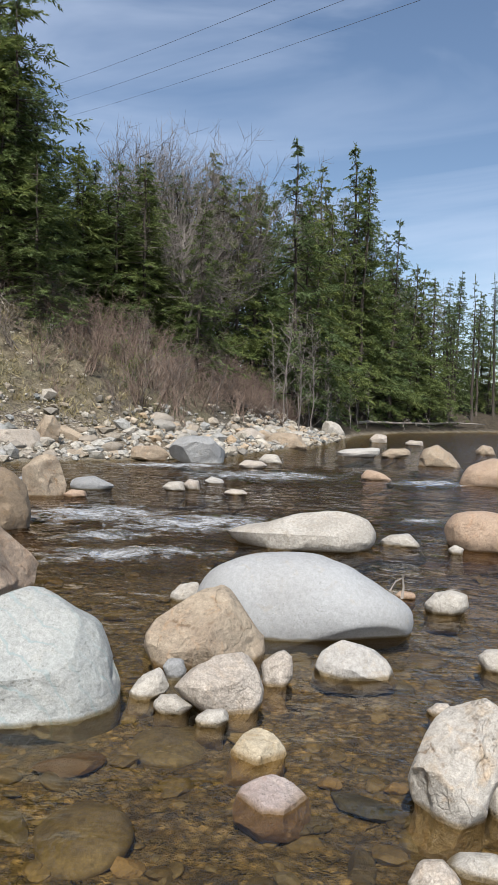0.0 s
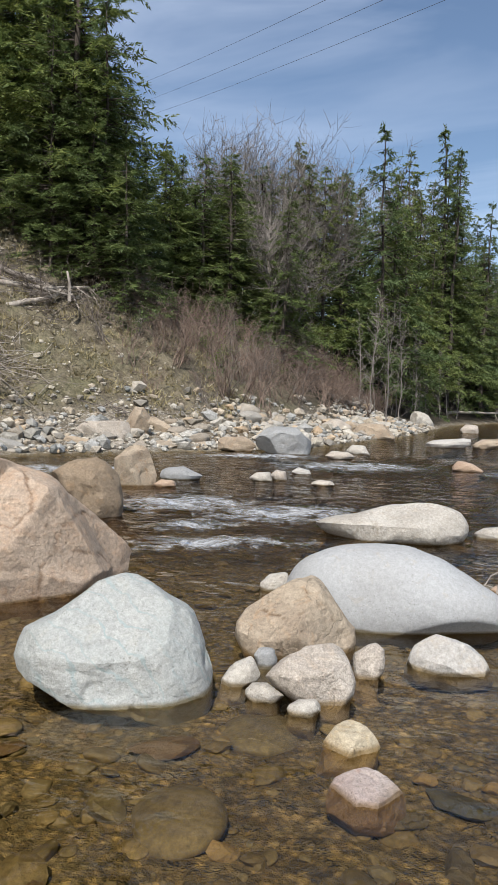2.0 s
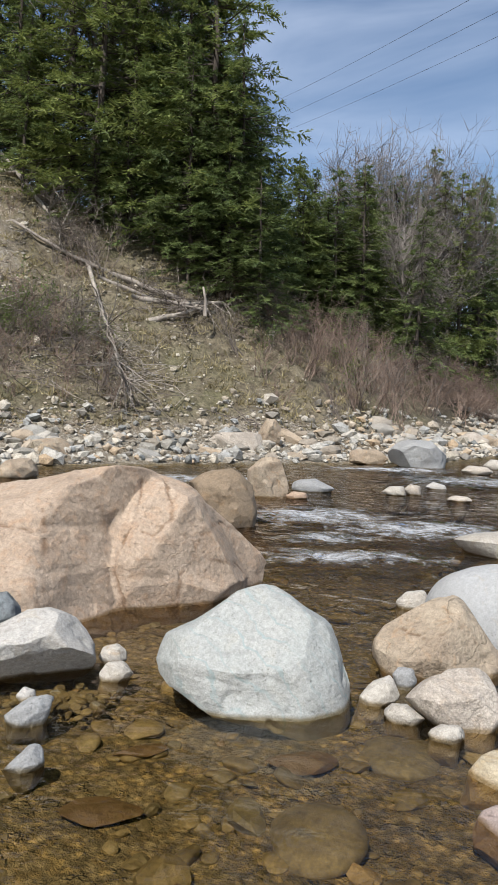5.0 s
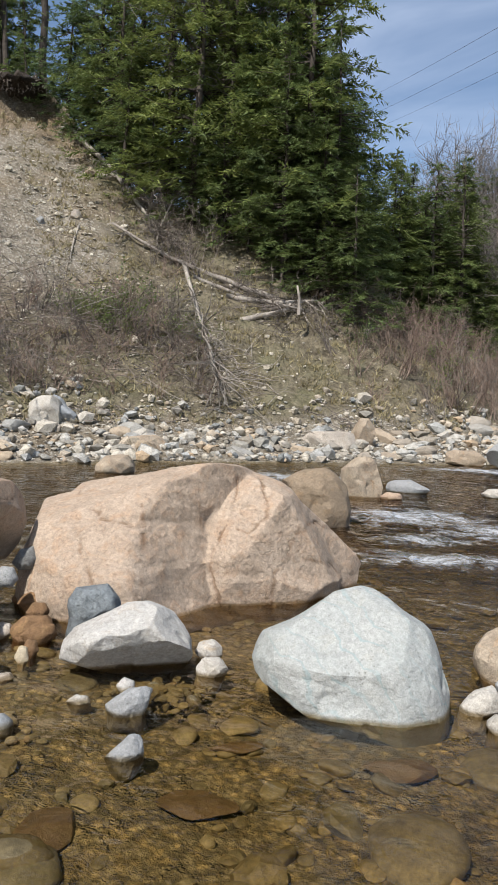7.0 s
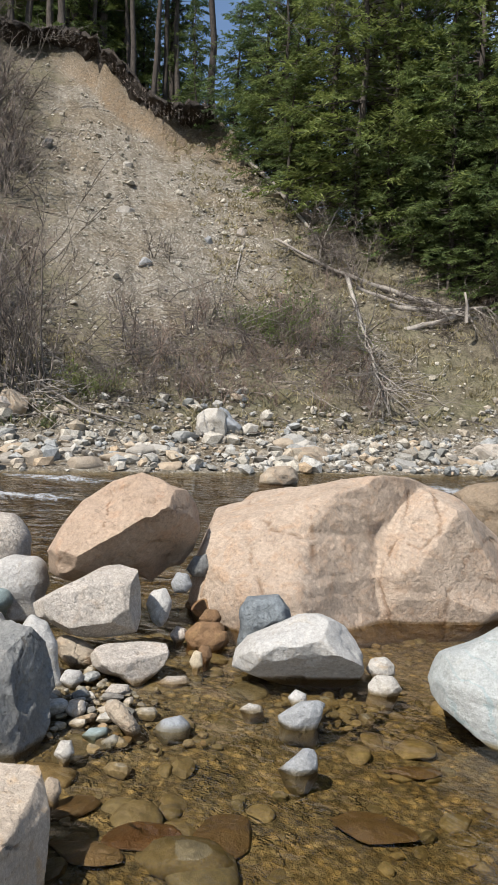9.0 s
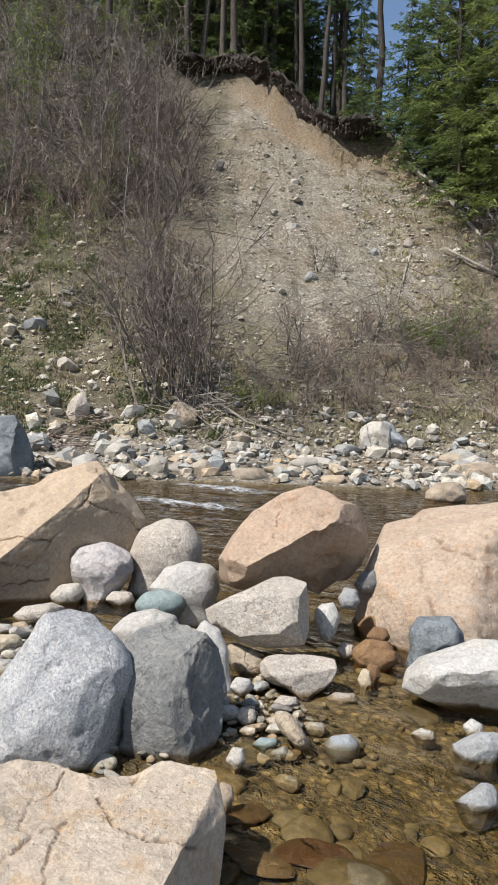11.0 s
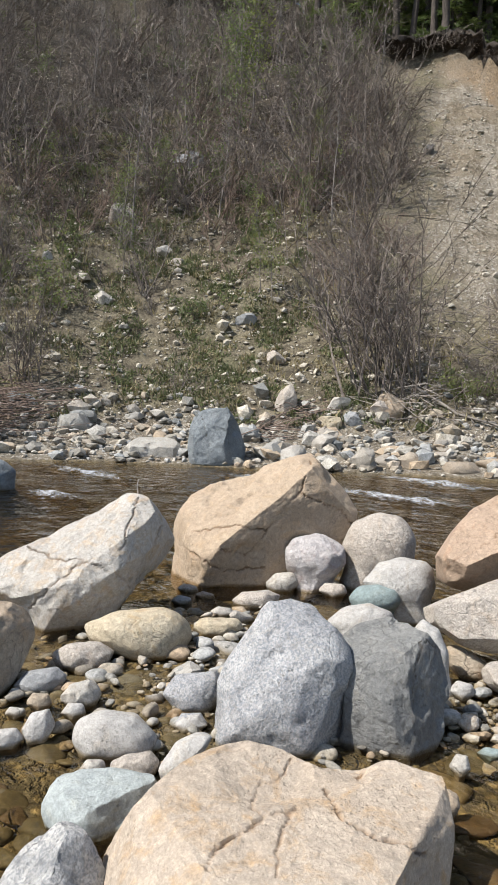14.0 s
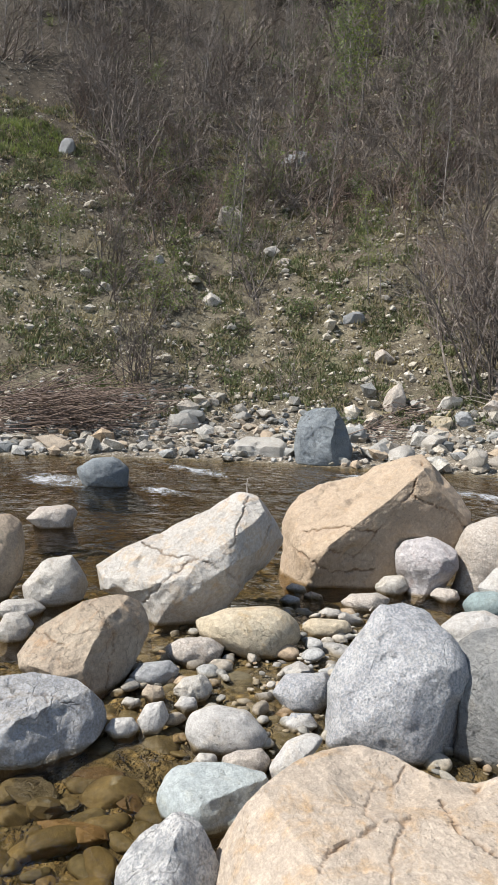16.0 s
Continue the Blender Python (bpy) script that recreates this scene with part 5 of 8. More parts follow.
stone("boulder", (-2.21, 0.48, 0.03), 61, -34, (0.513, 0.549, 0.595, 0.485, 0.392, 0.346, 0.366, 0.39, 0.413, 0.419, 0.429, 0.463, 0.529, 0.526, 0.518, 0.465, 0.386, 0.345, 0.325, 0.329, 0.357, 0.411, 0.497, 0.506), 0.39, "fgtan", "broad flat topped tan boulder with brown cracks", seed=76, detail=6, angular=.5, power=4.2, cuts=((0.02, -0.66, 0.75, 0.46), (0.84, -0.52, -0.12, 0.80), (-0.45, -0.8, 0.4, 0.76)), cracks=(0.015, 0.01, (((0.03, 0.33), (-0.01, 0.26), (-0.08, 0.22), (-0.09, 0.15), (-0.04, 0.13), (0.04, 0.16), (0.01, 0.10), (-0.00, -0.02)), ((0.14, 0.23), (0.17, 0.17), (0.22, 0.12), (0.32, 0.10), (0.41, 0.07)), ((-0.04, 0.12), (-0.13, 0.07), (-0.19, -0.02)), ((0.26, 0.33), (0.27, 0.24)),)))
stone("boulder", (-5.75, 2.15, 0.36), 64, -10, (0.742, 0.797, 0.771, 0.8, 0.778, 0.629, 0.555, 0.516, 0.515, 0.559, 0.678, 0.79, 0.742, 0.765, 0.857, 0.891, 0.757, 0.65, 0.585, 0.532, 0.49, 0.485, 0.515, 0.593), 0.61, "ochre", "big ochre tan boulder with a shaded cracked face", seed=77, detail=6, angular=.7, power=2.6, cuts=((-0.4, -0.6, 0.68, 0.62), (0.4, -0.9, -0.15, 0.62), (0.7, -0.4, 0.5, 0.85)), cracks=(0.015, 0.014, (((-0.58, -0.04), (-0.23, 0.04), (0.01, -0.00), (0.14, 0.17), (0.28, 0.34), (0.36, 0.59)), ((0.28, 0.29), (0.57, 0.21), (0.72, 0.08)), ((0.01, -0.02), (-0.13, -0.19), (-0.32, -0.16)), ((-0.65, -0.15), (-0.31, -0.32), (0.02, -0.28)),)))
stone("boulder", (-5.21, 0.51, 0.26), 78, -13, (0.517, 0.684, 0.736, 0.706, 0.6, 0.43, 0.354, 0.321, 0.313, 0.327, 0.369, 0.475, 0.64, 0.626, 0.477, 0.481, 0.563, 0.535, 0.471, 0.447, 0.436, 0.389, 0.374, 0.414), 0.54, "cream", "cream boulder with a broken grey face and orange top", seed=78, detail=6, angular=.7, profile=((-2, 0), (-0.04, -0.02), (0, 0), (0.45, 0.42), (2, 0.6)), cuts=((-0.35, -0.62, 0.7, 0.70),), ridge=((-0.19, 0.33), (-0.04, 0.25), (0.22, 0.28), (0.54, 0.38)), cracks=(0.015, 0.014, (((-0.33, 0.16), (-0.16, 0.07), (0.04, 0.05), (0.25, -0.03)), ((0.23, -0.04), (0.26, 0.18), (0.37, 0.48)), ((-0.29, -0.23), (-0.15, -0.07), (-0.00, 0.05)), ((0.31, -0.11), (0.23, -0.02)), ((0.54, 0.30), (0.43, 0.06)),)))
stone("boulder", (-4.34, 0.64, 0.05), 73, -19, (0.329, 0.326, 0.288, 0.243, 0.199, 0.174, 0.164, 0.166, 0.181, 0.199, 0.228, 0.292, 0.259, 0.192, 0.16, 0.141, 0.134, 0.137, 0.15, 0.172, 0.184, 0.215, 0.271, 0.287), 0.26, "ylw", "smooth yellowish boulder at the pool's edge", seed=79, detail=4, angular=.2)
stone("rock", (-4.18, 0.31, 0.02), 77, -20, (0.154, 0.174, 0.142, 0.127, 0.108, 0.095, 0.091, 0.093, 0.102, 0.116, 0.13, 0.16, 0.151, 0.133, 0.107, 0.096, 0.092, 0.094, 0.089, 0.088, 0.094, 0.109, 0.139, 0.147), 0.14, "sand", "beige rock at the pool's edge", seed=80, detail=4, angular=.5)
stone("boulder", (-4.07, -0.30, 0.12), 86, -20, (0.306, 0.363, 0.391, 0.387, 0.322, 0.271, 0.243, 0.22, 0.215, 0.224, 0.253, 0.275, 0.313, 0.305, 0.265, 0.244, 0.242, 0.241, 0.254, 0.289, 0.295, 0.268, 0.262, 0.275), 0.29, "tan", "tan boulder with a grey top", seed=81, detail=5, angular=.7, cuts=((-0.35, -0.7, 0.6, 0.6), (0.65, -0.7, 0, 0.62), (0, -0.5, 0.85, 0.8)), cracks=(0.006, 0.007, (((0.02, 0.24), (0.16, 0.09), (0.13, -0.20)), ((-0.23, 0.10), (-0.04, 0.01), (0.16, 0.09)),)))
stone("boulder", (-3.39, -0.54, 0.05), 90, -25, (0.311, 0.295, 0.268, 0.254, 0.227, 0.219, 0.225, 0.23, 0.253, 0.265, 0.274, 0.282, 0.291, 0.281, 0.29, 0.255, 0.233, 0.204, 0.194, 0.198, 0.194, 0.203, 0.23, 0.265), 0.25, "darkgranite", "dark speckled granite boulder in the shallows", seed=82, detail=5, angular=.6, cuts=((0, -0.6, 0.8, 0.62), (0.4, -0.9, -0.1, 0.68)), cracks=(0.006, 0.007, (((-0.13, 0.12), (0.05, 0.13), (0.21, 0.05)), ((0.05, 0.13), (0.07, -0.12)),)))
stone("boulder", (-5.47, -0.39, 0.10), 88, -15, (0.225, 0.212, 0.205, 0.212, 0.235, 0.201, 0.187, 0.187, 0.178, 0.168, 0.169, 0.183, 0.215, 0.217, 0.223, 0.246, 0.213, 0.2, 0.202, 0.191, 0.187, 0.196, 0.222, 0.218), 0.20, "pale", "pale cream boulder beside the quiet pool", seed=83, detail=4, angular=.5)
stone("boulder", (-5.68, -0.79, 0.22), 92, -13, (0.188, 0.199, 0.229, 0.266, 0.333, 0.353, 0.334, 0.3, 0.268, 0.218, 0.195, 0.187, 0.193, 0.192, 0.2, 0.224, 0.277, 0.34, 0.338, 0.282, 0.233, 0.211, 0.206, 0.19), 0.19, "tan", "tan boulder at the edge of the pool", seed=84, detail=4, angular=.4)
stone("rock", (-8.30, -0.34, 0.07), 88, -10, (0.24, 0.275, 0.257, 0.222, 0.174, 0.151, 0.143, 0.144, 0.157, 0.186, 0.194, 0.218, 0.265, 0.206, 0.179, 0.168, 0.169, 0.161, 0.152, 0.153, 0.166, 0.195, 0.229, 0.226), 0.25, "sand", "low beige rock in the pool", seed=85, detail=4, angular=.3)
stone("rock", (-5.19, -0.62, 0.02), 91, -16, (0.168, 0.136, 0.116, 0.095, 0.077, 0.07, 0.067, 0.07, 0.078, 0.096, 0.114, 0.131, 0.168, 0.145, 0.128, 0.094, 0.079, 0.072, 0.071, 0.074, 0.084, 0.106, 0.122, 0.136), 0.13, "pale", "flat cream rock beside the pool", seed=86, detail=4, angular=.3)
stone("rock", (-3.23, 0.24, 0.02), 75, -25, (0.179, 0.154, 0.138, 0.133, 0.117, 0.11, 0.11, 0.119, 0.129, 0.142, 0.165, 0.171, 0.167, 0.154, 0.15, 0.123, 0.111, 0.107, 0.111, 0.113, 0.12, 0.139, 0.179, 0.177), 0.15, "white", "smooth white oval stone", seed=87, detail=4, angular=.05)
stone("rock", (-3.50, 0.69, 0.04), 69, -22, (0.14, 0.149, 0.156, 0.154, 0.12, 0.104, 0.098, 0.099, 0.108, 0.124, 0.124, 0.132, 0.144, 0.121, 0.11, 0.108, 0.114, 0.109, 0.105, 0.109, 0.122, 0.127, 0.122, 0.126), 0.13, "granite", "grey white granite stone on gravel", seed=88, detail=4, angular=.4)
stone("boulder", (-2.74, 0.07, 0.02), 76, -30, (0.135, 0.206, 0.208, 0.166, 0.147, 0.138, 0.132, 0.136, 0.151, 0.184, 0.19, 0.204, 0.196, 0.186, 0.152, 0.136, 0.131, 0.13, 0.122, 0.124, 0.126, 0.112, 0.108, 0.111), 0.17, "greenslate2", "pale blue green flat faced boulder", seed=89, detail=4, angular=.7, cuts=((0, -0.6, 0.8, 0.58), (0.5, -0.85, -0.1, 0.7)))
stone("boulder", (-2.37, -0.16, 0.06), 80, -34, (0.156, 0.154, 0.15, 0.157, 0.151, 0.154, 0.143, 0.134, 0.126, 0.121, 0.124, 0.137, 0.151, 0.15, 0.159, 0.184, 0.158, 0.147, 0.146, 0.157, 0.155, 0.159, 0.172, 0.158), 0.13, "granite2", "grey white boulder with a dark side", seed=90, detail=4, angular=.7, cuts=((-0.5, -0.6, 0.6, 0.6), (0.65, -0.75, 0.1, 0.6)))
stone("rock", (-2.88, 0.43, 0.05), 69, -27, (0.036, 0.047, 0.074, 0.138, 0.128, 0.113, 0.097, 0.09, 0.086, 0.079, 0.077, 0.082, 0.094, 0.108, 0.109, 0.118, 0.11, 0.059, 0.042, 0.034, 0.031, 0.03, 0.029, 0.031), 0.09, "white", "white rock beside a flat topped boulder", seed=91, detail=4, angular=.3)
stone("rock", (-2.99, 0.26, 0.01), 73, -27, (0.096, 0.097, 0.088, 0.084, 0.065, 0.056, 0.053, 0.053, 0.057, 0.063, 0.072, 0.092, 0.092, 0.08, 0.076, 0.076, 0.065, 0.059, 0.059, 0.062, 0.07, 0.089, 0.086, 0.088), 0.09, "sand", "beige pink stone on the gravel", seed=92, detail=4, angular=.2)
stone("rock", (-3.26, 0.59, 0.01), 69, -25, (0.074, 0.064, 0.061, 0.062, 0.054, 0.048, 0.045, 0.046, 0.05, 0.054, 0.055, 0.06, 0.072, 0.066, 0.063, 0.061, 0.051, 0.047, 0.046, 0.048, 0.049, 0.048, 0.051, 0.059), 0.06, "white", "small white stone on the gravel", seed=93, detail=4, angular=.2)
stone("rock", (-3.05, 0.11, 0.00), 77, -27, (0.055, 0.053, 0.054, 0.05, 0.042, 0.038, 0.038, 0.04, 0.043, 0.041, 0.042, 0.046, 0.054, 0.04, 0.033, 0.03, 0.03, 0.031, 0.035, 0.035, 0.033, 0.033, 0.036, 0.043), 0.05, "pale", "small pale stone on the gravel", seed=94, detail=4, angular=.2)
stone("boulder", (-11.73, 0.49, 0.15), 85, -6, (0.404, 0.421, 0.377, 0.356, 0.335, 0.294, 0.278, 0.283, 0.301, 0.307, 0.336, 0.401, 0.362, 0.332, 0.327, 0.32, 0.281, 0.266, 0.27, 0.295, 0.317, 0.364, 0.458, 0.415), 0.36, "blue", "blue grey boulder standing in the fast water", seed=95, detail=4, angular=.5)
stone("boulder", (-15.38, 5.67, 0.52), 67, -3, (0.59, 0.553, 0.556, 0.6, 0.657, 0.778, 0.747, 0.736, 0.744, 0.741, 0.692, 0.64, 0.637, 0.679, 0.728, 0.838, 0.841, 0.794, 0.76, 0.754, 0.802, 0.784, 0.715, 0.681), 0.57, "blue", "big blue grey boulder on the far bank", seed=96, detail=5, angular=.8, cuts=((-0.3, -0.8, 0.45, 0.72), (0.7, -0.7, 0.1, 0.72)), cracks=(0.015, 0.014, (((-0.37, 0.57), (-0.16, -0.11), (-0.20, -0.56)), ((0.18, 0.72), (0.28, -0.22)),)))
stone("boulder", (-16.50, 4.51, 0.19), 73, -4, (0.704, 0.663, 0.557, 0.44, 0.386, 0.35, 0.331, 0.335, 0.364, 0.431, 0.494, 0.545, 0.658, 0.679, 0.489, 0.403, 0.364, 0.353, 0.332, 0.336, 0.364, 0.429, 0.571, 0.809), 0.61, "slab", "flat pale slab at the far waterline", seed=97, detail=4, angular=.8, cuts=((0, -0.4, 0.9, 0.6), (0, -1, 0, 0.8)))
stone("boulder", (-17.53, 8.49, 1.44), 62, 0, (0.306, 0.321, 0.322, 0.347, 0.406, 0.534, 0.45, 0.369, 0.305, 0.26, 0.24, 0.238, 0.253, 0.292, 0.349, 0.364, 0.41, 0.508, 0.545, 0.528, 0.514, 0.39, 0.332, 0.308), 0.29, "sand", "upright beige rock on the far bank", seed=98, detail=4, angular=.8)
stone("rock", (-16.61, 9.28, 0.84), 59, -2, (0.357, 0.335, 0.337, 0.364, 0.323, 0.289, 0.279, 0.289, 0.321, 0.302, 0.301, 0.321, 0.356, 0.33, 0.327, 0.348, 0.312, 0.282, 0.275, 0.286, 0.302, 0.283, 0.284, 0.305), 0.33, "ylw", "rounded yellowish rock on the far bank", seed=99, detail=4, angular=.8)
stone("rock", (-16.26, 10.77, 1.27), 55, -0, (0.43, 0.392, 0.367, 0.368, 0.397, 0.421, 0.392, 0.391, 0.419, 0.405, 0.378, 0.378, 0.406, 0.435, 0.413, 0.42, 0.46, 0.428, 0.409, 0.418, 0.46, 0.48, 0.43, 0.415), 0.43, "sand", "beige rock on the far bank", seed=100, detail=4, angular=.8)
stone("rock", (-16.99, 9.77, 1.35), 58, -0, (0.359, 0.346, 0.358, 0.399, 0.331, 0.297, 0.287, 0.297, 0.31, 0.289, 0.288, 0.308, 0.358, 0.334, 0.319, 0.326, 0.304, 0.281, 0.278, 0.296, 0.285, 0.277, 0.288, 0.323), 0.34, "pale", "pale rock on the far bank", seed=101, detail=4, angular=.8)
stone("rock", (-16.38, 9.89, 0.99), 57, -1, (0.298, 0.275, 0.272, 0.289, 0.276, 0.261, 0.264, 0.288, 0.292, 0.267, 0.261, 0.275, 0.312, 0.29, 0.284, 0.298, 0.291, 0.273, 0.275, 0.298, 0.268, 0.256, 0.262, 0.289), 0.30, "grey", "grey rock on the far bank", seed=102, detail=4, angular=.8)
stone("boulder", (-12.85, 14.66, 0.96), 40, -1, (0.268, 0.298, 0.362, 0.369, 0.381, 0.425, 0.401, 0.371, 0.369, 0.335, 0.301, 0.291, 0.302, 0.333, 0.327, 0.344, 0.39, 0.446, 0.389, 0.367, 0.371, 0.303, 0.271, 0.26), 0.29, "pale", "white angular rock on the far bank", seed=103, detail=4, angular=.8)
stone("boulder", (-12.66, 15.22, 1.05), 38, -1, (0.438, 0.371, 0.342, 0.338, 0.338, 0.334, 0.354, 0.405, 0.515, 0.495, 0.503, 0.445, 0.346, 0.3, 0.282, 0.283, 0.306, 0.36, 0.384, 0.42, 0.501, 0.496, 0.463, 0.464), 0.42, "bluegrey", "pale blue rock on the far bank", seed=104, detail=4, angular=.8)
stone("boulder", (-8.35, 11.55, 0.11), 34, -5, (0.394, 0.349, 0.288, 0.26, 0.253, 0.249, 0.224, 0.217, 0.226, 0.253, 0.295, 0.316, 0.368, 0.4, 0.355, 0.339, 0.282, 0.245, 0.23, 0.232, 0.252, 0.296, 0.334, 0.349), 0.37, "tan", "tan rock at the far waterline", seed=105, detail=4, angular=.8)
stone("boulder", (-10.19, 15.23, 0.20), 32, -4, (0.842, 0.807, 0.646, 0.514, 0.391, 0.333, 0.309, 0.308, 0.328, 0.38, 0.491, 0.615, 0.769, 0.676, 0.47, 0.38, 0.338, 0.325, 0.334, 0.361, 0.387, 0.451, 0.587, 0.823), 0.66, "tan", "flat tan slab at the far waterline", seed=106, detail=4, angular=.8)
stone("boulder", (-6.77, 19.59, 0.25), 18, -3, (1.016, 0.956, 0.877, 0.699, 0.562, 0.499, 0.477, 0.49, 0.541, 0.554, 0.605, 0.721, 0.974, 0.966, 0.883, 0.642, 0.532, 0.483, 0.471, 0.486, 0.524, 0.614, 0.808, 0.972), 0.75, "sand", "low tan boulder at the far waterline", seed=107, detail=4, angular=.8)
stone("boulder", (-5.68, 20.00, 0.66), 15, -2, (0.317, 0.349, 0.412, 0.409, 0.436, 0.503, 0.505, 0.504, 0.483, 0.406, 0.371, 0.365, 0.357, 0.34, 0.347, 0.381, 0.456, 0.529, 0.478, 0.465, 0.455, 0.365, 0.323, 0.309), 0.32, "tan", "tan rock on the far bank", seed=108, detail=4, angular=.8)
stone("boulder", (-5.28, 22.57, 0.33), 13, -3, (0.496, 0.418, 0.383, 0.378, 0.333, 0.303, 0.296, 0.31, 0.35, 0.355, 0.364, 0.401, 0.483, 0.451, 0.337, 0.285, 0.262, 0.259, 0.274, 0.315, 0.317, 0.332, 0.375, 0.468), 0.48, "pale", "pale rock on the far bank", seed=109, detail=4, angular=.8)
stone("boulder", (-10.51, 15.80, 0.15), 33, -4, (0.709, 0.583, 0.521, 0.401, 0.319, 0.281, 0.268, 0.273, 0.299, 0.358, 0.488, 0.55, 0.677, 0.531, 0.44, 0.399, 0.323, 0.285, 0.272, 0.277, 0.304, 0.365, 0.498, 0.599), 0.54, "sand", "flat beige rock at the far waterline", seed=110, detail=4, angular=.8)
stone("rock", (-8.30, 11.41, 0.12), 35, -5, (0.405, 0.349, 0.326, 0.299, 0.243, 0.217, 0.209, 0.215, 0.238, 0.234, 0.246, 0.28, 0.352, 0.369, 0.341, 0.296, 0.242, 0.216, 0.209, 0.216, 0.24, 0.289, 0.3, 0.335), 0.31, "tan", "tan rock in the river", seed=111, detail=4, angular=.4)
stone("rock", (-3.13, 3.11, 0.09), 39, -16, (0.068, 0.071, 0.068, 0.071, 0.072, 0.066, 0.065, 0.069, 0.069, 0.063, 0.062, 0.065, 0.073, 0.067, 0.066, 0.069, 0.071, 0.066, 0.065, 0.068, 0.068, 0.061, 0.059, 0.061), 0.07, "wetbrown", "wet rust brown stone between boulders", seed=113, detail=4, angular=.3)
stone("rock", (-2.97, 2.92, 0.03), 39, -18, (0.114, 0.109, 0.111, 0.092, 0.08, 0.074, 0.075, 0.08, 0.079, 0.079, 0.085, 0.1, 0.11, 0.099, 0.096, 0.095, 0.081, 0.075, 0.075, 0.08, 0.08, 0.079, 0.083, 0.096), 0.10, "wetbrown", "wet rust brown stone at the waterline", seed=114, detail=4, angular=.3)
stone("rock", (-3.54, 3.44, 0.03), 40, -15, (0.079, 0.077, 0.08, 0.085, 0.075, 0.071, 0.073, 0.079, 0.073, 0.069, 0.07, 0.076, 0.072, 0.06, 0.054, 0.053, 0.055, 0.062, 0.077, 0.066, 0.061, 0.06, 0.064, 0.074), 0.07, "wetbrown", "wet rust brown stone against the huge boulder", seed=115, detail=4, angular=.3)
stone("rock", (-2.80, 2.59, 0.03), 40, -19, (0.037, 0.037, 0.04, 0.047, 0.059, 0.058, 0.061, 0.057, 0.045, 0.039, 0.037, 0.038, 0.037, 0.034, 0.033, 0.035, 0.04, 0.051, 0.059, 0.048, 0.043, 0.041, 0.043, 0.04), 0.03, "ylw", "small wet yellowish stone", seed=116, detail=3, angular=.3)
stone("rock", (-5.26, 2.08, 0.04), 62, -14, (0.129, 0.128, 0.125, 0.13, 0.103, 0.089, 0.083, 0.083, 0.089, 0.095, 0.097, 0.106, 0.126, 0.126, 0.118, 0.119, 0.108, 0.096, 0.092, 0.095, 0.106, 0.1, 0.101, 0.109), 0.12, "pale", "pale rock beside a pinkish one", seed=117, detail=4, angular=.3)
stone("rock", (-4.99, 2.37, 0.02), 58, -14, (0.109, 0.102, 0.102, 0.088, 0.073, 0.066, 0.064, 0.067, 0.075, 0.085, 0.087, 0.096, 0.104, 0.073, 0.059, 0.053, 0.051, 0.052, 0.058, 0.068, 0.065, 0.067, 0.075, 0.091), 0.10, "sand", "grey beige stone beside a round boulder", seed=118, detail=4, angular=.3)
stone("rock", (-4.93, 1.70, 0.02), 64, -15, (0.149, 0.175, 0.14, 0.119, 0.091, 0.079, 0.074, 0.074, 0.079, 0.092, 0.121, 0.136, 0.17, 0.153, 0.136, 0.116, 0.09, 0.077, 0.072, 0.072, 0.078, 0.091, 0.115, 0.125), 0.13, "sand", "flat beige stone by the pool", seed=119, detail=4, angular=.3)
stone("rock", (-4.44, 1.21, 0.02), 67, -18, (0.15, 0.147, 0.129, 0.095, 0.078, 0.07, 0.067, 0.069, 0.077, 0.095, 0.122, 0.145, 0.157, 0.136, 0.128, 0.092, 0.074, 0.066, 0.064, 0.065, 0.072, 0.078, 0.087, 0.106), 0.12, "ylw", "flat yellowish stone in the pool", seed=120, detail=4, angular=.2)
stone("rock", (-4.77, 1.37, 0.01), 67, -16, (0.086, 0.078, 0.067, 0.051, 0.043, 0.04, 0.04, 0.043, 0.05, 0.055, 0.06, 0.072, 0.084, 0.06, 0.049, 0.044, 0.042, 0.044, 0.04, 0.039, 0.04, 0.044, 0.053, 0.073), 0.07, "pale", "small pale stone in the pool", seed=121, detail=3, angular=.2)
stone("rock", (-5.42, 1.36, 0.01), 70, -15, (0.077, 0.073, 0.056, 0.044, 0.039, 0.037, 0.037, 0.041, 0.048, 0.051, 0.057, 0.069, 0.075, 0.055, 0.046, 0.042, 0.041, 0.043, 0.04, 0.04, 0.042, 0.049, 0.063, 0.088), 0.06, "sand", "small beige stone by the pool", seed=122, detail=3, angular=.2)
stone("rock", (-5.13, 1.21, 0.01), 70, -16, (0.072, 0.071, 0.056, 0.045, 0.04, 0.038, 0.039, 0.043, 0.048, 0.048, 0.052, 0.061, 0.072, 0.056, 0.048, 0.045, 0.045, 0.044, 0.041, 0.041, 0.043, 0.051, 0.066, 0.078), 0.07, "grey", "small grey stone by the pool", seed=123, detail=3, angular=.2)
stone("rock", (-5.22, 1.42, 0.00), 69, -15, (0.073, 0.07, 0.052, 0.042, 0.038, 0.036, 0.037, 0.042, 0.043, 0.045, 0.052, 0.066, 0.068, 0.053, 0.046, 0.043, 0.044, 0.04, 0.038, 0.037, 0.04, 0.046, 0.06, 0.082), 0.06, "tan", "small tan stone by the pool", seed=124, detail=3, angular=.2)
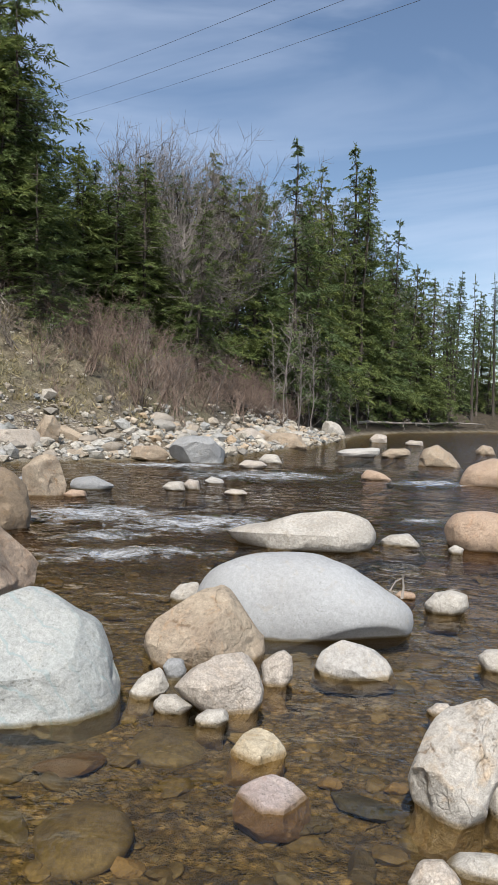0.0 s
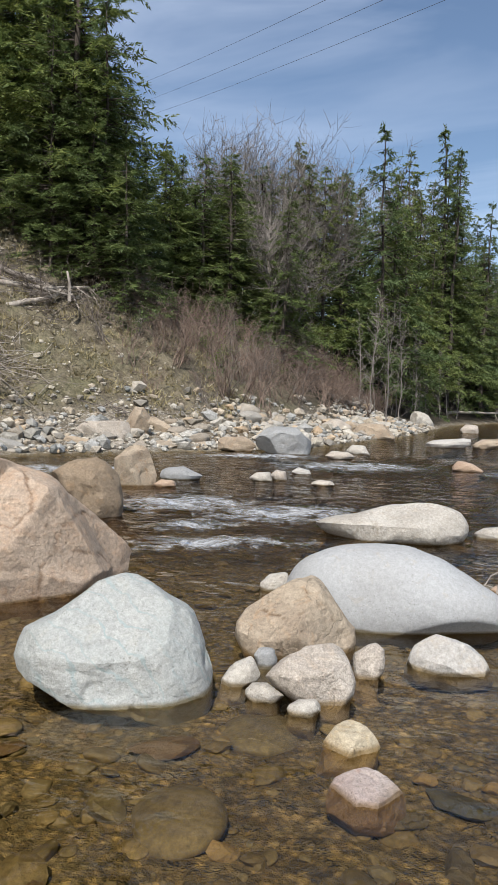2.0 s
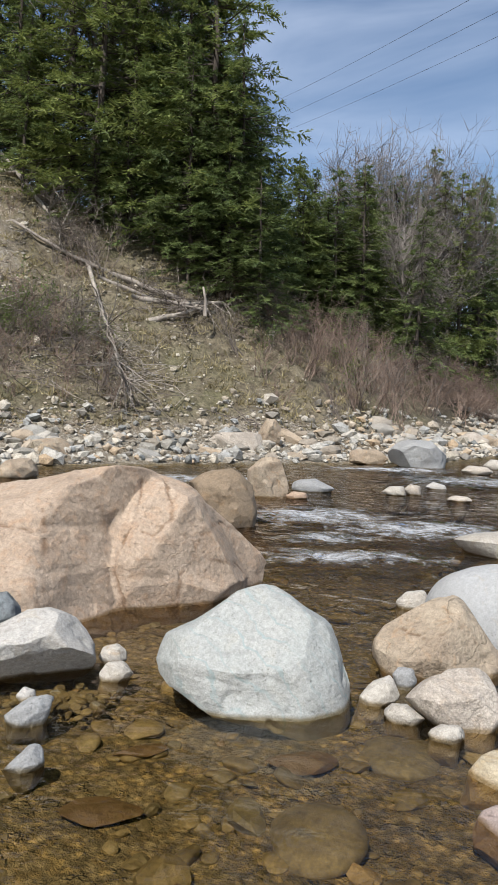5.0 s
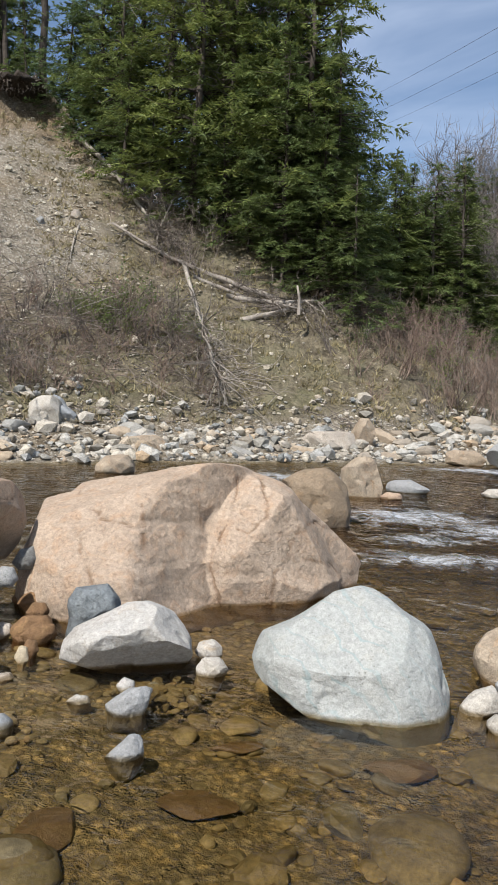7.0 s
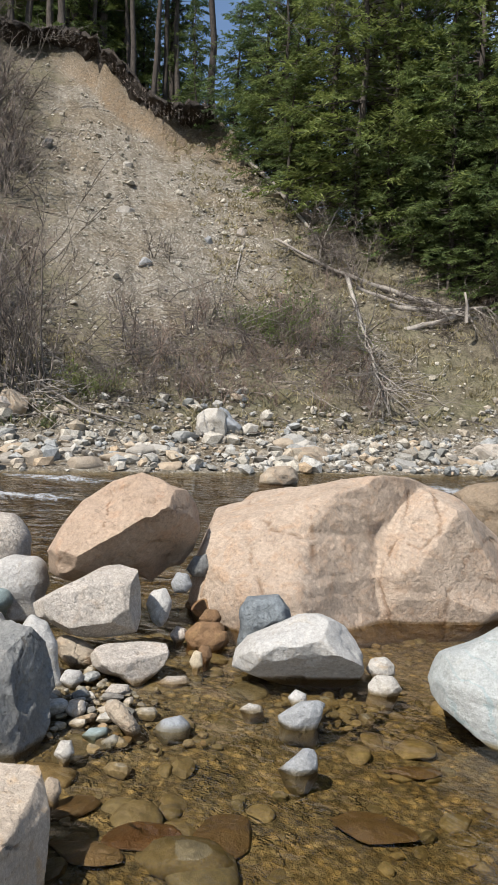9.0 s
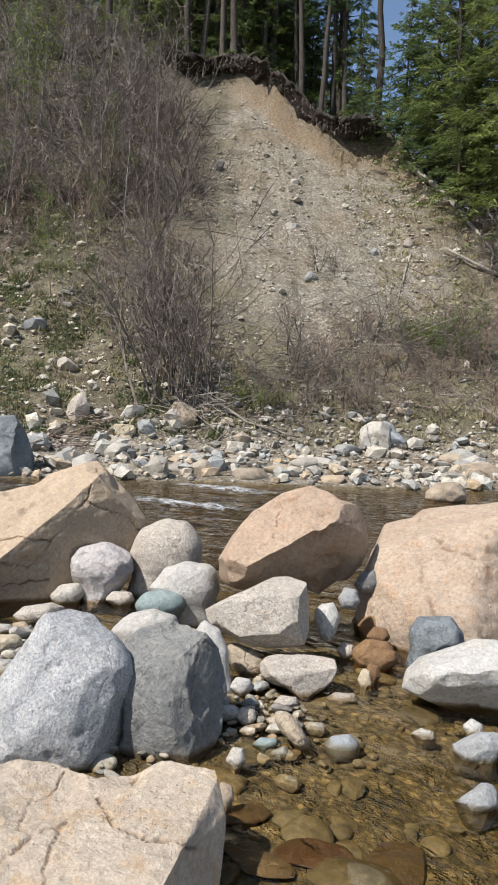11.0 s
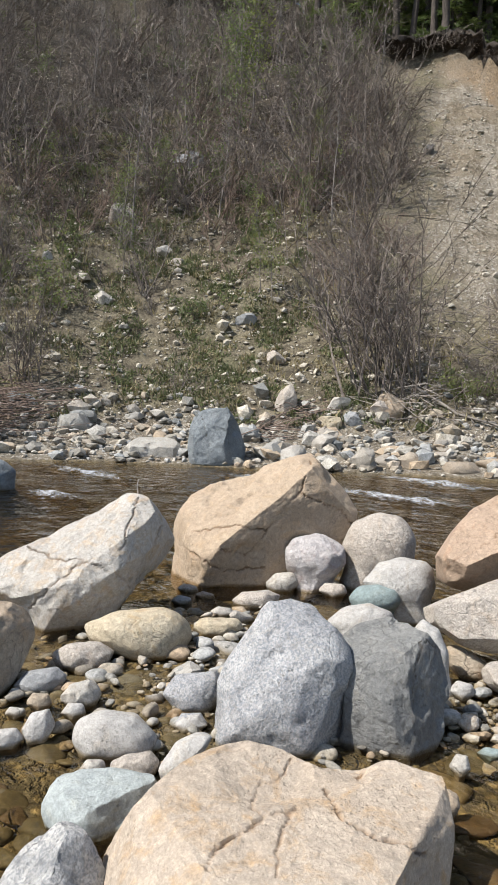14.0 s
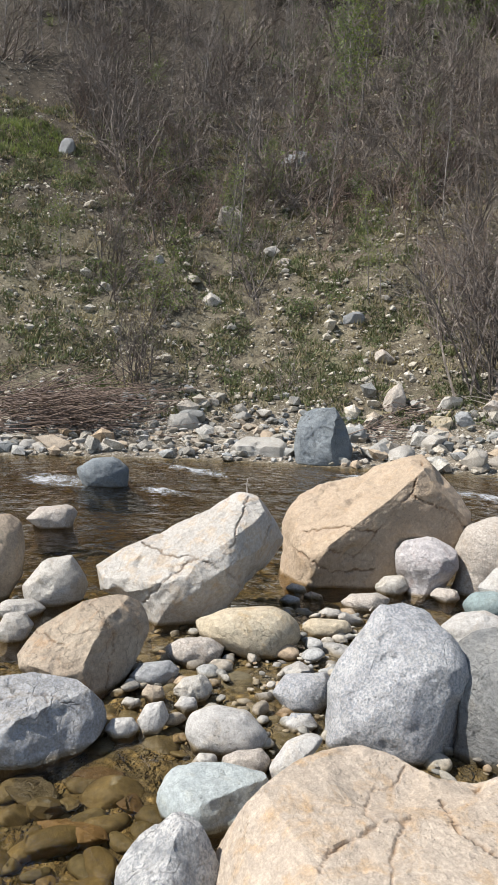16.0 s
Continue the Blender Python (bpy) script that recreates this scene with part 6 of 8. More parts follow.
stone("rock", (-3.28, 0.60, 0.01), 70, -24, (0.073, 0.063, 0.059, 0.06, 0.049, 0.044, 0.042, 0.043, 0.048, 0.059, 0.059, 0.064, 0.074, 0.067, 0.062, 0.059, 0.049, 0.045, 0.044, 0.046, 0.049, 0.049, 0.054, 0.063), 0.07, "granite", "small speckled granite stone", seed=125, detail=4, angular=.2)
stone("rock", (-2.81, 1.75, 0.02), 48, -23, (0.049, 0.048, 0.05, 0.057, 0.052, 0.048, 0.048, 0.052, 0.051, 0.046, 0.044, 0.046, 0.046, 0.038, 0.034, 0.033, 0.034, 0.038, 0.047, 0.046, 0.041, 0.039, 0.04, 0.043), 0.04, "cream", "cream pebble on the gravel bar", seed=126, detail=4, angular=.2)
stone("rock", (-2.53, 1.79, 0.05), 44, -23, (0.045, 0.039, 0.037, 0.037, 0.041, 0.045, 0.053, 0.071, 0.094, 0.094, 0.102, 0.079, 0.061, 0.052, 0.045, 0.042, 0.043, 0.046, 0.055, 0.073, 0.095, 0.107, 0.086, 0.057), 0.08, "tan", "angular tan stone on the gravel bar", seed=127, detail=4, angular=.7)
stone("rock", (-2.58, 1.67, 0.00), 46, -25, (0.051, 0.058, 0.058, 0.045, 0.037, 0.033, 0.032, 0.033, 0.037, 0.04, 0.042, 0.048, 0.059, 0.043, 0.036, 0.032, 0.031, 0.033, 0.033, 0.029, 0.028, 0.028, 0.031, 0.037), 0.05, "greenslate", "flat blue green stone at the waterline", seed=128, detail=4, angular=.3)
stone("rock", (-2.52, 1.45, 0.02), 48, -26, (0.042, 0.04, 0.042, 0.046, 0.055, 0.05, 0.049, 0.051, 0.045, 0.039, 0.037, 0.038, 0.041, 0.037, 0.033, 0.032, 0.033, 0.037, 0.046, 0.042, 0.036, 0.034, 0.034, 0.036), 0.04, "pale", "pale stone at the waterline", seed=129, detail=4, angular=.3)
stone("rock", (-2.31, 1.22, 0.03), 49, -28, (0.037, 0.036, 0.037, 0.042, 0.045, 0.045, 0.048, 0.049, 0.042, 0.038, 0.038, 0.04, 0.031, 0.027, 0.025, 0.026, 0.028, 0.033, 0.043, 0.044, 0.038, 0.035, 0.034, 0.037), 0.03, "tan", "orange tan stone at the waterline", seed=130, detail=4, angular=.4)
stone("rock", (-3.12, 1.98, 0.02), 48, -21, (0.065, 0.063, 0.065, 0.065, 0.056, 0.052, 0.052, 0.056, 0.056, 0.052, 0.052, 0.056, 0.065, 0.053, 0.045, 0.042, 0.042, 0.045, 0.052, 0.051, 0.047, 0.046, 0.049, 0.056), 0.06, "white", "white stone on the gravel bar", seed=131, detail=4, angular=.3)
stone("rock", (-2.85, 2.05, 0.01), 45, -22, (0.064, 0.061, 0.061, 0.048, 0.04, 0.037, 0.036, 0.038, 0.044, 0.047, 0.048, 0.053, 0.063, 0.051, 0.042, 0.038, 0.037, 0.039, 0.04, 0.036, 0.035, 0.036, 0.04, 0.049), 0.06, "sand", "flat tan stone on the gravel bar", seed=132, detail=3, angular=.3)
stone("rock", (-2.77, 2.37, -0.02), 41, -21, (0.091, 0.085, 0.078, 0.054, 0.044, 0.039, 0.038, 0.039, 0.043, 0.05, 0.055, 0.066, 0.09, 0.062, 0.048, 0.042, 0.039, 0.039, 0.041, 0.038, 0.038, 0.04, 0.047, 0.06), 0.07, "sand", "half-drowned flat beige stone", seed=133, detail=4, angular=.2)
stone("rock", (-3.39, -0.17, 0.01), 83, -25, (0.077, 0.067, 0.062, 0.062, 0.054, 0.048, 0.047, 0.048, 0.053, 0.062, 0.062, 0.067, 0.075, 0.065, 0.06, 0.061, 0.054, 0.049, 0.047, 0.049, 0.055, 0.055, 0.057, 0.063), 0.07, "white", "white stone on the gravel", seed=134, detail=4, angular=.3)
stone("rock", (-3.39, -0.04, 0.04), 80, -24, (0.066, 0.07, 0.07, 0.074, 0.086, 0.073, 0.068, 0.067, 0.066, 0.059, 0.058, 0.06, 0.067, 0.068, 0.069, 0.074, 0.085, 0.075, 0.072, 0.073, 0.067, 0.06, 0.058, 0.059), 0.06, "white", "angular white stone on the gravel", seed=135, detail=4, angular=.5)
stone("rock", (-3.69, 0.01, 0.02), 80, -23, (0.057, 0.054, 0.055, 0.056, 0.048, 0.045, 0.044, 0.047, 0.055, 0.053, 0.053, 0.056, 0.055, 0.043, 0.038, 0.036, 0.037, 0.04, 0.046, 0.042, 0.04, 0.042, 0.047, 0.057), 0.05, "tan", "orange tan stone on the gravel", seed=136, detail=4, angular=.3)
stone("rock", (-3.70, 0.20, 0.03), 77, -22, (0.099, 0.093, 0.088, 0.09, 0.082, 0.068, 0.062, 0.061, 0.064, 0.068, 0.069, 0.075, 0.09, 0.092, 0.082, 0.08, 0.082, 0.075, 0.073, 0.075, 0.084, 0.098, 0.092, 0.092), 0.09, "pale", "angular pale stone on the gravel", seed=137, detail=4, angular=.6)
stone("rock", (-3.95, 0.06, 0.01), 80, -21, (0.119, 0.126, 0.111, 0.105, 0.083, 0.072, 0.068, 0.069, 0.075, 0.088, 0.096, 0.107, 0.131, 0.124, 0.118, 0.102, 0.082, 0.072, 0.069, 0.071, 0.078, 0.082, 0.085, 0.096), 0.12, "grey", "flat grey stone on the gravel", seed=138, detail=4, angular=.4)
stone("rock", (-3.64, -0.10, 0.01), 82, -23, (0.046, 0.043, 0.041, 0.032, 0.028, 0.027, 0.027, 0.029, 0.035, 0.039, 0.039, 0.043, 0.045, 0.034, 0.029, 0.026, 0.026, 0.028, 0.03, 0.028, 0.028, 0.03, 0.035, 0.046), 0.04, "pale", "small pale stone on the gravel bank", seed=139, detail=3, angular=.3)
stone("rock", (-3.56, 0.14, 0.01), 78, -24, (0.055, 0.053, 0.055, 0.054, 0.046, 0.043, 0.042, 0.045, 0.049, 0.045, 0.045, 0.049, 0.056, 0.044, 0.039, 0.036, 0.037, 0.04, 0.042, 0.038, 0.037, 0.039, 0.044, 0.054), 0.05, "white", "white stone beside a pale one", seed=140, detail=4, angular=.3)
stone("rock", (-4.71, -0.64, 0.04), 91, -18, (0.098, 0.116, 0.109, 0.11, 0.12, 0.109, 0.104, 0.107, 0.11, 0.099, 0.095, 0.098, 0.108, 0.104, 0.103, 0.108, 0.119, 0.106, 0.101, 0.103, 0.101, 0.09, 0.086, 0.088), 0.10, "pale", "pale stone behind a tan boulder", seed=141, detail=4, angular=.4)
stone("boulder", (-30.25, 10.15, 11.45), 70, 17, (0.75, 0.741, 0.621, 0.567, 0.528, 0.493, 0.493, 0.531, 0.534, 0.55, 0.609, 0.692, 0.738, 0.75, 0.708, 0.716, 0.626, 0.555, 0.531, 0.531, 0.527, 0.561, 0.646, 0.739), 0.71, "grey", "flat grey boulder bedded in the hillside brush", seed=142, detail=3, angular=.8)
stone("boulder", (-27.33, 6.45, 8.14), 75, 14, (0.487, 0.515, 0.484, 0.454, 0.456, 0.439, 0.429, 0.45, 0.45, 0.428, 0.436, 0.478, 0.484, 0.516, 0.512, 0.544, 0.536, 0.463, 0.434, 0.433, 0.462, 0.534, 0.537, 0.493), 0.46, "sand", "beige grey boulder on the brushy hillside", seed=143, detail=3, angular=.8)
stone("rock", (-25.24, 7.47, 6.55), 72, 11, (0.3, 0.302, 0.26, 0.244, 0.245, 0.235, 0.236, 0.255, 0.246, 0.237, 0.244, 0.259, 0.274, 0.304, 0.302, 0.322, 0.302, 0.267, 0.255, 0.232, 0.224, 0.231, 0.258, 0.314), 0.27, "pale", "pale stone on the hillside", seed=144, detail=3, angular=.8)
stone("rock", (-24.59, 7.73, 6.09), 71, 10, (0.346, 0.349, 0.27, 0.234, 0.218, 0.193, 0.185, 0.189, 0.202, 0.218, 0.255, 0.315, 0.336, 0.318, 0.283, 0.249, 0.207, 0.188, 0.183, 0.187, 0.199, 0.229, 0.294, 0.353), 0.30, "sand", "flat beige stone on the hillside", seed=145, detail=3, angular=.8)
stone("rock", (-23.68, 5.02, 4.50), 77, 7, (0.393, 0.401, 0.348, 0.327, 0.309, 0.286, 0.285, 0.304, 0.321, 0.316, 0.332, 0.355, 0.374, 0.394, 0.381, 0.394, 0.352, 0.317, 0.307, 0.293, 0.286, 0.3, 0.34, 0.402), 0.36, "pale", "pale rock on the grassy slope", seed=146, detail=3, angular=.8)
stone("rock", (-21.15, 8.89, 3.91), 66, 6, (0.326, 0.356, 0.313, 0.291, 0.289, 0.257, 0.246, 0.253, 0.263, 0.256, 0.267, 0.288, 0.313, 0.346, 0.316, 0.309, 0.265, 0.246, 0.246, 0.234, 0.234, 0.251, 0.292, 0.322), 0.32, "grey", "grey rock on the grassy slope", seed=147, detail=3, angular=.8)
stone("rock", (-32.92, 0.69, 11.69), 88, 17, (0.356, 0.381, 0.417, 0.405, 0.421, 0.419, 0.406, 0.422, 0.372, 0.347, 0.33, 0.32, 0.333, 0.374, 0.401, 0.412, 0.456, 0.436, 0.424, 0.397, 0.399, 0.43, 0.385, 0.357), 0.38, "grey", "grey rock high on the hillside", seed=148, detail=3, angular=.8)
stone("rock", (-19.13, 8.97, 2.67), 63, 3, (0.289, 0.309, 0.287, 0.274, 0.281, 0.257, 0.247, 0.254, 0.262, 0.266, 0.29, 0.296, 0.296, 0.3, 0.293, 0.307, 0.286, 0.248, 0.232, 0.216, 0.212, 0.223, 0.253, 0.29), 0.28, "sand", "beige rock on the grassy slope", seed=149, detail=3, angular=.8)
stone("rock", (-25.47, 3.50, 5.97), 81, 10, (0.179, 0.184, 0.189, 0.192, 0.209, 0.224, 0.212, 0.201, 0.187, 0.186, 0.189, 0.174, 0.172, 0.182, 0.186, 0.197, 0.214, 0.204, 0.208, 0.189, 0.174, 0.173, 0.183, 0.187), 0.17, "pale", "small pale stone on the hillside", seed=150, detail=3, angular=.8)
stone("rock", (-24.92, 1.63, 4.85), 85, 8, (0.284, 0.279, 0.231, 0.209, 0.204, 0.191, 0.191, 0.206, 0.196, 0.197, 0.213, 0.25, 0.263, 0.286, 0.268, 0.27, 0.247, 0.216, 0.205, 0.196, 0.194, 0.206, 0.236, 0.295), 0.27, "pale", "pale stone among the shrubs", seed=151, detail=3, angular=.8)
stone("rock", (-21.03, 19.20, 8.87), 47, 15, (0.357, 0.379, 0.272, 0.224, 0.202, 0.182, 0.177, 0.184, 0.207, 0.22, 0.249, 0.31, 0.363, 0.351, 0.317, 0.289, 0.228, 0.199, 0.178, 0.168, 0.17, 0.185, 0.219, 0.292), 0.29, "pale", "pale stone on the slump", seed=152, detail=3, angular=.8)
stone("rock", (-18.36, 20.95, 7.77), 40, 13, (0.194, 0.206, 0.204, 0.199, 0.207, 0.223, 0.212, 0.217, 0.196, 0.188, 0.191, 0.184, 0.19, 0.206, 0.207, 0.223, 0.253, 0.223, 0.213, 0.195, 0.183, 0.184, 0.199, 0.196), 0.19, "grey", "grey stone on the slump", seed=153, detail=3, angular=.8)
stone("rock", (-17.71, 22.20, 8.23), 38, 13, (0.223, 0.236, 0.221, 0.222, 0.239, 0.257, 0.254, 0.269, 0.242, 0.222, 0.22, 0.208, 0.212, 0.232, 0.245, 0.265, 0.312, 0.266, 0.247, 0.224, 0.211, 0.213, 0.232, 0.225), 0.21, "sand", "beige stone on the slump", seed=154, detail=3, angular=.8)
stone("rock", (-18.78, 25.69, 10.82), 35, 16, (0.283, 0.3, 0.266, 0.249, 0.249, 0.254, 0.251, 0.267, 0.278, 0.285, 0.315, 0.308, 0.294, 0.298, 0.296, 0.316, 0.292, 0.268, 0.264, 0.24, 0.23, 0.236, 0.26, 0.286), 0.27, "sand", "beige rock below the scarp", seed=155, detail=3, angular=.8)
stone("rock", (-19.34, 25.26, 10.92), 37, 17, (0.257, 0.257, 0.237, 0.235, 0.248, 0.22, 0.211, 0.217, 0.203, 0.196, 0.202, 0.209, 0.224, 0.261, 0.252, 0.254, 0.249, 0.221, 0.212, 0.201, 0.195, 0.204, 0.23, 0.269), 0.23, "tan", "tan rock below the scarp", seed=156, detail=3, angular=.8)
stone("rock", (-18.49, 17.80, 6.40), 45, 11, (0.216, 0.237, 0.218, 0.207, 0.212, 0.222, 0.219, 0.232, 0.222, 0.225, 0.245, 0.229, 0.226, 0.238, 0.24, 0.254, 0.242, 0.229, 0.221, 0.193, 0.182, 0.184, 0.201, 0.211), 0.21, "grey", "angular grey stone on the slump", seed=157, detail=3, angular=.8)
stone("rock", (-26.21, 19.48, 12.48), 53, 19, (0.232, 0.239, 0.25, 0.235, 0.237, 0.229, 0.233, 0.212, 0.182, 0.17, 0.17, 0.178, 0.194, 0.229, 0.239, 0.25, 0.283, 0.26, 0.243, 0.237, 0.241, 0.263, 0.272, 0.242), 0.23, "darkgrey", "dark stone high on the slump", seed=158, detail=3, angular=.8)
stone("rock", (-23.38, 21.47, 11.64), 47, 18, (0.223, 0.251, 0.199, 0.175, 0.167, 0.163, 0.154, 0.155, 0.169, 0.185, 0.202, 0.235, 0.238, 0.246, 0.236, 0.238, 0.187, 0.163, 0.143, 0.132, 0.132, 0.141, 0.162, 0.209), 0.23, "pale", "small pale stone on the slump", seed=159, detail=3, angular=.8)
stone("boulder", (-16.11, 10.87, 1.32), 55, -0, (0.336, 0.364, 0.36, 0.361, 0.389, 0.414, 0.427, 0.475, 0.399, 0.358, 0.346, 0.328, 0.331, 0.36, 0.381, 0.42, 0.506, 0.471, 0.464, 0.408, 0.363, 0.349, 0.355, 0.334), 0.35, "tan", "tan boulder at the foot of a shrub", seed=160, detail=3, angular=.8)
stone("boulder", (-12.81, 14.82, 1.00), 39, -1, (0.436, 0.466, 0.451, 0.435, 0.45, 0.475, 0.454, 0.466, 0.462, 0.446, 0.462, 0.434, 0.434, 0.465, 0.488, 0.531, 0.51, 0.466, 0.448, 0.435, 0.452, 0.508, 0.471, 0.437), 0.41, "pale", "pale angular boulder on the far bank", seed=161, detail=3, angular=.8)
stone("rock", (-3.31, 3.39, 0.06), 39, -16, (0.175, 0.186, 0.156, 0.143, 0.141, 0.127, 0.119, 0.12, 0.13, 0.152, 0.153, 0.163, 0.175, 0.142, 0.126, 0.121, 0.124, 0.125, 0.111, 0.106, 0.109, 0.12, 0.145, 0.174), 0.16, "wetbrown", "wet rust brown stone sloping into the pool", seed=162, detail=4, angular=.4)
stone("rock", (-3.02, 2.93, 0.04), 40, -18, (0.13, 0.126, 0.13, 0.127, 0.105, 0.096, 0.094, 0.098, 0.107, 0.105, 0.11, 0.125, 0.125, 0.117, 0.118, 0.116, 0.1, 0.093, 0.092, 0.099, 0.091, 0.09, 0.096, 0.11), 0.11, "wetbrown", "wet yellow brown stone between boulders", seed=163, detail=4, angular=.4)
stone("rock", (-2.84, 2.71, 0.03), 40, -19, (0.043, 0.042, 0.043, 0.048, 0.054, 0.052, 0.053, 0.059, 0.053, 0.046, 0.043, 0.043, 0.044, 0.037, 0.035, 0.035, 0.037, 0.043, 0.055, 0.048, 0.042, 0.04, 0.041, 0.045), 0.04, "wetbrown", "small wet yellow brown stone", seed=164, detail=3, angular=.4)
stone("rock", (-3.19, 2.87, 0.03), 42, -18, (0.055, 0.057, 0.063, 0.061, 0.055, 0.054, 0.057, 0.055, 0.048, 0.046, 0.046, 0.05, 0.052, 0.045, 0.043, 0.044, 0.048, 0.057, 0.052, 0.047, 0.046, 0.047, 0.053, 0.058), 0.05, "sand", "small beige stone between boulders", seed=165, detail=3, angular=.4)
stone("rock", (-1.84, 2.97, 0.02), 26, -20, (0.087, 0.076, 0.072, 0.072, 0.072, 0.065, 0.062, 0.065, 0.072, 0.075, 0.075, 0.08, 0.09, 0.086, 0.089, 0.094, 0.075, 0.067, 0.064, 0.066, 0.062, 0.062, 0.066, 0.077), 0.07, "pale", "pale stone at the waterline beside a white boulder", seed=166, detail=4, angular=.5)
stone("rock", (-3.36, 2.22, 0.04), 49, -19, (0.095, 0.079, 0.072, 0.067, 0.063, 0.063, 0.067, 0.078, 0.102, 0.116, 0.123, 0.113, 0.096, 0.084, 0.076, 0.074, 0.077, 0.087, 0.089, 0.093, 0.106, 0.122, 0.117, 0.12), 0.10, "orange", "rounded tan stone beside a flat rock", seed=167, detail=4, angular=.3)


# ---- loose stones ----
def pebbles(name, places, sizes, mat, level, label, seed, squash=(0.35, 0.65), chips=10, bite=(0.52, 0.9)):
    """Many small stones in one mesh."""
    rng = np.random.RandomState(seed)
    n, f = BALLS[level]
    shapes = []
    for k in range(12):
        g = np.ones(len(n))
        for _ in range(chips):
            d = rng.normal(size=3)
            d /= np.linalg.norm(d)
            g = np.minimum(g, rng.uniform(*bite) / np.maximum(n @ d, 1e-3))
        shapes.append(n * np.minimum(g, 1)[:, None] * (1, rng.uniform(0.6, 0.95), rng.uniform(*squash)))
    count = len(places)
    pick, spin, lean = rng.randint(0, 12, count), rng.uniform(0, 6.3, count), rng.normal(0, 0.2, count)
    verts = np.empty((count, len(n), 3))
    for k in range(count):
        c, s = math.cos(spin[k]), math.sin(spin[k])
        q = shapes[pick[k]] * sizes[k]
        cl, sl = math.cos(lean[k]), math.sin(lean[k])
        q = np.stack([q[:, 0], q[:, 1] * cl - q[:, 2] * sl, q[:, 1] * sl + q[:, 2] * cl], -1)
        verts[k] = np.stack([q[:, 0] * c - q[:, 1] * s, q[:, 0] * s + q[:, 1] * c, q[:, 2]], -1) + places[k]
    faces = (f[None] + (np.arange(count) * len(n))[:, None, None]).reshape(-1, 3)
    ob = raw(name, verts.reshape(-1, 3), faces, mat, smooth=level > 2)
    return tagged(ob, label, "stones", kind="stuff")


def scatter(rng, count, box, keep):
    """Random places (x, y) in a box where keep(x, y) holds."""
    x, y = rng.uniform(box[0], box[1], count * 6), rng.uniform(box[2], box[3], count * 6)
    ok = keep(x, y)
    return x[ok][:count], y[ok][:count]


rng = np.random.RandomState(3)
# drowned stones near the camera's side
x, y = scatter(rng, 4600, (-8, 6, -2, 12), lambda x, y: (np.hypot(x, y) > 0.9) & (near_land(x, y) < 0.6))
r = np.clip(rng.lognormal(-3.6, 0.6, len(x)), 0.015, 0.12)
z = np.minimum(ground(x, y) + r * 0.12, -0.35 * r - 0.015)
pebbles("river_bed_stones", np.stack([x, y, np.minimum(z, ground(x, y) + 0.2 * r)], -1), r, BEDSTONE, 2, "brown algae covered stones on the river bed", 1, (0.3, 0.5))
x, y = scatter(rng, 430, (-4.6, 1.6, -1.6, 4.2), lambda x, y: (np.hypot(x, y) > 0.9) & (near_land(x, y) < 0.6))
r = np.clip(rng.lognormal(-2.75, 0.55, len(x)), 0.025, 0.20)
z = np.minimum(ground(x, y) + 0.05 * r, -0.27 * r - 0.012)
pebbles("drowned_cobbles", np.stack([x, y, z], -1), r, BEDSTONE, 3, "flat dark brown cobbles under clear water", 8, (0.24, 0.42), 4, (0.6, 0.92))
x, y = scatter(rng, 230, (-4.2, -2.0, -1.5, 0.6), lambda x, y: near_land(x, y) < 0.4)
r = np.clip(rng.lognormal(-2.75, 0.4, len(x)), 0.03, 0.13)
pebbles("pool_cobbles", np.stack([x, y, np.minimum(ground(x, y) + 0.1 * r, -0.4 * r - 0.006)], -1), r, BEDSTONE, 3, "brown rounded cobbles on the bed of the quiet pool", 17, (0.3, 0.5), 5, (0.55, 0.9))
# gravel of the bar between the boulders
bar = lambda x, y: (((x + 3.9) / 1.25) ** 2 + ((y - 1.0) / 1.15) ** 2 < 1) & (ground(x, y) > -0.075)
x, y = scatter(rng, 620, (-6, -1.2, -1.2, 3.4), bar)
r = np.clip(rng.lognormal(-3.55, 0.55, len(x)), 0.012, 0.085)
pebbles("bar_gravel", np.stack([x, y, ground(x, y) + 0.35 * r + rng.uniform(0, 0.03, len(x))], -1), r, LOOSE, 3, "mixed pale and grey pebbles between boulders", 2)
# shingle under a propped boulder and beside the bar's boulders
for cx, cy, wide, count, mat, label in ((-1.96, 2.72, 0.11, 90, BEDSTONE, "dark wet shingle under a propped boulder"), (-2.75, 1.81, 0.20, 120, LOOSE, "mixed small pebbles at the pool's edge"), (-3.16, 2.06, 0.18, 60, LOOSE, "mixed pebbles between two boulders")):
    x, y = cx + rng.normal(0, wide, count), cy + rng.normal(0, wide * 0.8, count)
    r = np.clip(rng.lognormal(-3.6, 0.4, count), 0.012, 0.06)
    pebbles("shingle", np.stack([x, y, np.maximum(ground(x, y), -0.055) + 0.3 * r + rng.uniform(0, 0.02, count)], -1), r, mat, 2, label, 9, (0.4, 0.7), 7, (0.45, 0.85))
# cobbles along the far bank
far = lambda x, y: (lambda s, u: (s > -0.5) & (s < 3.6 + 0.8 * waves(x, y, 4, 3)) & (u > 18) & (u < 85))(*bank_coords(x, y))
x, y = scatter(rng, 6500, (-24, 6, -12, 45), far)
r = np.clip(rng.lognormal(-2.2, 0.55, len(x)), 0.04, 0.4)
pebbles("bank_cobbles", np.stack([x, y, ground(x, y) + 0.25 * r], -1), r, LOOSE, 1, "pale cobbles and broken stones along the far bank", 4, (0.4, 0.8), 6, (0.36, 0.8))
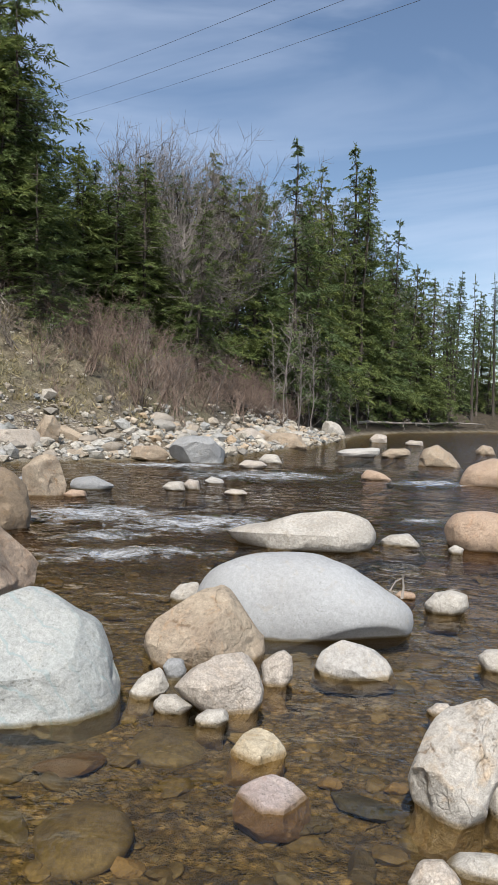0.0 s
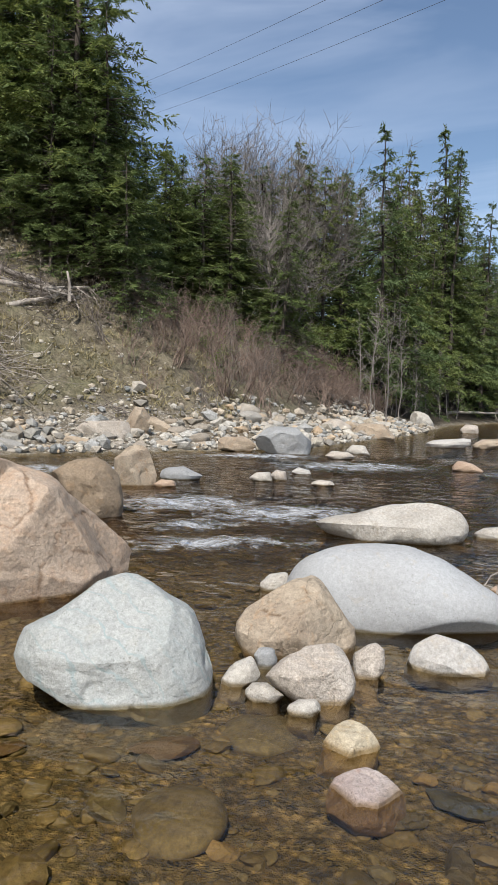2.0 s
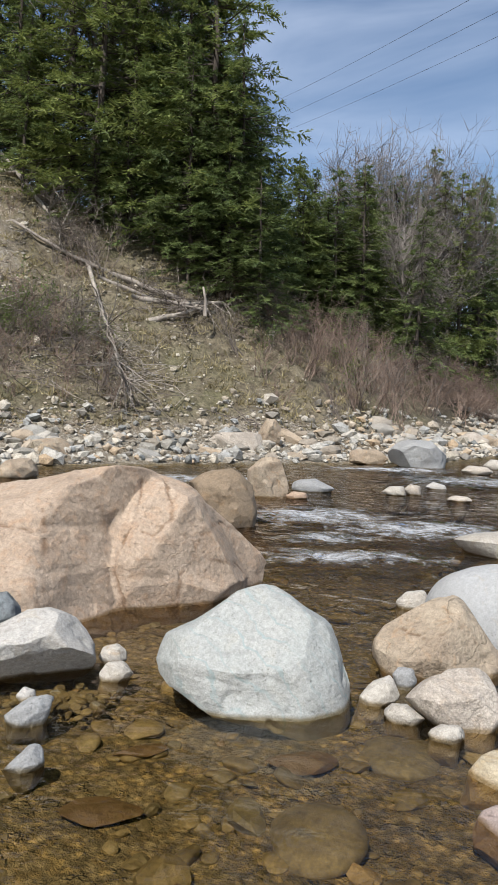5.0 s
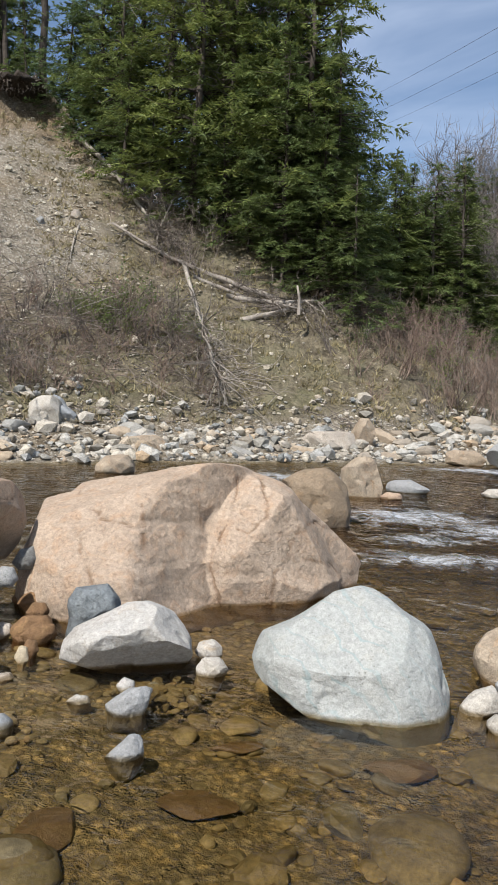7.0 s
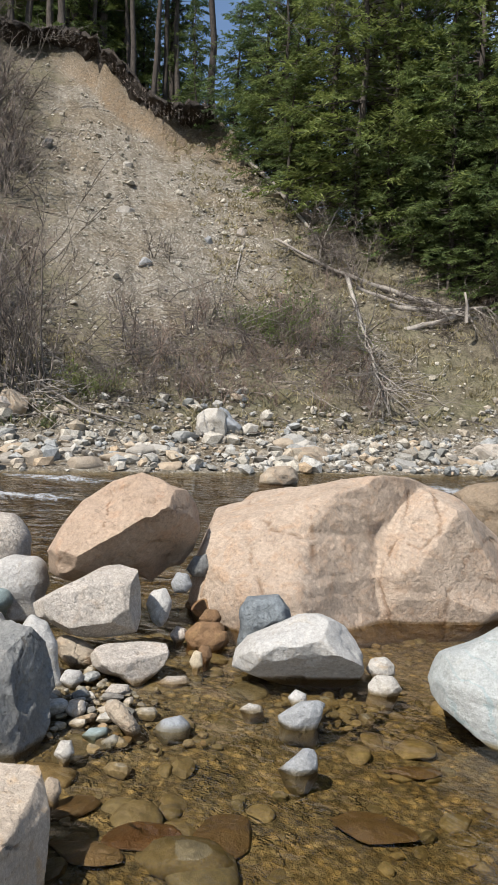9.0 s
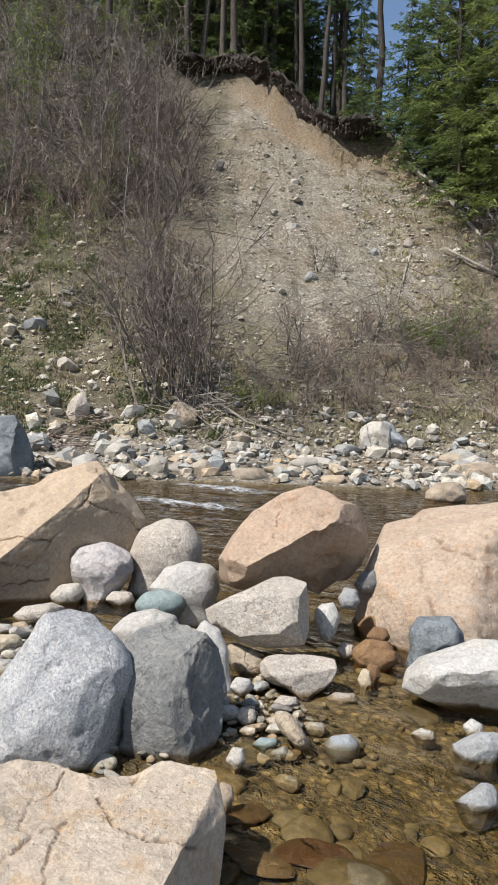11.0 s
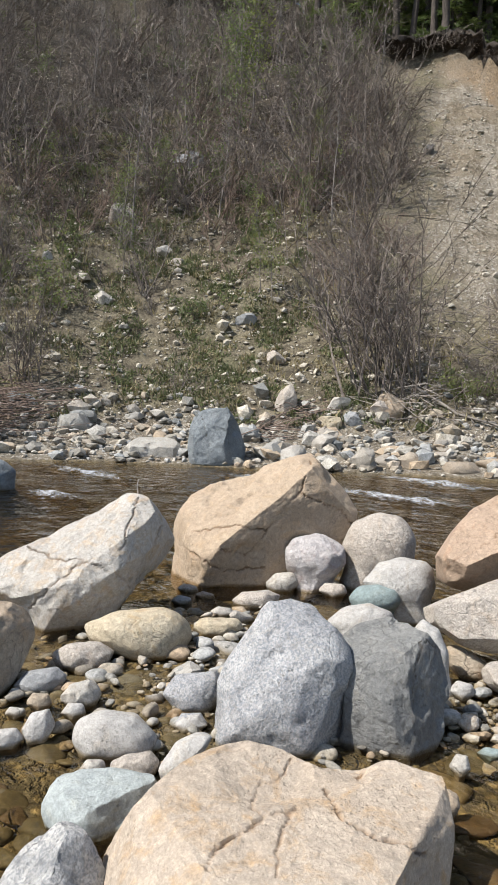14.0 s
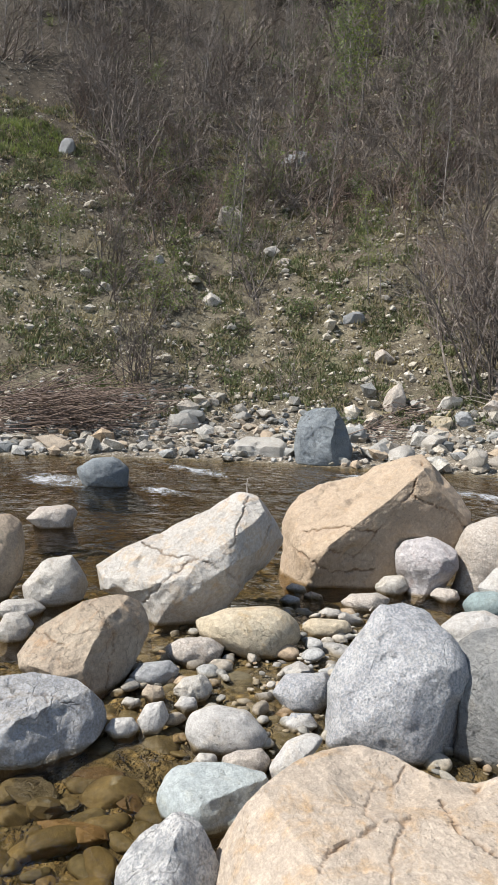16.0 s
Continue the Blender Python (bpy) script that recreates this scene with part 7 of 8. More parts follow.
# stones strewn over the slope
slope = lambda x, y: (lambda s, u: (s > 2.5) & (s < 26) & (u > 24) & (u < 58) & (waves(x, y, 3, 9) > -0.45))(*bank_coords(x, y))
x, y = scatter(rng, 15000, (-42, 0, -10, 36), slope)
r = np.clip(rng.lognormal(-3.35, 0.6, len(x)), 0.025, 0.25)
pebbles("slope_stones", np.stack([x, y, ground(x, y) + 0.2 * r], -1), r, SLOPESTONE, 1, "loose pale stones strewn over the earthen slope", 6, (0.5, 0.9), 6, (0.4, 0.8))

x, y = scatter(rng, 3600, (-36, -14, -10, 14), lambda x, y: (lambda s, u: (s > 3) & (s < 13) & (u > 24) & (u < 42) & (waves(x, y, 2.2, 51) > -0.35))(*bank_coords(x, y)))
r = np.clip(rng.lognormal(-2.9, 0.6, len(x)), 0.04, 0.4)
pebbles("hillside_stones", np.stack([x, y, ground(x, y) + 0.25 * r], -1), r, SLOPESTONE, 1, "grey stones lying in the grass of the hillside", 7, (0.4, 0.8), 6, (0.36, 0.8))

# trails of larger stones down the slump
x, y = scatter(rng, 1500, (-34, -8, 12, 30), lambda x, y: (lambda s, u: (s > 3) & (s < 19) & (u > 41) & (u < 52) & (waves(u, 0.2 * s, 2.4, 61) > 0.12))(*bank_coords(x, y)))
r = np.clip(rng.lognormal(-2.75, 0.5, len(x)), 0.04, 0.24)
pebbles("slump_stones", np.stack([x, y, ground(x, y) + 0.2 * r], -1), r, SLOPESTONE, 1, "pale broken stones in trails down the slump", 13, (0.4, 0.8), 6, (0.36, 0.8))

# cobbles that can be told apart on the far bank and the bar
shapes = []
for k in range(8):
    ob = stone("cobble", (0, 0, -50), 0, 0, tuple(np.random.RandomState(k).uniform(0.68, 1.12, 9)), 0.75, "cobble", "weathered cobble on the far bank", 60 + k, 2, 0.9)
    shapes.append(ob.data)
    bpy.data.objects.remove(ob)


def cobbles(count, box, keep, sizes, label, group, seed):
    rng = np.random.RandomState(seed)
    x, y = scatter(rng, count, box, keep)
    for k in range(len(x)):
        r = float(np.clip(rng.lognormal(*sizes), 0.05, 0.5))
        ob = new("cobble", shapes[rng.randint(8)])
        ob.scale = (r, r * rng.uniform(0.6, 1), r * rng.uniform(0.32, 0.68))
        ob.rotation_euler = (rng.normal(0, 0.15), rng.normal(0, 0.15), rng.uniform(0, 6.28))
        ob.location = (x[k], y[k], float(ground(x[k], y[k])) - 0.35 * r)
        tagged(ob, label, "cobble", group, "thing")


cobbles(230, (-22, 4, -6, 36), lambda x, y: (lambda s, u: (s > -0.3) & (s < 3.0) & (u > 24) & (u < 74))(*bank_coords(x, y)), (-1.15, 0.5), "weathered cobble on the stony far bank", "cobbles on the far bank", 11)
cobbles(30, (-6, -1.8, -1.0, 3.2), bar, (-2.55, 0.35), "rounded pale cobble on the gravel bar", "cobbles on the bar", 12)


def drowned(x, y, long, wide, thick, turn, mat, label):
    """A flat stone lying under the water."""
    ob = new("drowned_stone", shapes[int(abs(x * 31 + y * 17)) % 8].copy())
    ob.data.materials.clear()
    ob.data.materials.append(ROCKS[mat])
    ob.scale, ob.rotation_euler = (long, wide, thick), (0, 0, radians(turn))
    high = max(v.co.z for v in ob.data.vertices) * thick
    ob.location = (x, y, min(float(ground(x, y)) - 0.012, -0.018 - high))
    tagged(ob, label, "stone", "drowned stones", "thing")


for row in ((-1.38, 1.92, 0.20, 0.15, 0.03, 20, "brown"), (-1.93, 1.32, 0.17, 0.13, 0.03, 50, "wetbrown"), (-1.73, 1.48, 0.18, 0.14, 0.03, 110, "brown"), (-2.02, 1.12, 0.15, 0.11, 0.03, 10, "tan"),
            (-2.25, 1.25, 0.14, 0.10, 0.03, 70, "brown"), (-1.44, 2.44, 0.13, 0.09, 0.03, 30, "brown"), (-0.36, 2.88, 0.13, 0.10, 0.03, 0, "redbrown"), (-0.75, 2.55, 0.16, 0.12, 0.03, 40, "brown"),
            (-3.07, -0.57, 0.16, 0.13, 0.03, 30, "darkgrey"), (-3.12, -0.28, 0.13, 0.08, 0.03, 70, "brown"), (-2.95, -0.2, 0.12, 0.08, 0.03, 20, "brown"), (-1.0, 1.5, 0.2, 0.14, 0.03, 80, "brown"), (-0.6, 1.55, 0.15, 0.11, 0.03, 10, "tan"), (0.2, 1.75, 0.12, 0.09, 0.03, 60, "brown")):
    drowned(*row, "flat brown stone under shallow clear water")
for row in ((0.46, 2.36, 0.17, 0.12, 0.03, -30, "blue"), (0.42, 2.02, 0.11, 0.08, 0.03, 80, "darkgrey"), (0.60, 2.25, 0.08, 0.06, 0.03, 0, "darkgrey"), (0.25, 2.2, 0.10, 0.07, 0.03, 40, "darkgrey")):
    drowned(*row, "dark slate stone under shallow clear water")
for row in ((-0.41, 1.94, 0.07, 0.06, 0.03, 0, "ylw"), (0.35, 2.5, 0.06, 0.05, 0.03, 20, "ylw"), (0.62, 2.48, 0.06, 0.04, 0.03, 20, "ylw"), (-2.81, -0.42, 0.15, 0.10, 0.04, 60, "ochre"), (0.13, 3.55, 0.12, 0.1, 0.04, 0, "ochre")):
    drowned(*row, "yellow brown stone under shallow clear water")


# ---- plants ----
def tubes(segments, sides=3):
    """Tapered limbs: rows of (start, end, radius, radius)."""
    a = np.array([q[0] for q in segments], float)
    b = np.array([q[1] for q in segments], float)
    ra, rb = np.array([q[2] for q in segments])[:, None, None], np.array([q[3] for q in segments])[:, None, None]
    d = b - a
    d /= np.maximum(np.linalg.norm(d, axis=1), 1e-9)[:, None]
    ref = np.where(np.abs(d[:, 2:3]) > 0.9, np.array([[1.0, 0, 0]]), np.array([[0, 0, 1.0]]))
    e = np.cross(d, ref)
    e /= np.linalg.norm(e, axis=1)[:, None]
    g = np.cross(d, e)
    w = np.arange(sides) * 2 * math.pi / sides
    ringv = e[:, None] * np.cos(w)[None, :, None] + g[:, None] * np.sin(w)[None, :, None]
    v = np.concatenate([a[:, None] + ringv * ra, b[:, None] + ringv * rb], 1)
    base = np.arange(sides)
    f = np.stack([base, (base + 1) % sides, sides + (base + 1) % sides, sides + base], -1)
    faces = (f[None] + (np.arange(len(a)) * 2 * sides)[:, None, None]).reshape(-1, 4)
    return v.reshape(-1, 3), faces


def chain(rows, sides):
    """One unbroken tapered limb through the rows, closed at its ends."""
    pts = [Vector(rows[0][0])] + [Vector(q[1]) for q in rows]
    rad = [rows[0][2]] + [q[3] for q in rows]
    verts, faces = [], []
    for k, (p, r) in enumerate(zip(pts, rad)):
        d = (pts[min(k + 1, len(pts) - 1)] - pts[max(k - 1, 0)]).normalized()
        e = d.cross(Vector((1, 0, 0)) if abs(d.z) > 0.8 else Vector((0, 0, 1))).normalized()
        g = d.cross(e)
        for j in range(sides):
            w = 2 * math.pi * j / sides
            verts.append(p + (e * math.cos(w) + g * math.sin(w)) * r)
        if k:
            a, b = (k - 1) * sides, k * sides
            faces += [(a + j, a + (j + 1) % sides, b + (j + 1) % sides, b + j) for j in range(sides)]
    for k in (0, len(pts) - 1):
        verts.append(pts[k])
        c = len(verts) - 1
        faces += [(c, k * sides + j, k * sides + (j + 1) % sides, k * sides + (j + 1) % sides) for j in range(sides)]
    return np.array([q[:] for q in verts]), np.array(faces)


def grow(rng, start, way, length, radius, levels, out, bend=0.25, fork=(3, 5), lift=0.15, steps=4, least=0.008):
    """A limb of several bends with side limbs."""
    p, d = np.array(start, float), np.array(way, float)
    d /= np.linalg.norm(d)
    for k in range(steps):
        q = p + d * length / steps
        r0, r1 = radius * (1 - 0.8 * k / steps), radius * (1 - 0.8 * (k + 1) / steps)
        out.append((p, q, r0, r1))
        if levels and k >= 1 - (levels < 2):
            for _ in range(rng.randint(*fork)):
                side = d + rng.normal(0, 0.85, 3) + (0, 0, lift)
                grow(rng, p + (q - p) * rng.uniform(0, 1), side, length * rng.uniform(0.3, 0.55), max(r1 * 0.6, least), levels - 1, out, bend, fork, lift, 3, least)
        p = q
        d = d + rng.normal(0, bend, 3) * 0.6 + (0, 0, lift * 0.5)
        d /= np.linalg.norm(d)


def blades(centres, ways, ups, lengths, widths):
    """Slim three-cornered leaves."""
    c, d, u = np.asarray(centres), np.asarray(ways), np.asarray(ups)
    d = d / np.maximum(np.linalg.norm(d, axis=1), 1e-9)[:, None]
    e = np.cross(d, u)
    e /= np.maximum(np.linalg.norm(e, axis=1), 1e-9)[:, None]
    L, W = np.asarray(lengths)[:, None], np.asarray(widths)[:, None]
    v = np.stack([c - e * W, c + e * W, c + d * L], 1)
    return v.reshape(-1, 3), np.arange(len(c) * 3).reshape(-1, 3)


def conifer(seed, height, spread, mat, label, bare=0.12, density=1.0, droop=0.35, open_crown=0.0, leaf=1.0, fill=4):
    """A hemlock or pine: tapered trunk, whorled limbs, sprays of needles."""
    rng = np.random.RandomState(seed)
    tree = empty("conifer", (0, 0, 0))
    trunk = []
    p = np.zeros(3)
    for k in range(10):
        q = np.array([rng.normal(0, 0.04), rng.normal(0, 0.04), height * (k + 1) / 10])
        trunk.append((p, q, 0.010 * height * (1 - k / 10.5) + 0.01, 0.010 * height * (1 - (k + 1) / 10.5) + 0.01))
        p = q
    raw("trunk", *chain(trunk, 8), BARK, tree, True)
    limbs, cs, ds, ls, ws = [], [], [], [], []
    whorls = int(height * 2.6 * density)
    for k in range(whorls):
        h = bare + (1 - bare) * (k + rng.uniform(0, 0.8)) / whorls
        if open_crown and rng.uniform() < open_crown:
            continue
        reach = spread * (1 - h) ** 0.75 * (0.55 + 0.45 * min(1, (h - bare) / 0.12 + 0.4)) + 0.12
        for b in range(rng.randint(4, 7)):
            if rng.uniform() < 0.10:
                continue
            w = rng.uniform(0, 6.283)
            L = reach * rng.uniform(0.45, 1.25)
            d = np.array([math.cos(w), math.sin(w), rng.uniform(-0.3, 0.6) * (0.4 + h)])
            a = np.array([0, 0, h * height])
            tip = a + d * L - (0, 0, droop * L * rng.uniform(0.4, 1))
            mid = (a + tip) / 2 + (0, 0, 0.10 * L)
            limbs.append((a, mid * 0.4 + tip * 0.6, 0.02 + 0.006 * L, 0.006))
            sprays = max(4, int(L * 8 * density))
            for _ in range(sprays):
                s = rng.uniform(0.12, 1.0) ** 0.8
                base = a * (1 - s) ** 2 + 2 * mid * s * (1 - s) + tip * s * s
                turned = rng.choice((-1, 1)) * rng.uniform(0.15, 1.0)
                out = np.array([d[0] - d[1] * turned, d[1] + d[0] * turned, rng.normal(-0.25, 0.42) - 0.25 * droop])
                out /= np.linalg.norm(out)
                flank = np.array([-out[1], out[0], rng.normal(0, 0.45)])
                span = (0.20 + 0.20 * L * (1 - 0.6 * s)) * rng.uniform(0.6, 1.15)
                # a flat drooping frond: paired leaflets that shorten towards its tip
                for q in range(fill):
                    f = (q + rng.uniform(0.2, 0.8)) / fill
                    for way in (-1, 1):
                        cs.append(base + out * span * f + rng.normal(0, 0.02, 3))
                        ds.append(out * 0.75 + flank * way * 0.8 + (0, 0, -0.12) + rng.normal(0, 0.16, 3))
                        ls.append(leaf * (0.09 + 0.45 * span * (1 - 0.75 * f)) * rng.uniform(0.7, 1.1))
                        ws.append(leaf * rng.uniform(0.018, 0.036))
                cs.append(base + out * span * 0.8)
                ds.append(out + rng.normal(0, 0.12, 3))
                ls.append(leaf * rng.uniform(0.10, 0.2)), ws.append(leaf * 0.022)
    for q in range(14):
        cs.append(np.array([0, 0, height * (1 - 0.004 * q)]))
        ds.append(rng.normal(0, 0.6, 3) + (0, 0, 1))
        ls.append(0.25), ws.append(0.03)
    v, f = tubes(limbs, 3)
    tagged(raw("limbwork", v, f, BARK, tree), kind="stuff")
    v, f = blades(cs, ds, rng.normal(0, 0.5, (len(cs), 3)) + (0, 0, 1), ls, ws)
    tagged(raw("crown", v, f, mat, tree), kind="stuff")
    return tagged(tree, label, "tree", "conifers of the wood", "thing")


def bare_tree(seed, height, label):
    rng = np.random.RandomState(seed)
    tree = empty("bare_tree", (0, 0, 0))
    trunk, limbs = [], []
    p = np.zeros(3)
    for k in range(7):
        q = np.array([0.03 * height * math.sin(k * 0.7 + seed), rng.normal(0, 0.08), height * 0.6 * (k + 1) / 7])
        trunk.append((p, q, 0.012 * height * (1 - k / 9), 0.012 * height * (1 - (k + 1) / 9)))
        if k > 1:
            for _ in range(3):
                w, lean = rng.uniform(0, 6.28), rng.uniform(0.25, 0.75)
                grow(rng, q, (math.cos(w) * lean, math.sin(w) * lean, 1.0), height * rng.uniform(0.30, 0.46), 0.0055 * height, 2, limbs, 0.14, (3, 5), 0.22, 4, 0.011)
        p = q
    raw("trunk", *chain(trunk, 7), TWIG, tree, True)
    v, f = tubes(limbs, 3)
    tagged(raw("bare_crown", v, f, PALE_BARK, tree), kind="stuff")
    return tagged(tree, label, "tree", "bare trees of the wood", "thing")


def shrub(seed, height, stems, mat, label, leaves=0, spread=(0.12, 1.05), thick=1.0, least=0.008):
    rng = np.random.RandomState(seed)
    bush = empty("shrub", (0, 0, 0))
    limbs = []
    for _ in range(stems):
        w, lean = rng.uniform(0, 6.28), rng.uniform(*spread)
        start = (rng.normal(0, 0.15), rng.normal(0, 0.15), -0.1)
        grow(rng, start, (math.cos(w) * lean, math.sin(w) * lean, 1), height * rng.uniform(0.5, 1.05), thick * (0.011 + 0.006 * height), 2, limbs, 0.3, (1, 3), 0.12, 4, least)
    v, f = tubes(limbs, 3)
    tagged(raw("twig_crown", v, f, mat, bush), kind="stuff")
    if leaves:
        ends = [q[1] for q in limbs if q[3] < 0.006]
        pick = rng.randint(0, len(ends), leaves)
        c = np.array([ends[k] for k in pick]) + rng.normal(0, 0.06, (leaves, 3))
        v, f = blades(c, rng.normal(0, 1, (leaves, 3)), rng.normal(0, 1, (leaves, 3)) + (0, 0, 1), rng.uniform(0.06, 0.12, leaves), rng.uniform(0.02, 0.04, leaves))
        tagged(raw("foliage", v, f, SPRING, bush), kind="stuff")
    return tagged(bush, label, "shrub", "shrubs of the bank", "thing")


def sapling(seed, height, mat, label, leaves=0):
    """A thin straight young tree with short side twigs."""
    rng = np.random.RandomState(seed)
    tree = empty("sapling", (0, 0, 0))
    stem, twigs, p = [], [], np.zeros(3)
    for k in range(8):
        q = p + np.array([rng.normal(0, 0.05), rng.normal(0, 0.05), height / 8])
        stem.append((p, q, 0.035 * (1 - k / 9), 0.035 * (1 - (k + 1) / 9)))
        for _ in range(5 if k > 1 else 1):
            w = rng.uniform(0, 6.28)
            grow(rng, p + (q - p) * rng.uniform(0, 1), (math.cos(w), math.sin(w), 0.9), height * rng.uniform(0.08, 0.2) * (1.2 - k / 10), 0.011, 1, twigs, 0.2, (1, 3), 0.2, 3)
        p = q
    raw("trunk", *chain(stem, 6), mat, tree, True)
    tagged(raw("twig_crown", *tubes(twigs, 3), mat, tree), kind="stuff")
    if leaves:
        pick = rng.randint(0, len(twigs), leaves)
        c = np.array([twigs[k][1] for k in pick]) + rng.normal(0, 0.22, (leaves, 3))
        tagged(raw("foliage", *blades(c, rng.normal(0, 1, (leaves, 3)), rng.normal(0, 1, (leaves, 3)) + (0, 0, 1), rng.uniform(0.06, 0.13, leaves), rng.uniform(0.018, 0.035, leaves)), SPRING, tree), kind="stuff")
    return tagged(tree, label, "tree", "saplings of the hillside", "thing")


def plant(kinds, rng, spots, low, high, tilt=0.0):
    """Copies of the kinds at the spots, each turned and sized."""
    for k, (x, y) in enumerate(spots):
        kind = kinds[rng.randint(len(kinds))]
        m = pose(x, y, float(ground(x, y)) - 0.12, math.degrees(rng.normal(0, tilt)), math.degrees(rng.normal(0, tilt)), rng.uniform(0, 360))
        kind.scale = (1, 1, 1)
        ob = copy_thing(kind, m)
        s = rng.uniform(low, high)
        ob.scale = (s, s, s * rng.uniform(0.92, 1.1))


def thicket(kinds, rng, spots, low, high, name, label):
    """Shrubs too many to pick apart, in one mesh."""
    vs, fs, base = [], [], 0
    data = []
    for kind in kinds:
        mesh = kind.children[0].data
        v, f = np.empty(len(mesh.vertices) * 3), np.empty(len(mesh.loops), int)
        mesh.vertices.foreach_get("co", v)
        mesh.loops.foreach_get("vertex_index", f)
        data.append((v.reshape(-1, 3), f.reshape(-1, 4)))
    for x, y in spots:
        v, f = data[rng.randint(len(data))]
        w, k = rng.uniform(0, 6.28), rng.uniform(low, high)
        c, s = math.cos(w) * k, math.sin(w) * k
        vs.append(np.stack([v[:, 0] * c - v[:, 1] * s + x, v[:, 0] * s + v[:, 1] * c + y, v[:, 2] * k + float(ground(x, y)) - 0.1], -1))
        fs.append(f + base)
        base += len(v)
    tagged(raw(name, np.concatenate(vs), np.concatenate(fs), kinds[0].children[0].data.materials[0]), label, "shrubs", kind="stuff")


def brushy(count, near, far, start=25, end=40.4):
    """Places among the hillside's brush, clear of the open grassy strip at its upstream end."""
    spots = []
    while len(spots) < count:
        u, s = rng.uniform(start, end), rng.uniform(near, far)
        if u > 30.3 - 0.22 * max(s - 12, 0) + 0.4 * math.sin(s) or s > 23:
            spots.append(along(u, s))
    return spots


def discard(things):
    for t in things:
        for o in (*t.children_recursive, t):
            bpy.data.objects.remove(o)


HEMLOCK = "dark green hemlock with drooping sprays on the wooded bank"
hemlocks = [conifer(1, 13, 3.0, NEEDLE, HEMLOCK), conifer(2, 15, 3.4, NEEDLE, HEMLOCK, 0.08), conifer(3, 11, 2.7, NEEDLE, HEMLOCK, 0.05), conifer(4, 14, 2.6, NEEDLE, HEMLOCK, 0.1, 0.9)]
far_hemlocks = [conifer(11, 14, 3.0, NEEDLE, HEMLOCK, 0.06, 0.85, 0.45, 0.0, 1.3, 3), conifer(12, 13, 3.1, NEEDLE, HEMLOCK, 0.05, 0.85, 0.5, 0.0, 1.3, 3)]
pines = [conifer(5, 15, 2.0, PINE, "slender pine with an open crown above the river", 0.4, 0.7, 0.1, 0.35), conifer(6, 17, 2.3, PINE, "tall pine with a high open crown", 0.5, 0.7, 0.1, 0.4), conifer(7, 18, 1.6, PINE, "slim dark trunk with a thin high crown", 0.68, 0.7, 0.1, 0.4)]
bares = [bare_tree(21, 11, "leafless grey tree among the conifers"), bare_tree(22, 13, "tall leafless tree with a fine spreading crown")]
shrubs = [shrub(31, 2.2, 7, RED_TWIG, "leafless reddish brown shrub on the bank"), shrub(32, 2.8, 6, TWIG, "leafless brown shrub on the slope"), shrub(33, 1.6, 7, RED_TWIG, "low leafless shrub on the bank")]
leafy = [shrub(34, 2.2, 6, TWIG, "shrub in fresh green leaf on the slope", 500), shrub(35, 3.0, 5, TWIG, "young tree in first green leaf on the slope", 600)]

dark_shrubs = [shrub(36, 2.6, 7, DARK_TWIG, "dense dark leafless shrub on the hillside", 0, (0.2, 1.1), 1.2, 0.0115), shrub(37, 3.2, 7, DARK_TWIG, "tall dark leafless shrub on the hillside", 0, (0.15, 0.95), 1.2, 0.0115), shrub(41, 3.0, 7, TWIG, "tall leafless greyish shrub on the hillside", 0, (0.1, 0.9), 1.1, 0.0115)]
upright = [shrub(38, 3.6, 7, TWIG, "tall leafless shrub with upright brown stems", 0, (0.03, 0.75), 0.8), shrub(39, 3.2, 7, DARK_TWIG, "tall leafless shrub with dark upright stems", 0, (0.03, 0.7), 0.8)]
olive = [shrub(40, 1.3, 9, OLIVE, "low olive green broom like shrub on the slope", 250, (0.1, 1.2))]
saplings = [sapling(61, 5.0, PALE_BARK, "thin bare sapling on the brushy hillside"), sapling(62, 6.5, TWIG, "tall thin bare sapling on the hillside")]
green_saplings = [sapling(63, 5.5, PALE_BARK, "slender sapling in fresh green leaf", 900)]


def along(u, s):
    """The place at u along the far waterline and s beyond it."""
    u = max(min(u, STATIONS[-1] - 1e-3), 0)
    k = max(i for i, q in enumerate(STATIONS) if q <= u)
    (ax, ay), (bx, by) = BANK[k], BANK[k + 1]
    f = (u - STATIONS[k]) / (STATIONS[k + 1] - STATIONS[k])
    # normals blended so that spots spread evenly round the bends
    def normal(j):
        (px, py), (qx, qy) = BANK[j], BANK[j + 1]
        size = math.hypot(qx - px, qy - py)
        return Vector((-(qy - py) / size, (qx - px) / size))
    n0 = normal(k) + normal(max(k - 1, 0))
    n1 = normal(k) + normal(min(k + 1, len(BANK) - 2))
    n = (n0.normalized() * (1 - f) + n1.normalized() * f).normalized()
    return ax + (bx - ax) * f + n.x * s, ay + (by - ay) * f + n.y * s


def crest_at(u):
    return 2.6 + float(np.interp(u, STATIONS, CREST)) / 0.85


rng = np.random.RandomState(8)
# height of the tree tops along the bank, fitted to the skyline from the camera
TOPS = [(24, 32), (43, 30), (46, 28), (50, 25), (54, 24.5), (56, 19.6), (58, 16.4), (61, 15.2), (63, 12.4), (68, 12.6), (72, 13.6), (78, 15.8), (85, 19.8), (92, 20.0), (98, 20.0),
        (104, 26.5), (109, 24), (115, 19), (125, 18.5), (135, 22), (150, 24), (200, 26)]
TALL = {}
for kind in hemlocks + far_hemlocks + pines + bares:
    TALL[kind] = max(v.co.z for o in kind.children for v in o.data.vertices)


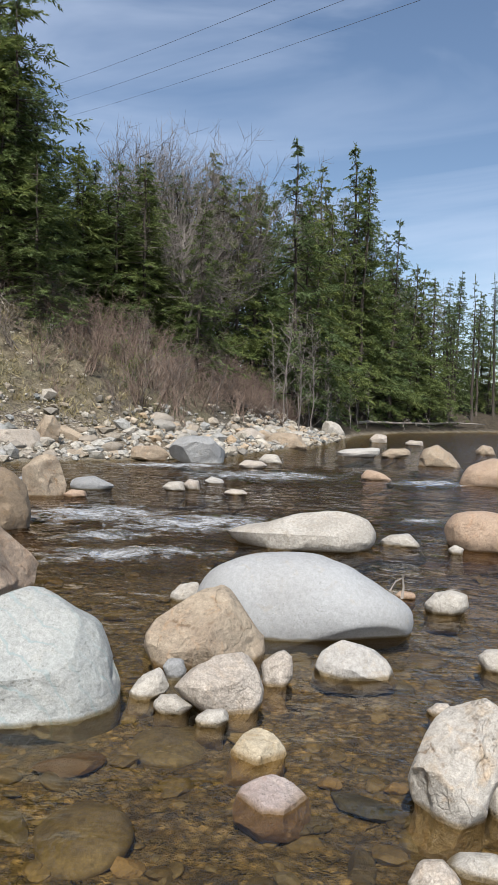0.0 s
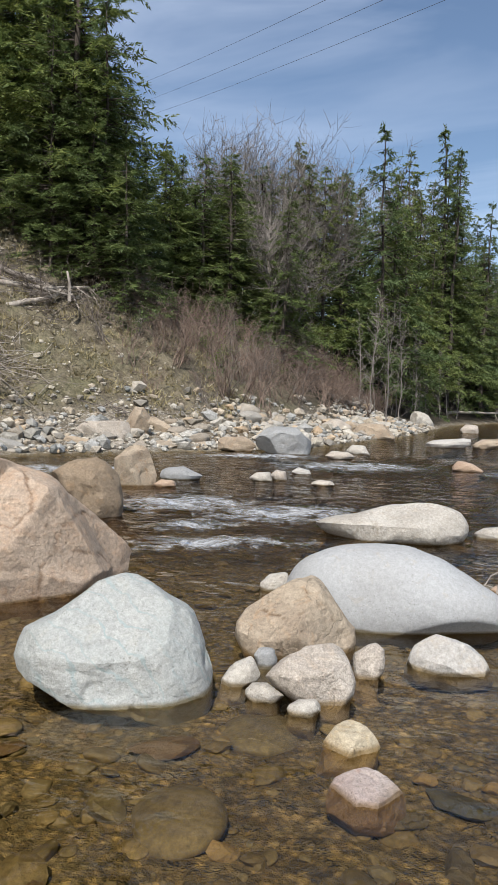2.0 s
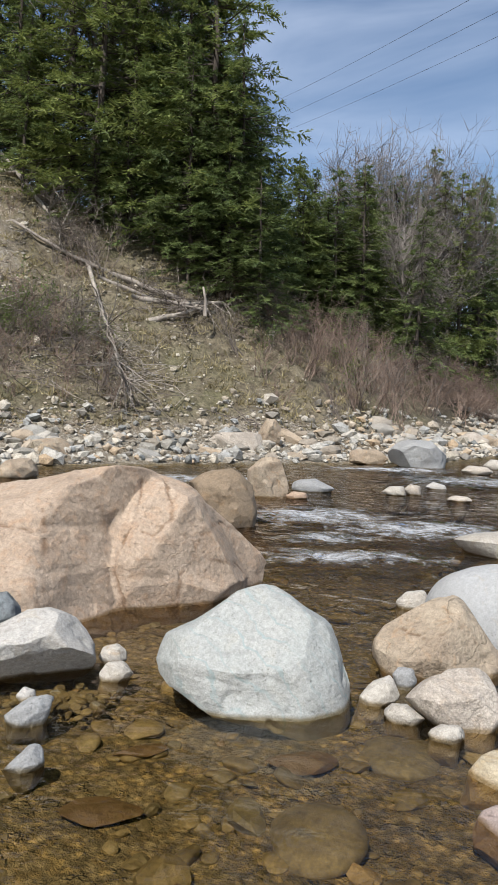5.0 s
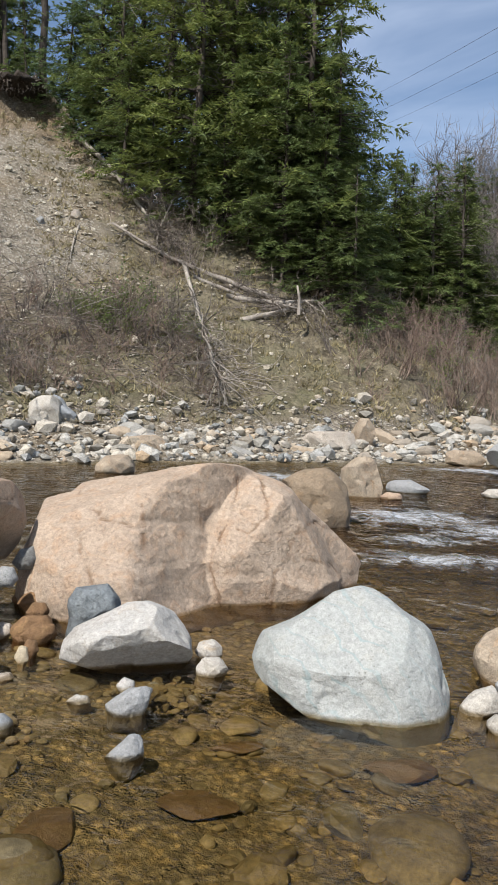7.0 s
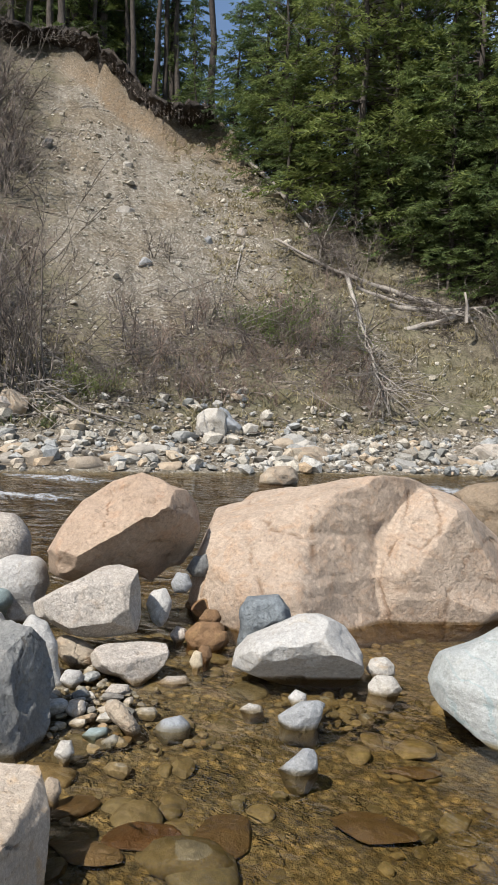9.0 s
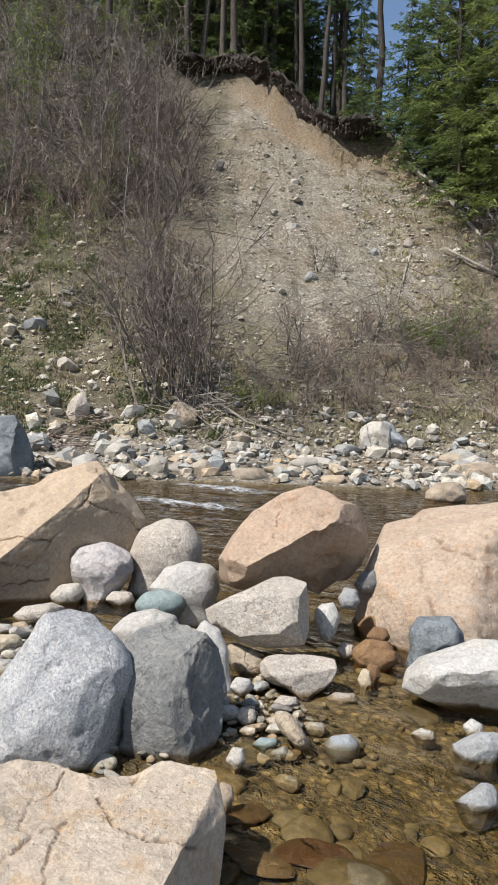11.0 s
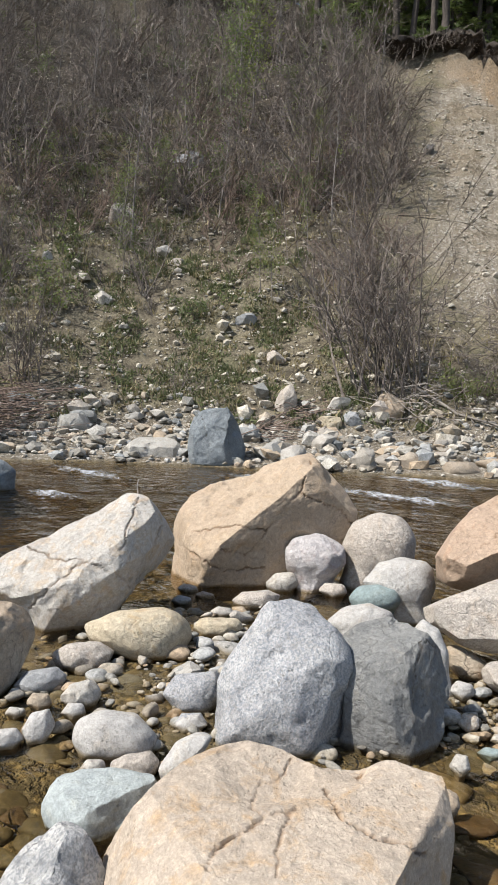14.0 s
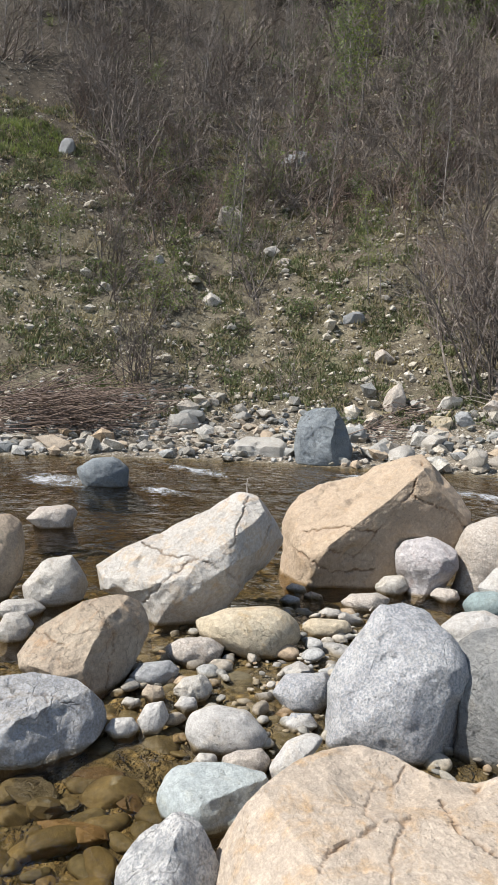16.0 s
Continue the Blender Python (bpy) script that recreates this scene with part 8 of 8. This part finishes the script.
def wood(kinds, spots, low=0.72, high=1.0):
    """Trees at (u, s), scaled so that their tops follow TOPS."""
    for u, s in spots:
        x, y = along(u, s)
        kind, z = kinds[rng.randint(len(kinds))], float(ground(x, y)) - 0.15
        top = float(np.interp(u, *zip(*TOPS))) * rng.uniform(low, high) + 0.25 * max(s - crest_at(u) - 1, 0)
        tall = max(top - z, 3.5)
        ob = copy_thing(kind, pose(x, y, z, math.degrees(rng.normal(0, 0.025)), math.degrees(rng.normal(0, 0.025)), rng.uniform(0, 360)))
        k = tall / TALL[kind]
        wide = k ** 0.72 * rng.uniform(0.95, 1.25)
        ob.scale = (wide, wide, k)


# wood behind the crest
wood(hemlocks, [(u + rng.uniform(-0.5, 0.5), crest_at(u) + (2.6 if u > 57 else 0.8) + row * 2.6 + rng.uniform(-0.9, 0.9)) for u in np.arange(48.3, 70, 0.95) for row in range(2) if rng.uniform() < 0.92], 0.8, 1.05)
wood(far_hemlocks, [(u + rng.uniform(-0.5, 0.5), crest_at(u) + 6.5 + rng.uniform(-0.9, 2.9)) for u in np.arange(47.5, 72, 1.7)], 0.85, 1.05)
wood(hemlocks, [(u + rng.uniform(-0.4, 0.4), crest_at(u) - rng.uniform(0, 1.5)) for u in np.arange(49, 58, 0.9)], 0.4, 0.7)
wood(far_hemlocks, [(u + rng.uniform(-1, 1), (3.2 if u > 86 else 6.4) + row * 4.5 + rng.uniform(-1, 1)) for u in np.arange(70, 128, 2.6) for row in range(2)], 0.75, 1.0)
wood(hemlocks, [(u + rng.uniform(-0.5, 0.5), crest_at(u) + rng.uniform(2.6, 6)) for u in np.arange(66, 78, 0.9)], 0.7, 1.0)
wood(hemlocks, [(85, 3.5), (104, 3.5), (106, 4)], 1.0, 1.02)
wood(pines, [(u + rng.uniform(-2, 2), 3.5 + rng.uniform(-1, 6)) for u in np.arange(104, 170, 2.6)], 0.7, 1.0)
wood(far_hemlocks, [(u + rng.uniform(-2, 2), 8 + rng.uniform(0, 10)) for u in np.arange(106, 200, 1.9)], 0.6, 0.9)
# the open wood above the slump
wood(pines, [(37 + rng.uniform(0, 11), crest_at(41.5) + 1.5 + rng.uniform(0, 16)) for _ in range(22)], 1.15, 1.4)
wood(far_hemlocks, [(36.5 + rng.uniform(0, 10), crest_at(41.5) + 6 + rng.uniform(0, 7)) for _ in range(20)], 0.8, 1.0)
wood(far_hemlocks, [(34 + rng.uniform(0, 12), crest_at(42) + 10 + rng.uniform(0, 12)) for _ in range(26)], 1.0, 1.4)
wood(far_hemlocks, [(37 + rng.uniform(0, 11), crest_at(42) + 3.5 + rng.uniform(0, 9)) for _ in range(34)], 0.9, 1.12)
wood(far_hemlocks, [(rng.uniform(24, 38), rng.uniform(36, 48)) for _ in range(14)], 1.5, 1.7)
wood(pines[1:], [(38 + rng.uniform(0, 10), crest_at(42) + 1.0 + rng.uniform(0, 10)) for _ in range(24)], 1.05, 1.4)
# leafless trees; spots and tops of the first ten fit the camera's skyline
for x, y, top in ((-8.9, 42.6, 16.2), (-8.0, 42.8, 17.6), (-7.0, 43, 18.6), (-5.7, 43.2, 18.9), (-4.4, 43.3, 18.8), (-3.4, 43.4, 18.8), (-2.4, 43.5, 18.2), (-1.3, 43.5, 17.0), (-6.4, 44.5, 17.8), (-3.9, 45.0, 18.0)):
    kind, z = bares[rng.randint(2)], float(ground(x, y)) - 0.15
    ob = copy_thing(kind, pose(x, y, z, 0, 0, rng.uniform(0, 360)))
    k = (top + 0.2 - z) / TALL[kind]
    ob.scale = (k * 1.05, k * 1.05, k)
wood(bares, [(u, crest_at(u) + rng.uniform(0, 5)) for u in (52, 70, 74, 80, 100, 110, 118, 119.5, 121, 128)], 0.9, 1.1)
# brush
spots = [along(u + rng.uniform(-1, 1), 3.0 + (crest_at(u) - 2.2) * rng.uniform(0, 1)) for u in np.repeat(np.arange(54.5, 74, 0.8), 2)]
plant(shrubs, rng, spots, 0.6, 1.05, 0.06)
thicket(shrubs, rng, [along(u, rng.uniform(3.4, crest_at(u) + 0.8)) for u in rng.uniform(57, 75, 92)], 0.5, 1.0, "brush_thicket", "dense leafless reddish brown brush on the bank")
brush_rng = np.random.RandomState(77)
thicket(shrubs, brush_rng, [along(u, brush_rng.uniform(2.8, 5.6)) for u in brush_rng.uniform(72, 85, 46)], 0.45, 0.85, "brush_thicket", "leafless brown brush thinning out along the bank")
spots = brushy(26, 9.5, 18.5, 25, 40.6) + [along(rng.uniform(37.6, 40.6), rng.uniform(5.2, 10)) for _ in range(7)]
plant(shrubs, rng, spots, 0.6, 1.2, 0.08)
# shrubs that stand by themselves in the grass
plant(shrubs[1:2] + upright[:1], rng, [(-20.9, 2.2), (-20.7, 2.5), (-21.2, 2.0), (-25.4, 1.8), (-25.1, 2.4)], 0.8, 1.0, 0.08)
plant(shrubs[:2], rng, [(-22.9, 9.2), (-22.6, 6.4), (-19.3, 6.2), (-19.1, 10.7), (-24.4, 5.2), (-21.6, 11.4)], 0.45, 0.65, 0.08)
thicket(shrubs[::2], rng, brushy(40, 10, 19, 25, 40.6) + [along(rng.uniform(38, 40.6), rng.uniform(5.2, 10)) for _ in range(6)], 0.6, 1.3, "red_thicket", "leafless reddish brush on the hillside")
thicket(dark_shrubs[2:], rng, brushy(75, 11, 38), 0.9, 1.6, "hill_thicket", "dense leafless brown brush on the hillside")
thicket(dark_shrubs[:2], rng, brushy(105, 11, 40), 0.7, 1.5, "dark_thicket", "dense dark leafless brush on the hillside")
plant(dark_shrubs + upright[1:], rng, brushy(46, 9.5, 21) + brushy(9, 6.5, 10, 25, 39.5), 0.6, 1.2, 0.06)
plant(saplings, rng, brushy(80, 9, 34, 25, 40), 0.6, 1.2, 0.05)
plant(green_saplings, rng, [(-32.2, 13.1), (-31.6, 13.4), (-32.8, 13.4)], 1.0, 1.4, 0.03)
plant(green_saplings, rng, [(-21.3, 9.9), (-21.8, 9.6), (-27.3, 8.2), (-24.2, 5.7), (-25.6, 0.3), (-29, 16), (-23, 12), (-26, 14)], 0.4, 0.65, 0.05)
plant(leafy[:1], rng, [(-4.7, 27.9), (-4.6, 26.0), (-7.2, 24.7), (-5.3, 28.8)], 0.55, 0.8, 0.05)
plant(olive, rng, [(-13.34 + rng.normal(0, 1.0), 19.48 + rng.normal(0, 0.7)) for _ in range(7)] + [(-12.2, 20.4), (-11.8, 20.9), (-14.6, 18.6), (-15.6, 12.4), (-15.3, 12.9)], 0.7, 1.15, 0.1)
plant(dark_shrubs[:1] + shrubs[1:2], rng, [(-13.3 + rng.normal(0, 1.2), 19.2 + rng.normal(0, 0.9)) for _ in range(12)], 0.4, 0.7, 0.7)
plant(dark_shrubs[:1], rng, [(-18.6, 18.4), (-18.3, 18.8), (-15.2, 13.0), (-14.6, 13.6), (-15.6, 13.4), (-14.9, 14.4)], 0.45, 0.6, 0.1)
spots = brushy(40, 5, 29, 26, 40)
plant(leafy, rng, spots, 0.5, 1.1, 0.06)
spots = [along(rng.uniform(43, 50), rng.uniform(3.5, 7)) for _ in range(44)] + [along(49.5, 9), along(50, 11), along(48.5, 12), along(49.3, 10)]
plant(shrubs, rng, spots, 0.4, 0.9, 0.1)
plant(dark_shrubs, rng, [along(u, crest_at(u) - rng.uniform(0.2, 4.5)) for u in rng.uniform(49.5, 55, 18)], 0.5, 0.8, 0.1)
plant(upright, rng, [(-16.6, 11.4), (-16.9, 11.0), (-16.2, 11.7), (-16.7, 11.9), (-17.0, 10.6)], 1.15, 1.6, 0.1)
plant(saplings[:1], rng, [along(u, rng.uniform(1.2, 3.2)) for u in np.arange(74, 104, 1.7)], 0.9, 1.5, 0.05)
discard(hemlocks + far_hemlocks + pines + bares + shrubs + leafy + dark_shrubs + upright + olive + saplings + green_saplings)


def tufts(name, count, box, keep, mat, label, seed, tall):
    rng = np.random.RandomState(seed)
    x, y = scatter(rng, count, box, keep)
    k = 7
    c = np.repeat(np.stack([x, y, ground(x, y) - 0.02], -1), k, 0) + np.append(rng.normal(0, 0.08, (len(x) * k, 2)), np.zeros((len(x) * k, 1)), 1)
    d = rng.normal(0, 0.6, (len(c), 3)) + (0, 0, 0.8)
    v, f = blades(c, d, rng.normal(0, 1, (len(c), 3)), rng.uniform(*tall, len(c)), np.full(len(c), 0.022))
    tagged(raw(name, v, f, mat), label, "grass", kind="stuff")


def turf_lip():
    """The undercut edge of turf and roots above the slump."""
    rng = np.random.RandomState(77)
    reach = np.arange(20, 60, 0.05)

    def edge(a):
        """Distance from the origin, beside the camera, to the crest in the direction a."""
        s, u = bank_coords(-reach * math.sin(a), reach * math.cos(a))
        return float(reach[np.argmax(s - 2.6 - np.interp(u, STATIONS, CREST) / 0.85 > -0.2)])

    # span of directions fitted to where the lip shows from the camera
    ways = np.radians(np.arange(40.8, 57.0, 0.28))
    edges = np.array([edge(a) for a in ways])
    edges = np.convolve(np.pad(edges, 2, "edge"), np.ones(5) / 5, "valid")
    mid = len(ways) // 2
    lip = empty("turf_lip", (-edges[mid] * math.sin(ways[mid]), edges[mid] * math.cos(ways[mid]), 0))
    verts, faces = [], []
    for a, r in zip(ways, edges):
        u = a * 30
        s = r - 0.25 + 0.16 * math.sin(u * 1.9) + 0.10 * math.sin(u * 4.7)
        drop = 0.42 + 0.22 * math.sin(u * 2.6 + 1) + 0.16 * math.sin(u * 6.7)
        shape = ((1.6, 0.05), (0.5, 0.16), (-0.35, 0.12), (-0.6, -0.04), (-0.15, -0.5 * drop), (0.35, -drop), (0.9, -drop - 0.3))
        for k in np.linspace(0, 6, 16):
            ds, dz = (float(np.interp(k, range(7), [q[j] for q in shape])) for j in (0, 1))
            x, y = -(s + ds) * math.sin(a), (s + ds) * math.cos(a)
            back, shelf = (-(s + 1.6) * math.sin(a), (s + 1.6) * math.cos(a)), (-(s + 0.8) * math.sin(a), (s + 0.8) * math.cos(a))
            verts.append((x - lip.location.x + rng.normal(0, 0.05), y - lip.location.y + rng.normal(0, 0.05), max(float(ground(*back)), float(ground(*shelf))) + dz + rng.normal(0, 0.09)))
    for k in range(len(ways) - 1):
        faces += [(k * 16 + j, (k + 1) * 16 + j, (k + 1) * 16 + j + 1, k * 16 + j + 1) for j in range(15)]
    raw("turf", verts, faces, LITTER, lip, True)
    roots = []
    for _ in range(220):
        k = rng.randint(len(ways))
        r = edges[k] - 0.75
        x, y = -r * math.sin(ways[k]), r * math.cos(ways[k])
        z = float(ground(-(r + 2) * math.sin(ways[k]), (r + 2) * math.cos(ways[k])))
        grow(rng, (x - lip.location.x, y - lip.location.y, z - rng.uniform(0, 0.5)), rng.normal(0, 0.6, 3) + (0, 0, -0.8), rng.uniform(0.1, 0.5), 0.008, 0, roots, 0.4, (1, 2), -0.1, 3)
    v, f = tubes(roots, 3)
    tagged(raw("root_fringe", v, f, TWIG, lip), kind="stuff")
    k = rng.randint(0, len(ways), 1100)
    r = edges[k] + rng.normal(-0.45, 0.25, 1100)
    x, y = -r * np.sin(ways[k]), r * np.cos(ways[k])
    z = ground(-(edges[k] + 1.2) * np.sin(ways[k]), (edges[k] + 1.2) * np.cos(ways[k])) + rng.uniform(-0.5, 0.3, 1100)
    v, f = blades(np.stack([x - lip.location.x, y - lip.location.y, z], -1), rng.normal(0, 0.7, (1100, 3)) + (0.2, -0.3, -0.5), rng.normal(0, 1, (1100, 3)), rng.uniform(0.1, 0.3, 1100), rng.uniform(0.012, 0.03, 1100))
    tagged(raw("hanging_grass", v, f, TWIG, lip), kind="stuff")
    tagged(lip, "undercut dark turf edge with hanging roots above the slump", "bank", kind="thing")


turf_lip()
grassy = lambda x, y: (lambda s, u: (s > 2.8) & (s < 20) & (u > 24) & (u < 62) & ((np.abs(u - 43.5) > 3.2) | (s < 6)) & (waves(x, y, 2.5, 19) > -0.2))(*bank_coords(x, y))
tufts("dry_grass", 7000, (-42, 2, -10, 36), grassy, STRAW, "dry straw coloured grass on the bank", 41, (0.12, 0.35))
tufts("green_grass", 12000, (-42, -14, -10, 12), lambda x, y: grassy(x, y) & (waves(x, y, 4, 29) > -0.15), GRASS, "fresh green grass patches on the slope", 42, (0.08, 0.25))

tufts("lush_grass", 420, (-37, -31, -4, 1.5), lambda x, y: np.hypot((x + 33.7) / 1.6, (y + 1.6) / 2.2) < 1, SPRING, "bright green grass patch high on the hillside", 43, (0.15, 0.4))


# ---- fallen wood ----
def fallen_log(points, radius, label, twigs=0, seed=0, mat=DRIFT, twig_size=1.2, hang=(0, 0, -0.2), loose=0.8):
    rng = np.random.RandomState(seed)
    log = empty("fallen_log", points[0])
    pts = [Vector(p) - Vector(points[0]) for p in points]
    rows = []
    fine = []
    for a, b in zip(pts, pts[1:]):
        for k in range(4):
            fine.append(a.lerp(b, k / 4) + Vector(rng.normal(0, radius * 0.18, 3)))
    fine.append(pts[-1])
    for k, (a, b) in enumerate(zip(fine, fine[1:])):
        rows.append((a, b, radius * (1 - 0.65 * k / len(fine)), radius * (1 - 0.65 * (k + 1) / len(fine))))
    raw("trunk", *chain(rows, 9), mat, log, True)
    limbs = []
    for _ in range(twigs):
        a = fine[rng.randint(len(fine) // 3, len(fine))]
        grow(rng, a, rng.normal(0, loose, 3) + hang, twig_size * rng.uniform(0.5, 1.1), radius * 0.3, 1, limbs, 0.25, (1, 3), -0.05, 3)
    if limbs:
        v, f = tubes(limbs, 3)
        tagged(raw("twig_tangle", v, f, mat, log), kind="stuff")
    return tagged(log, label, "log", "", "thing")



def brushwood(place, count, length, spread, label, seed, way=None, mat=None, pile=0.35):
    rng = np.random.RandomState(seed)
    rows = []
    for _ in range(count):
        w = (way + rng.normal(0, 0.35)) if way is not None else rng.uniform(0, 6.28)
        x, y = place[0] + rng.normal(0, spread[0]), place[1] + rng.normal(0, spread[1])
        L = length * rng.uniform(0.4, 1.1)
        d = np.array([math.cos(w), math.sin(w), rng.normal(0.1, 0.2)])
        a = np.array([x, y, float(ground(x, y)) + rng.uniform(0, pile)])
        e = a + d * L
        e[2] = max(e[2], float(ground(e[0], e[1])) + 0.03)
        m = (a + e) / 2 + rng.normal(0, 0.08, 3)
        rows += [(a, m, 0.014, 0.010), (m, e, 0.010, 0.004)]
    v, f = tubes(rows, 4)
    return tagged(raw("brushwood", v, f, mat or DRIFT), label, "driftwood", kind="stuff")


fallen_log([(-9.5, 24.6, 5.0), (-12.18, 23.93, 5.95), (-14.49, 23.73, 6.85), (-16.6, 23.0, 8.1)], 0.12, "weathered grey fallen trunk lying across the slope", 6, 1)
fallen_log([(-22.1, 26.9, 13.9), (-18.85, 26.11, 11.2), (-15.4, 24.4, 8.1)], 0.14, "grey fallen trunk with broken twigs below the scarp", 34, 2, twig_size=2.0, hang=(0.5, 0.1, 0.05), loose=0.5)
fallen_log([(-11.2, 22.9, 4.3), (-10.3, 23.4, 4.6), (-9.5, 24.6, 5.1)], 0.12, "short grey broken root beside a fallen trunk", 4, 3)
fallen_log([(-13.75, 23.5, 6.6), (-11.9, 21.3, 4.5), (-10.0, 19.2, 2.2)], 0.09, "dead leaning sapling with tangled bare twigs", 46, 4, twig_size=2.2, hang=(0.35, -0.6, -0.38), loose=0.35)
fallen_log([(-17.3, 21.83, 7.75), (-16.9, 21.0, 6.9), (-16.38, 20.23, 6.2)], 0.05, "pale stick lying on the slope", 0, 5)
fallen_log([(-16.3, 11.7, 2.0), (-15.1, 12.2, 1.3), (-13.9, 13.0, 0.95)], 0.05, "bent bare branch lying below a shrub", 8, 6)
fallen_log([(-0.6, 36.0, 1.85), (1.3, 40.0, 1.3)], 0.16, "fallen trunk at the far bank", 3, 7)
fallen_log([(9.5, 63.0, 0.9), (13.5, 67.5, 0.9), (18.5, 74.0, 0.9)], 0.13, "long driftwood trunk at the river's bend", 8, 8)
fallen_log([(18, 78.0, 0.8), (25, 88, 1.0), (31, 95, 0.9)], 0.15, "driftwood trunk at the river's bend", 8, 9)
brushwood((-19.4, -0.4), 330, 2.4, (0.45, 1.1), "heap of reddish brown brushwood by the water", 51, radians(80), RED_TWIG, 0.9)
brushwood((-17.0, 7.9), 40, 1.1, (0.3, 0.55), "driftwood sticks among the cobbles", 52, radians(60), RED_TWIG, 0.3)
brushwood((-6.1, 21.0), 18, 1.5, (0.45, 0.35), "bare grey branches caught on the stones of the bank", 60, None, TWIG, 0.6)
brushwood((-16.0, 11.6), 60, 1.6, (0.6, 0.6), "tangle of dead branches below the shrubs", 53)
fallen_log([(-13.2, 23.3, 6.0), (-11.2, 23.7, 5.25), (-9.2, 24.3, 4.85)], 0.09, "thin grey trunk lying beside a larger one", 6, 11)
fallen_log([(-11.9, 23.4, 5.3), (-10.4, 24.0, 5.1), (-9.0, 25.1, 5.3)], 0.11, "broken grey trunk in a heap of fallen wood", 5, 12)
brushwood((-10.4, 23.6), 60, 1.6, (0.7, 0.5), "dead sticks caught under the fallen trunks", 59, None, TWIG, 0.5)
brushwood((-13.2, 19.5), 170, 1.5, (1.6, 1.0), "tangle of dead branches on the slope", 54, None, TWIG)
brushwood((-14.8, 17.0), 190, 1.4, (1.7, 1.5), "dead branches on the slope", 55, None, DARK_TWIG)
brushwood((-13.6, 19.2), 26, 2.6, (1.6, 0.8), "long grey dead branches lying across the slope", 57, None, None, 0.7)
brushwood((-15.6, 14.4), 120, 1.8, (0.9, 1.3), "dark tangle of dead brush at the foot of the slope", 58, None, TWIG, 0.6)
brushwood((-10.2, 20.4), 60, 1.4, (0.6, 0.6), "dead twigs under a leaning sapling", 56)


# ---- power lines ----
def cable(a, b, label):
    a, b = Vector(a), Vector(b)
    far, near = a + (a - b) * 0.6, b + (b - a) * 1.5
    rows, last = [], None
    for k in range(41):
        f = k / 40
        p = far.lerp(near, f) - Vector((0, 0, 1.5 * (1 - (2 * f - 1) ** 2)))
        if last is not None:
            rows.append((last, p, 0.014, 0.014))
        last = p
    v, f = tubes(rows, 6)
    tagged(raw("power_line", v, f, CABLE), label, "cable", "power lines", "thing")


CABLE = bark_material("dark_cable", (0.10, 0.10, 0.11), (0.08, 0.08, 0.09))
for a, b in (((-27.7, 106, 48.9), (-0.3, 44.5, 27.4)), ((-25.4, 106.6, 47.2), (3.8, 44.4, 27.5)), ((-22.6, 107.2, 46.0), (8.1, 43.8, 27.3))):
    cable(a, b, "thin dark power line high over the valley")


# ---- small dry twigs ----
def dry_twig(points, radius, label, mat):
    base = Vector(points[0])
    rows = [(Vector(a) - base, Vector(b) - base, radius * (1 - 0.6 * k / len(points)), radius * (1 - 0.6 * (k + 1) / len(points))) for k, (a, b) in enumerate(zip(points, points[1:]))]
    ob = raw("dry_twig", *chain(rows, 6), mat, smooth=True)
    ob.location = base
    tagged(ob, label, "twig", kind="thing")


dry_twig([(-5.73, 1.05, 0.69), (-5.73, 1.04, 0.76), (-5.73, 1.05, 0.81)], 0.006, "thin upright stick on top of a boulder", DRIFT)
dry_twig([(1.17, 5.01, 0.07), (1.18, 5.01, 0.16), (1.17, 5.01, 0.25), (1.23, 5.00, 0.26)], 0.012, "bleached bent twig sticking out of the water", DRIFT)
dry_twig([(1.08, 5.03, 0.12), (1.12, 5.02, 0.20), (1.17, 5.01, 0.23)], 0.008, "bleached thin twig caught behind a boulder", DRIFT)
dry_twig([(-9.08, 23.44, 4.58), (-9.08, 23.44, 5.17), (-9.16, 23.40, 5.59)], 0.06, "broken upright stub beside the fallen trunk", DRIFT)
dry_twig([(-25.99, 30.17, 15.50), (-25.93, 30.22, 16.01)], 0.16, "short broken stump at the scarp", DRIFT)
dry_twig([(-4.12, 1.33, 0.23), (-4.11, 1.35, 0.26), (-4.09, 1.38, 0.22)], 0.007, "curled dry twig between stones", DRIFT)
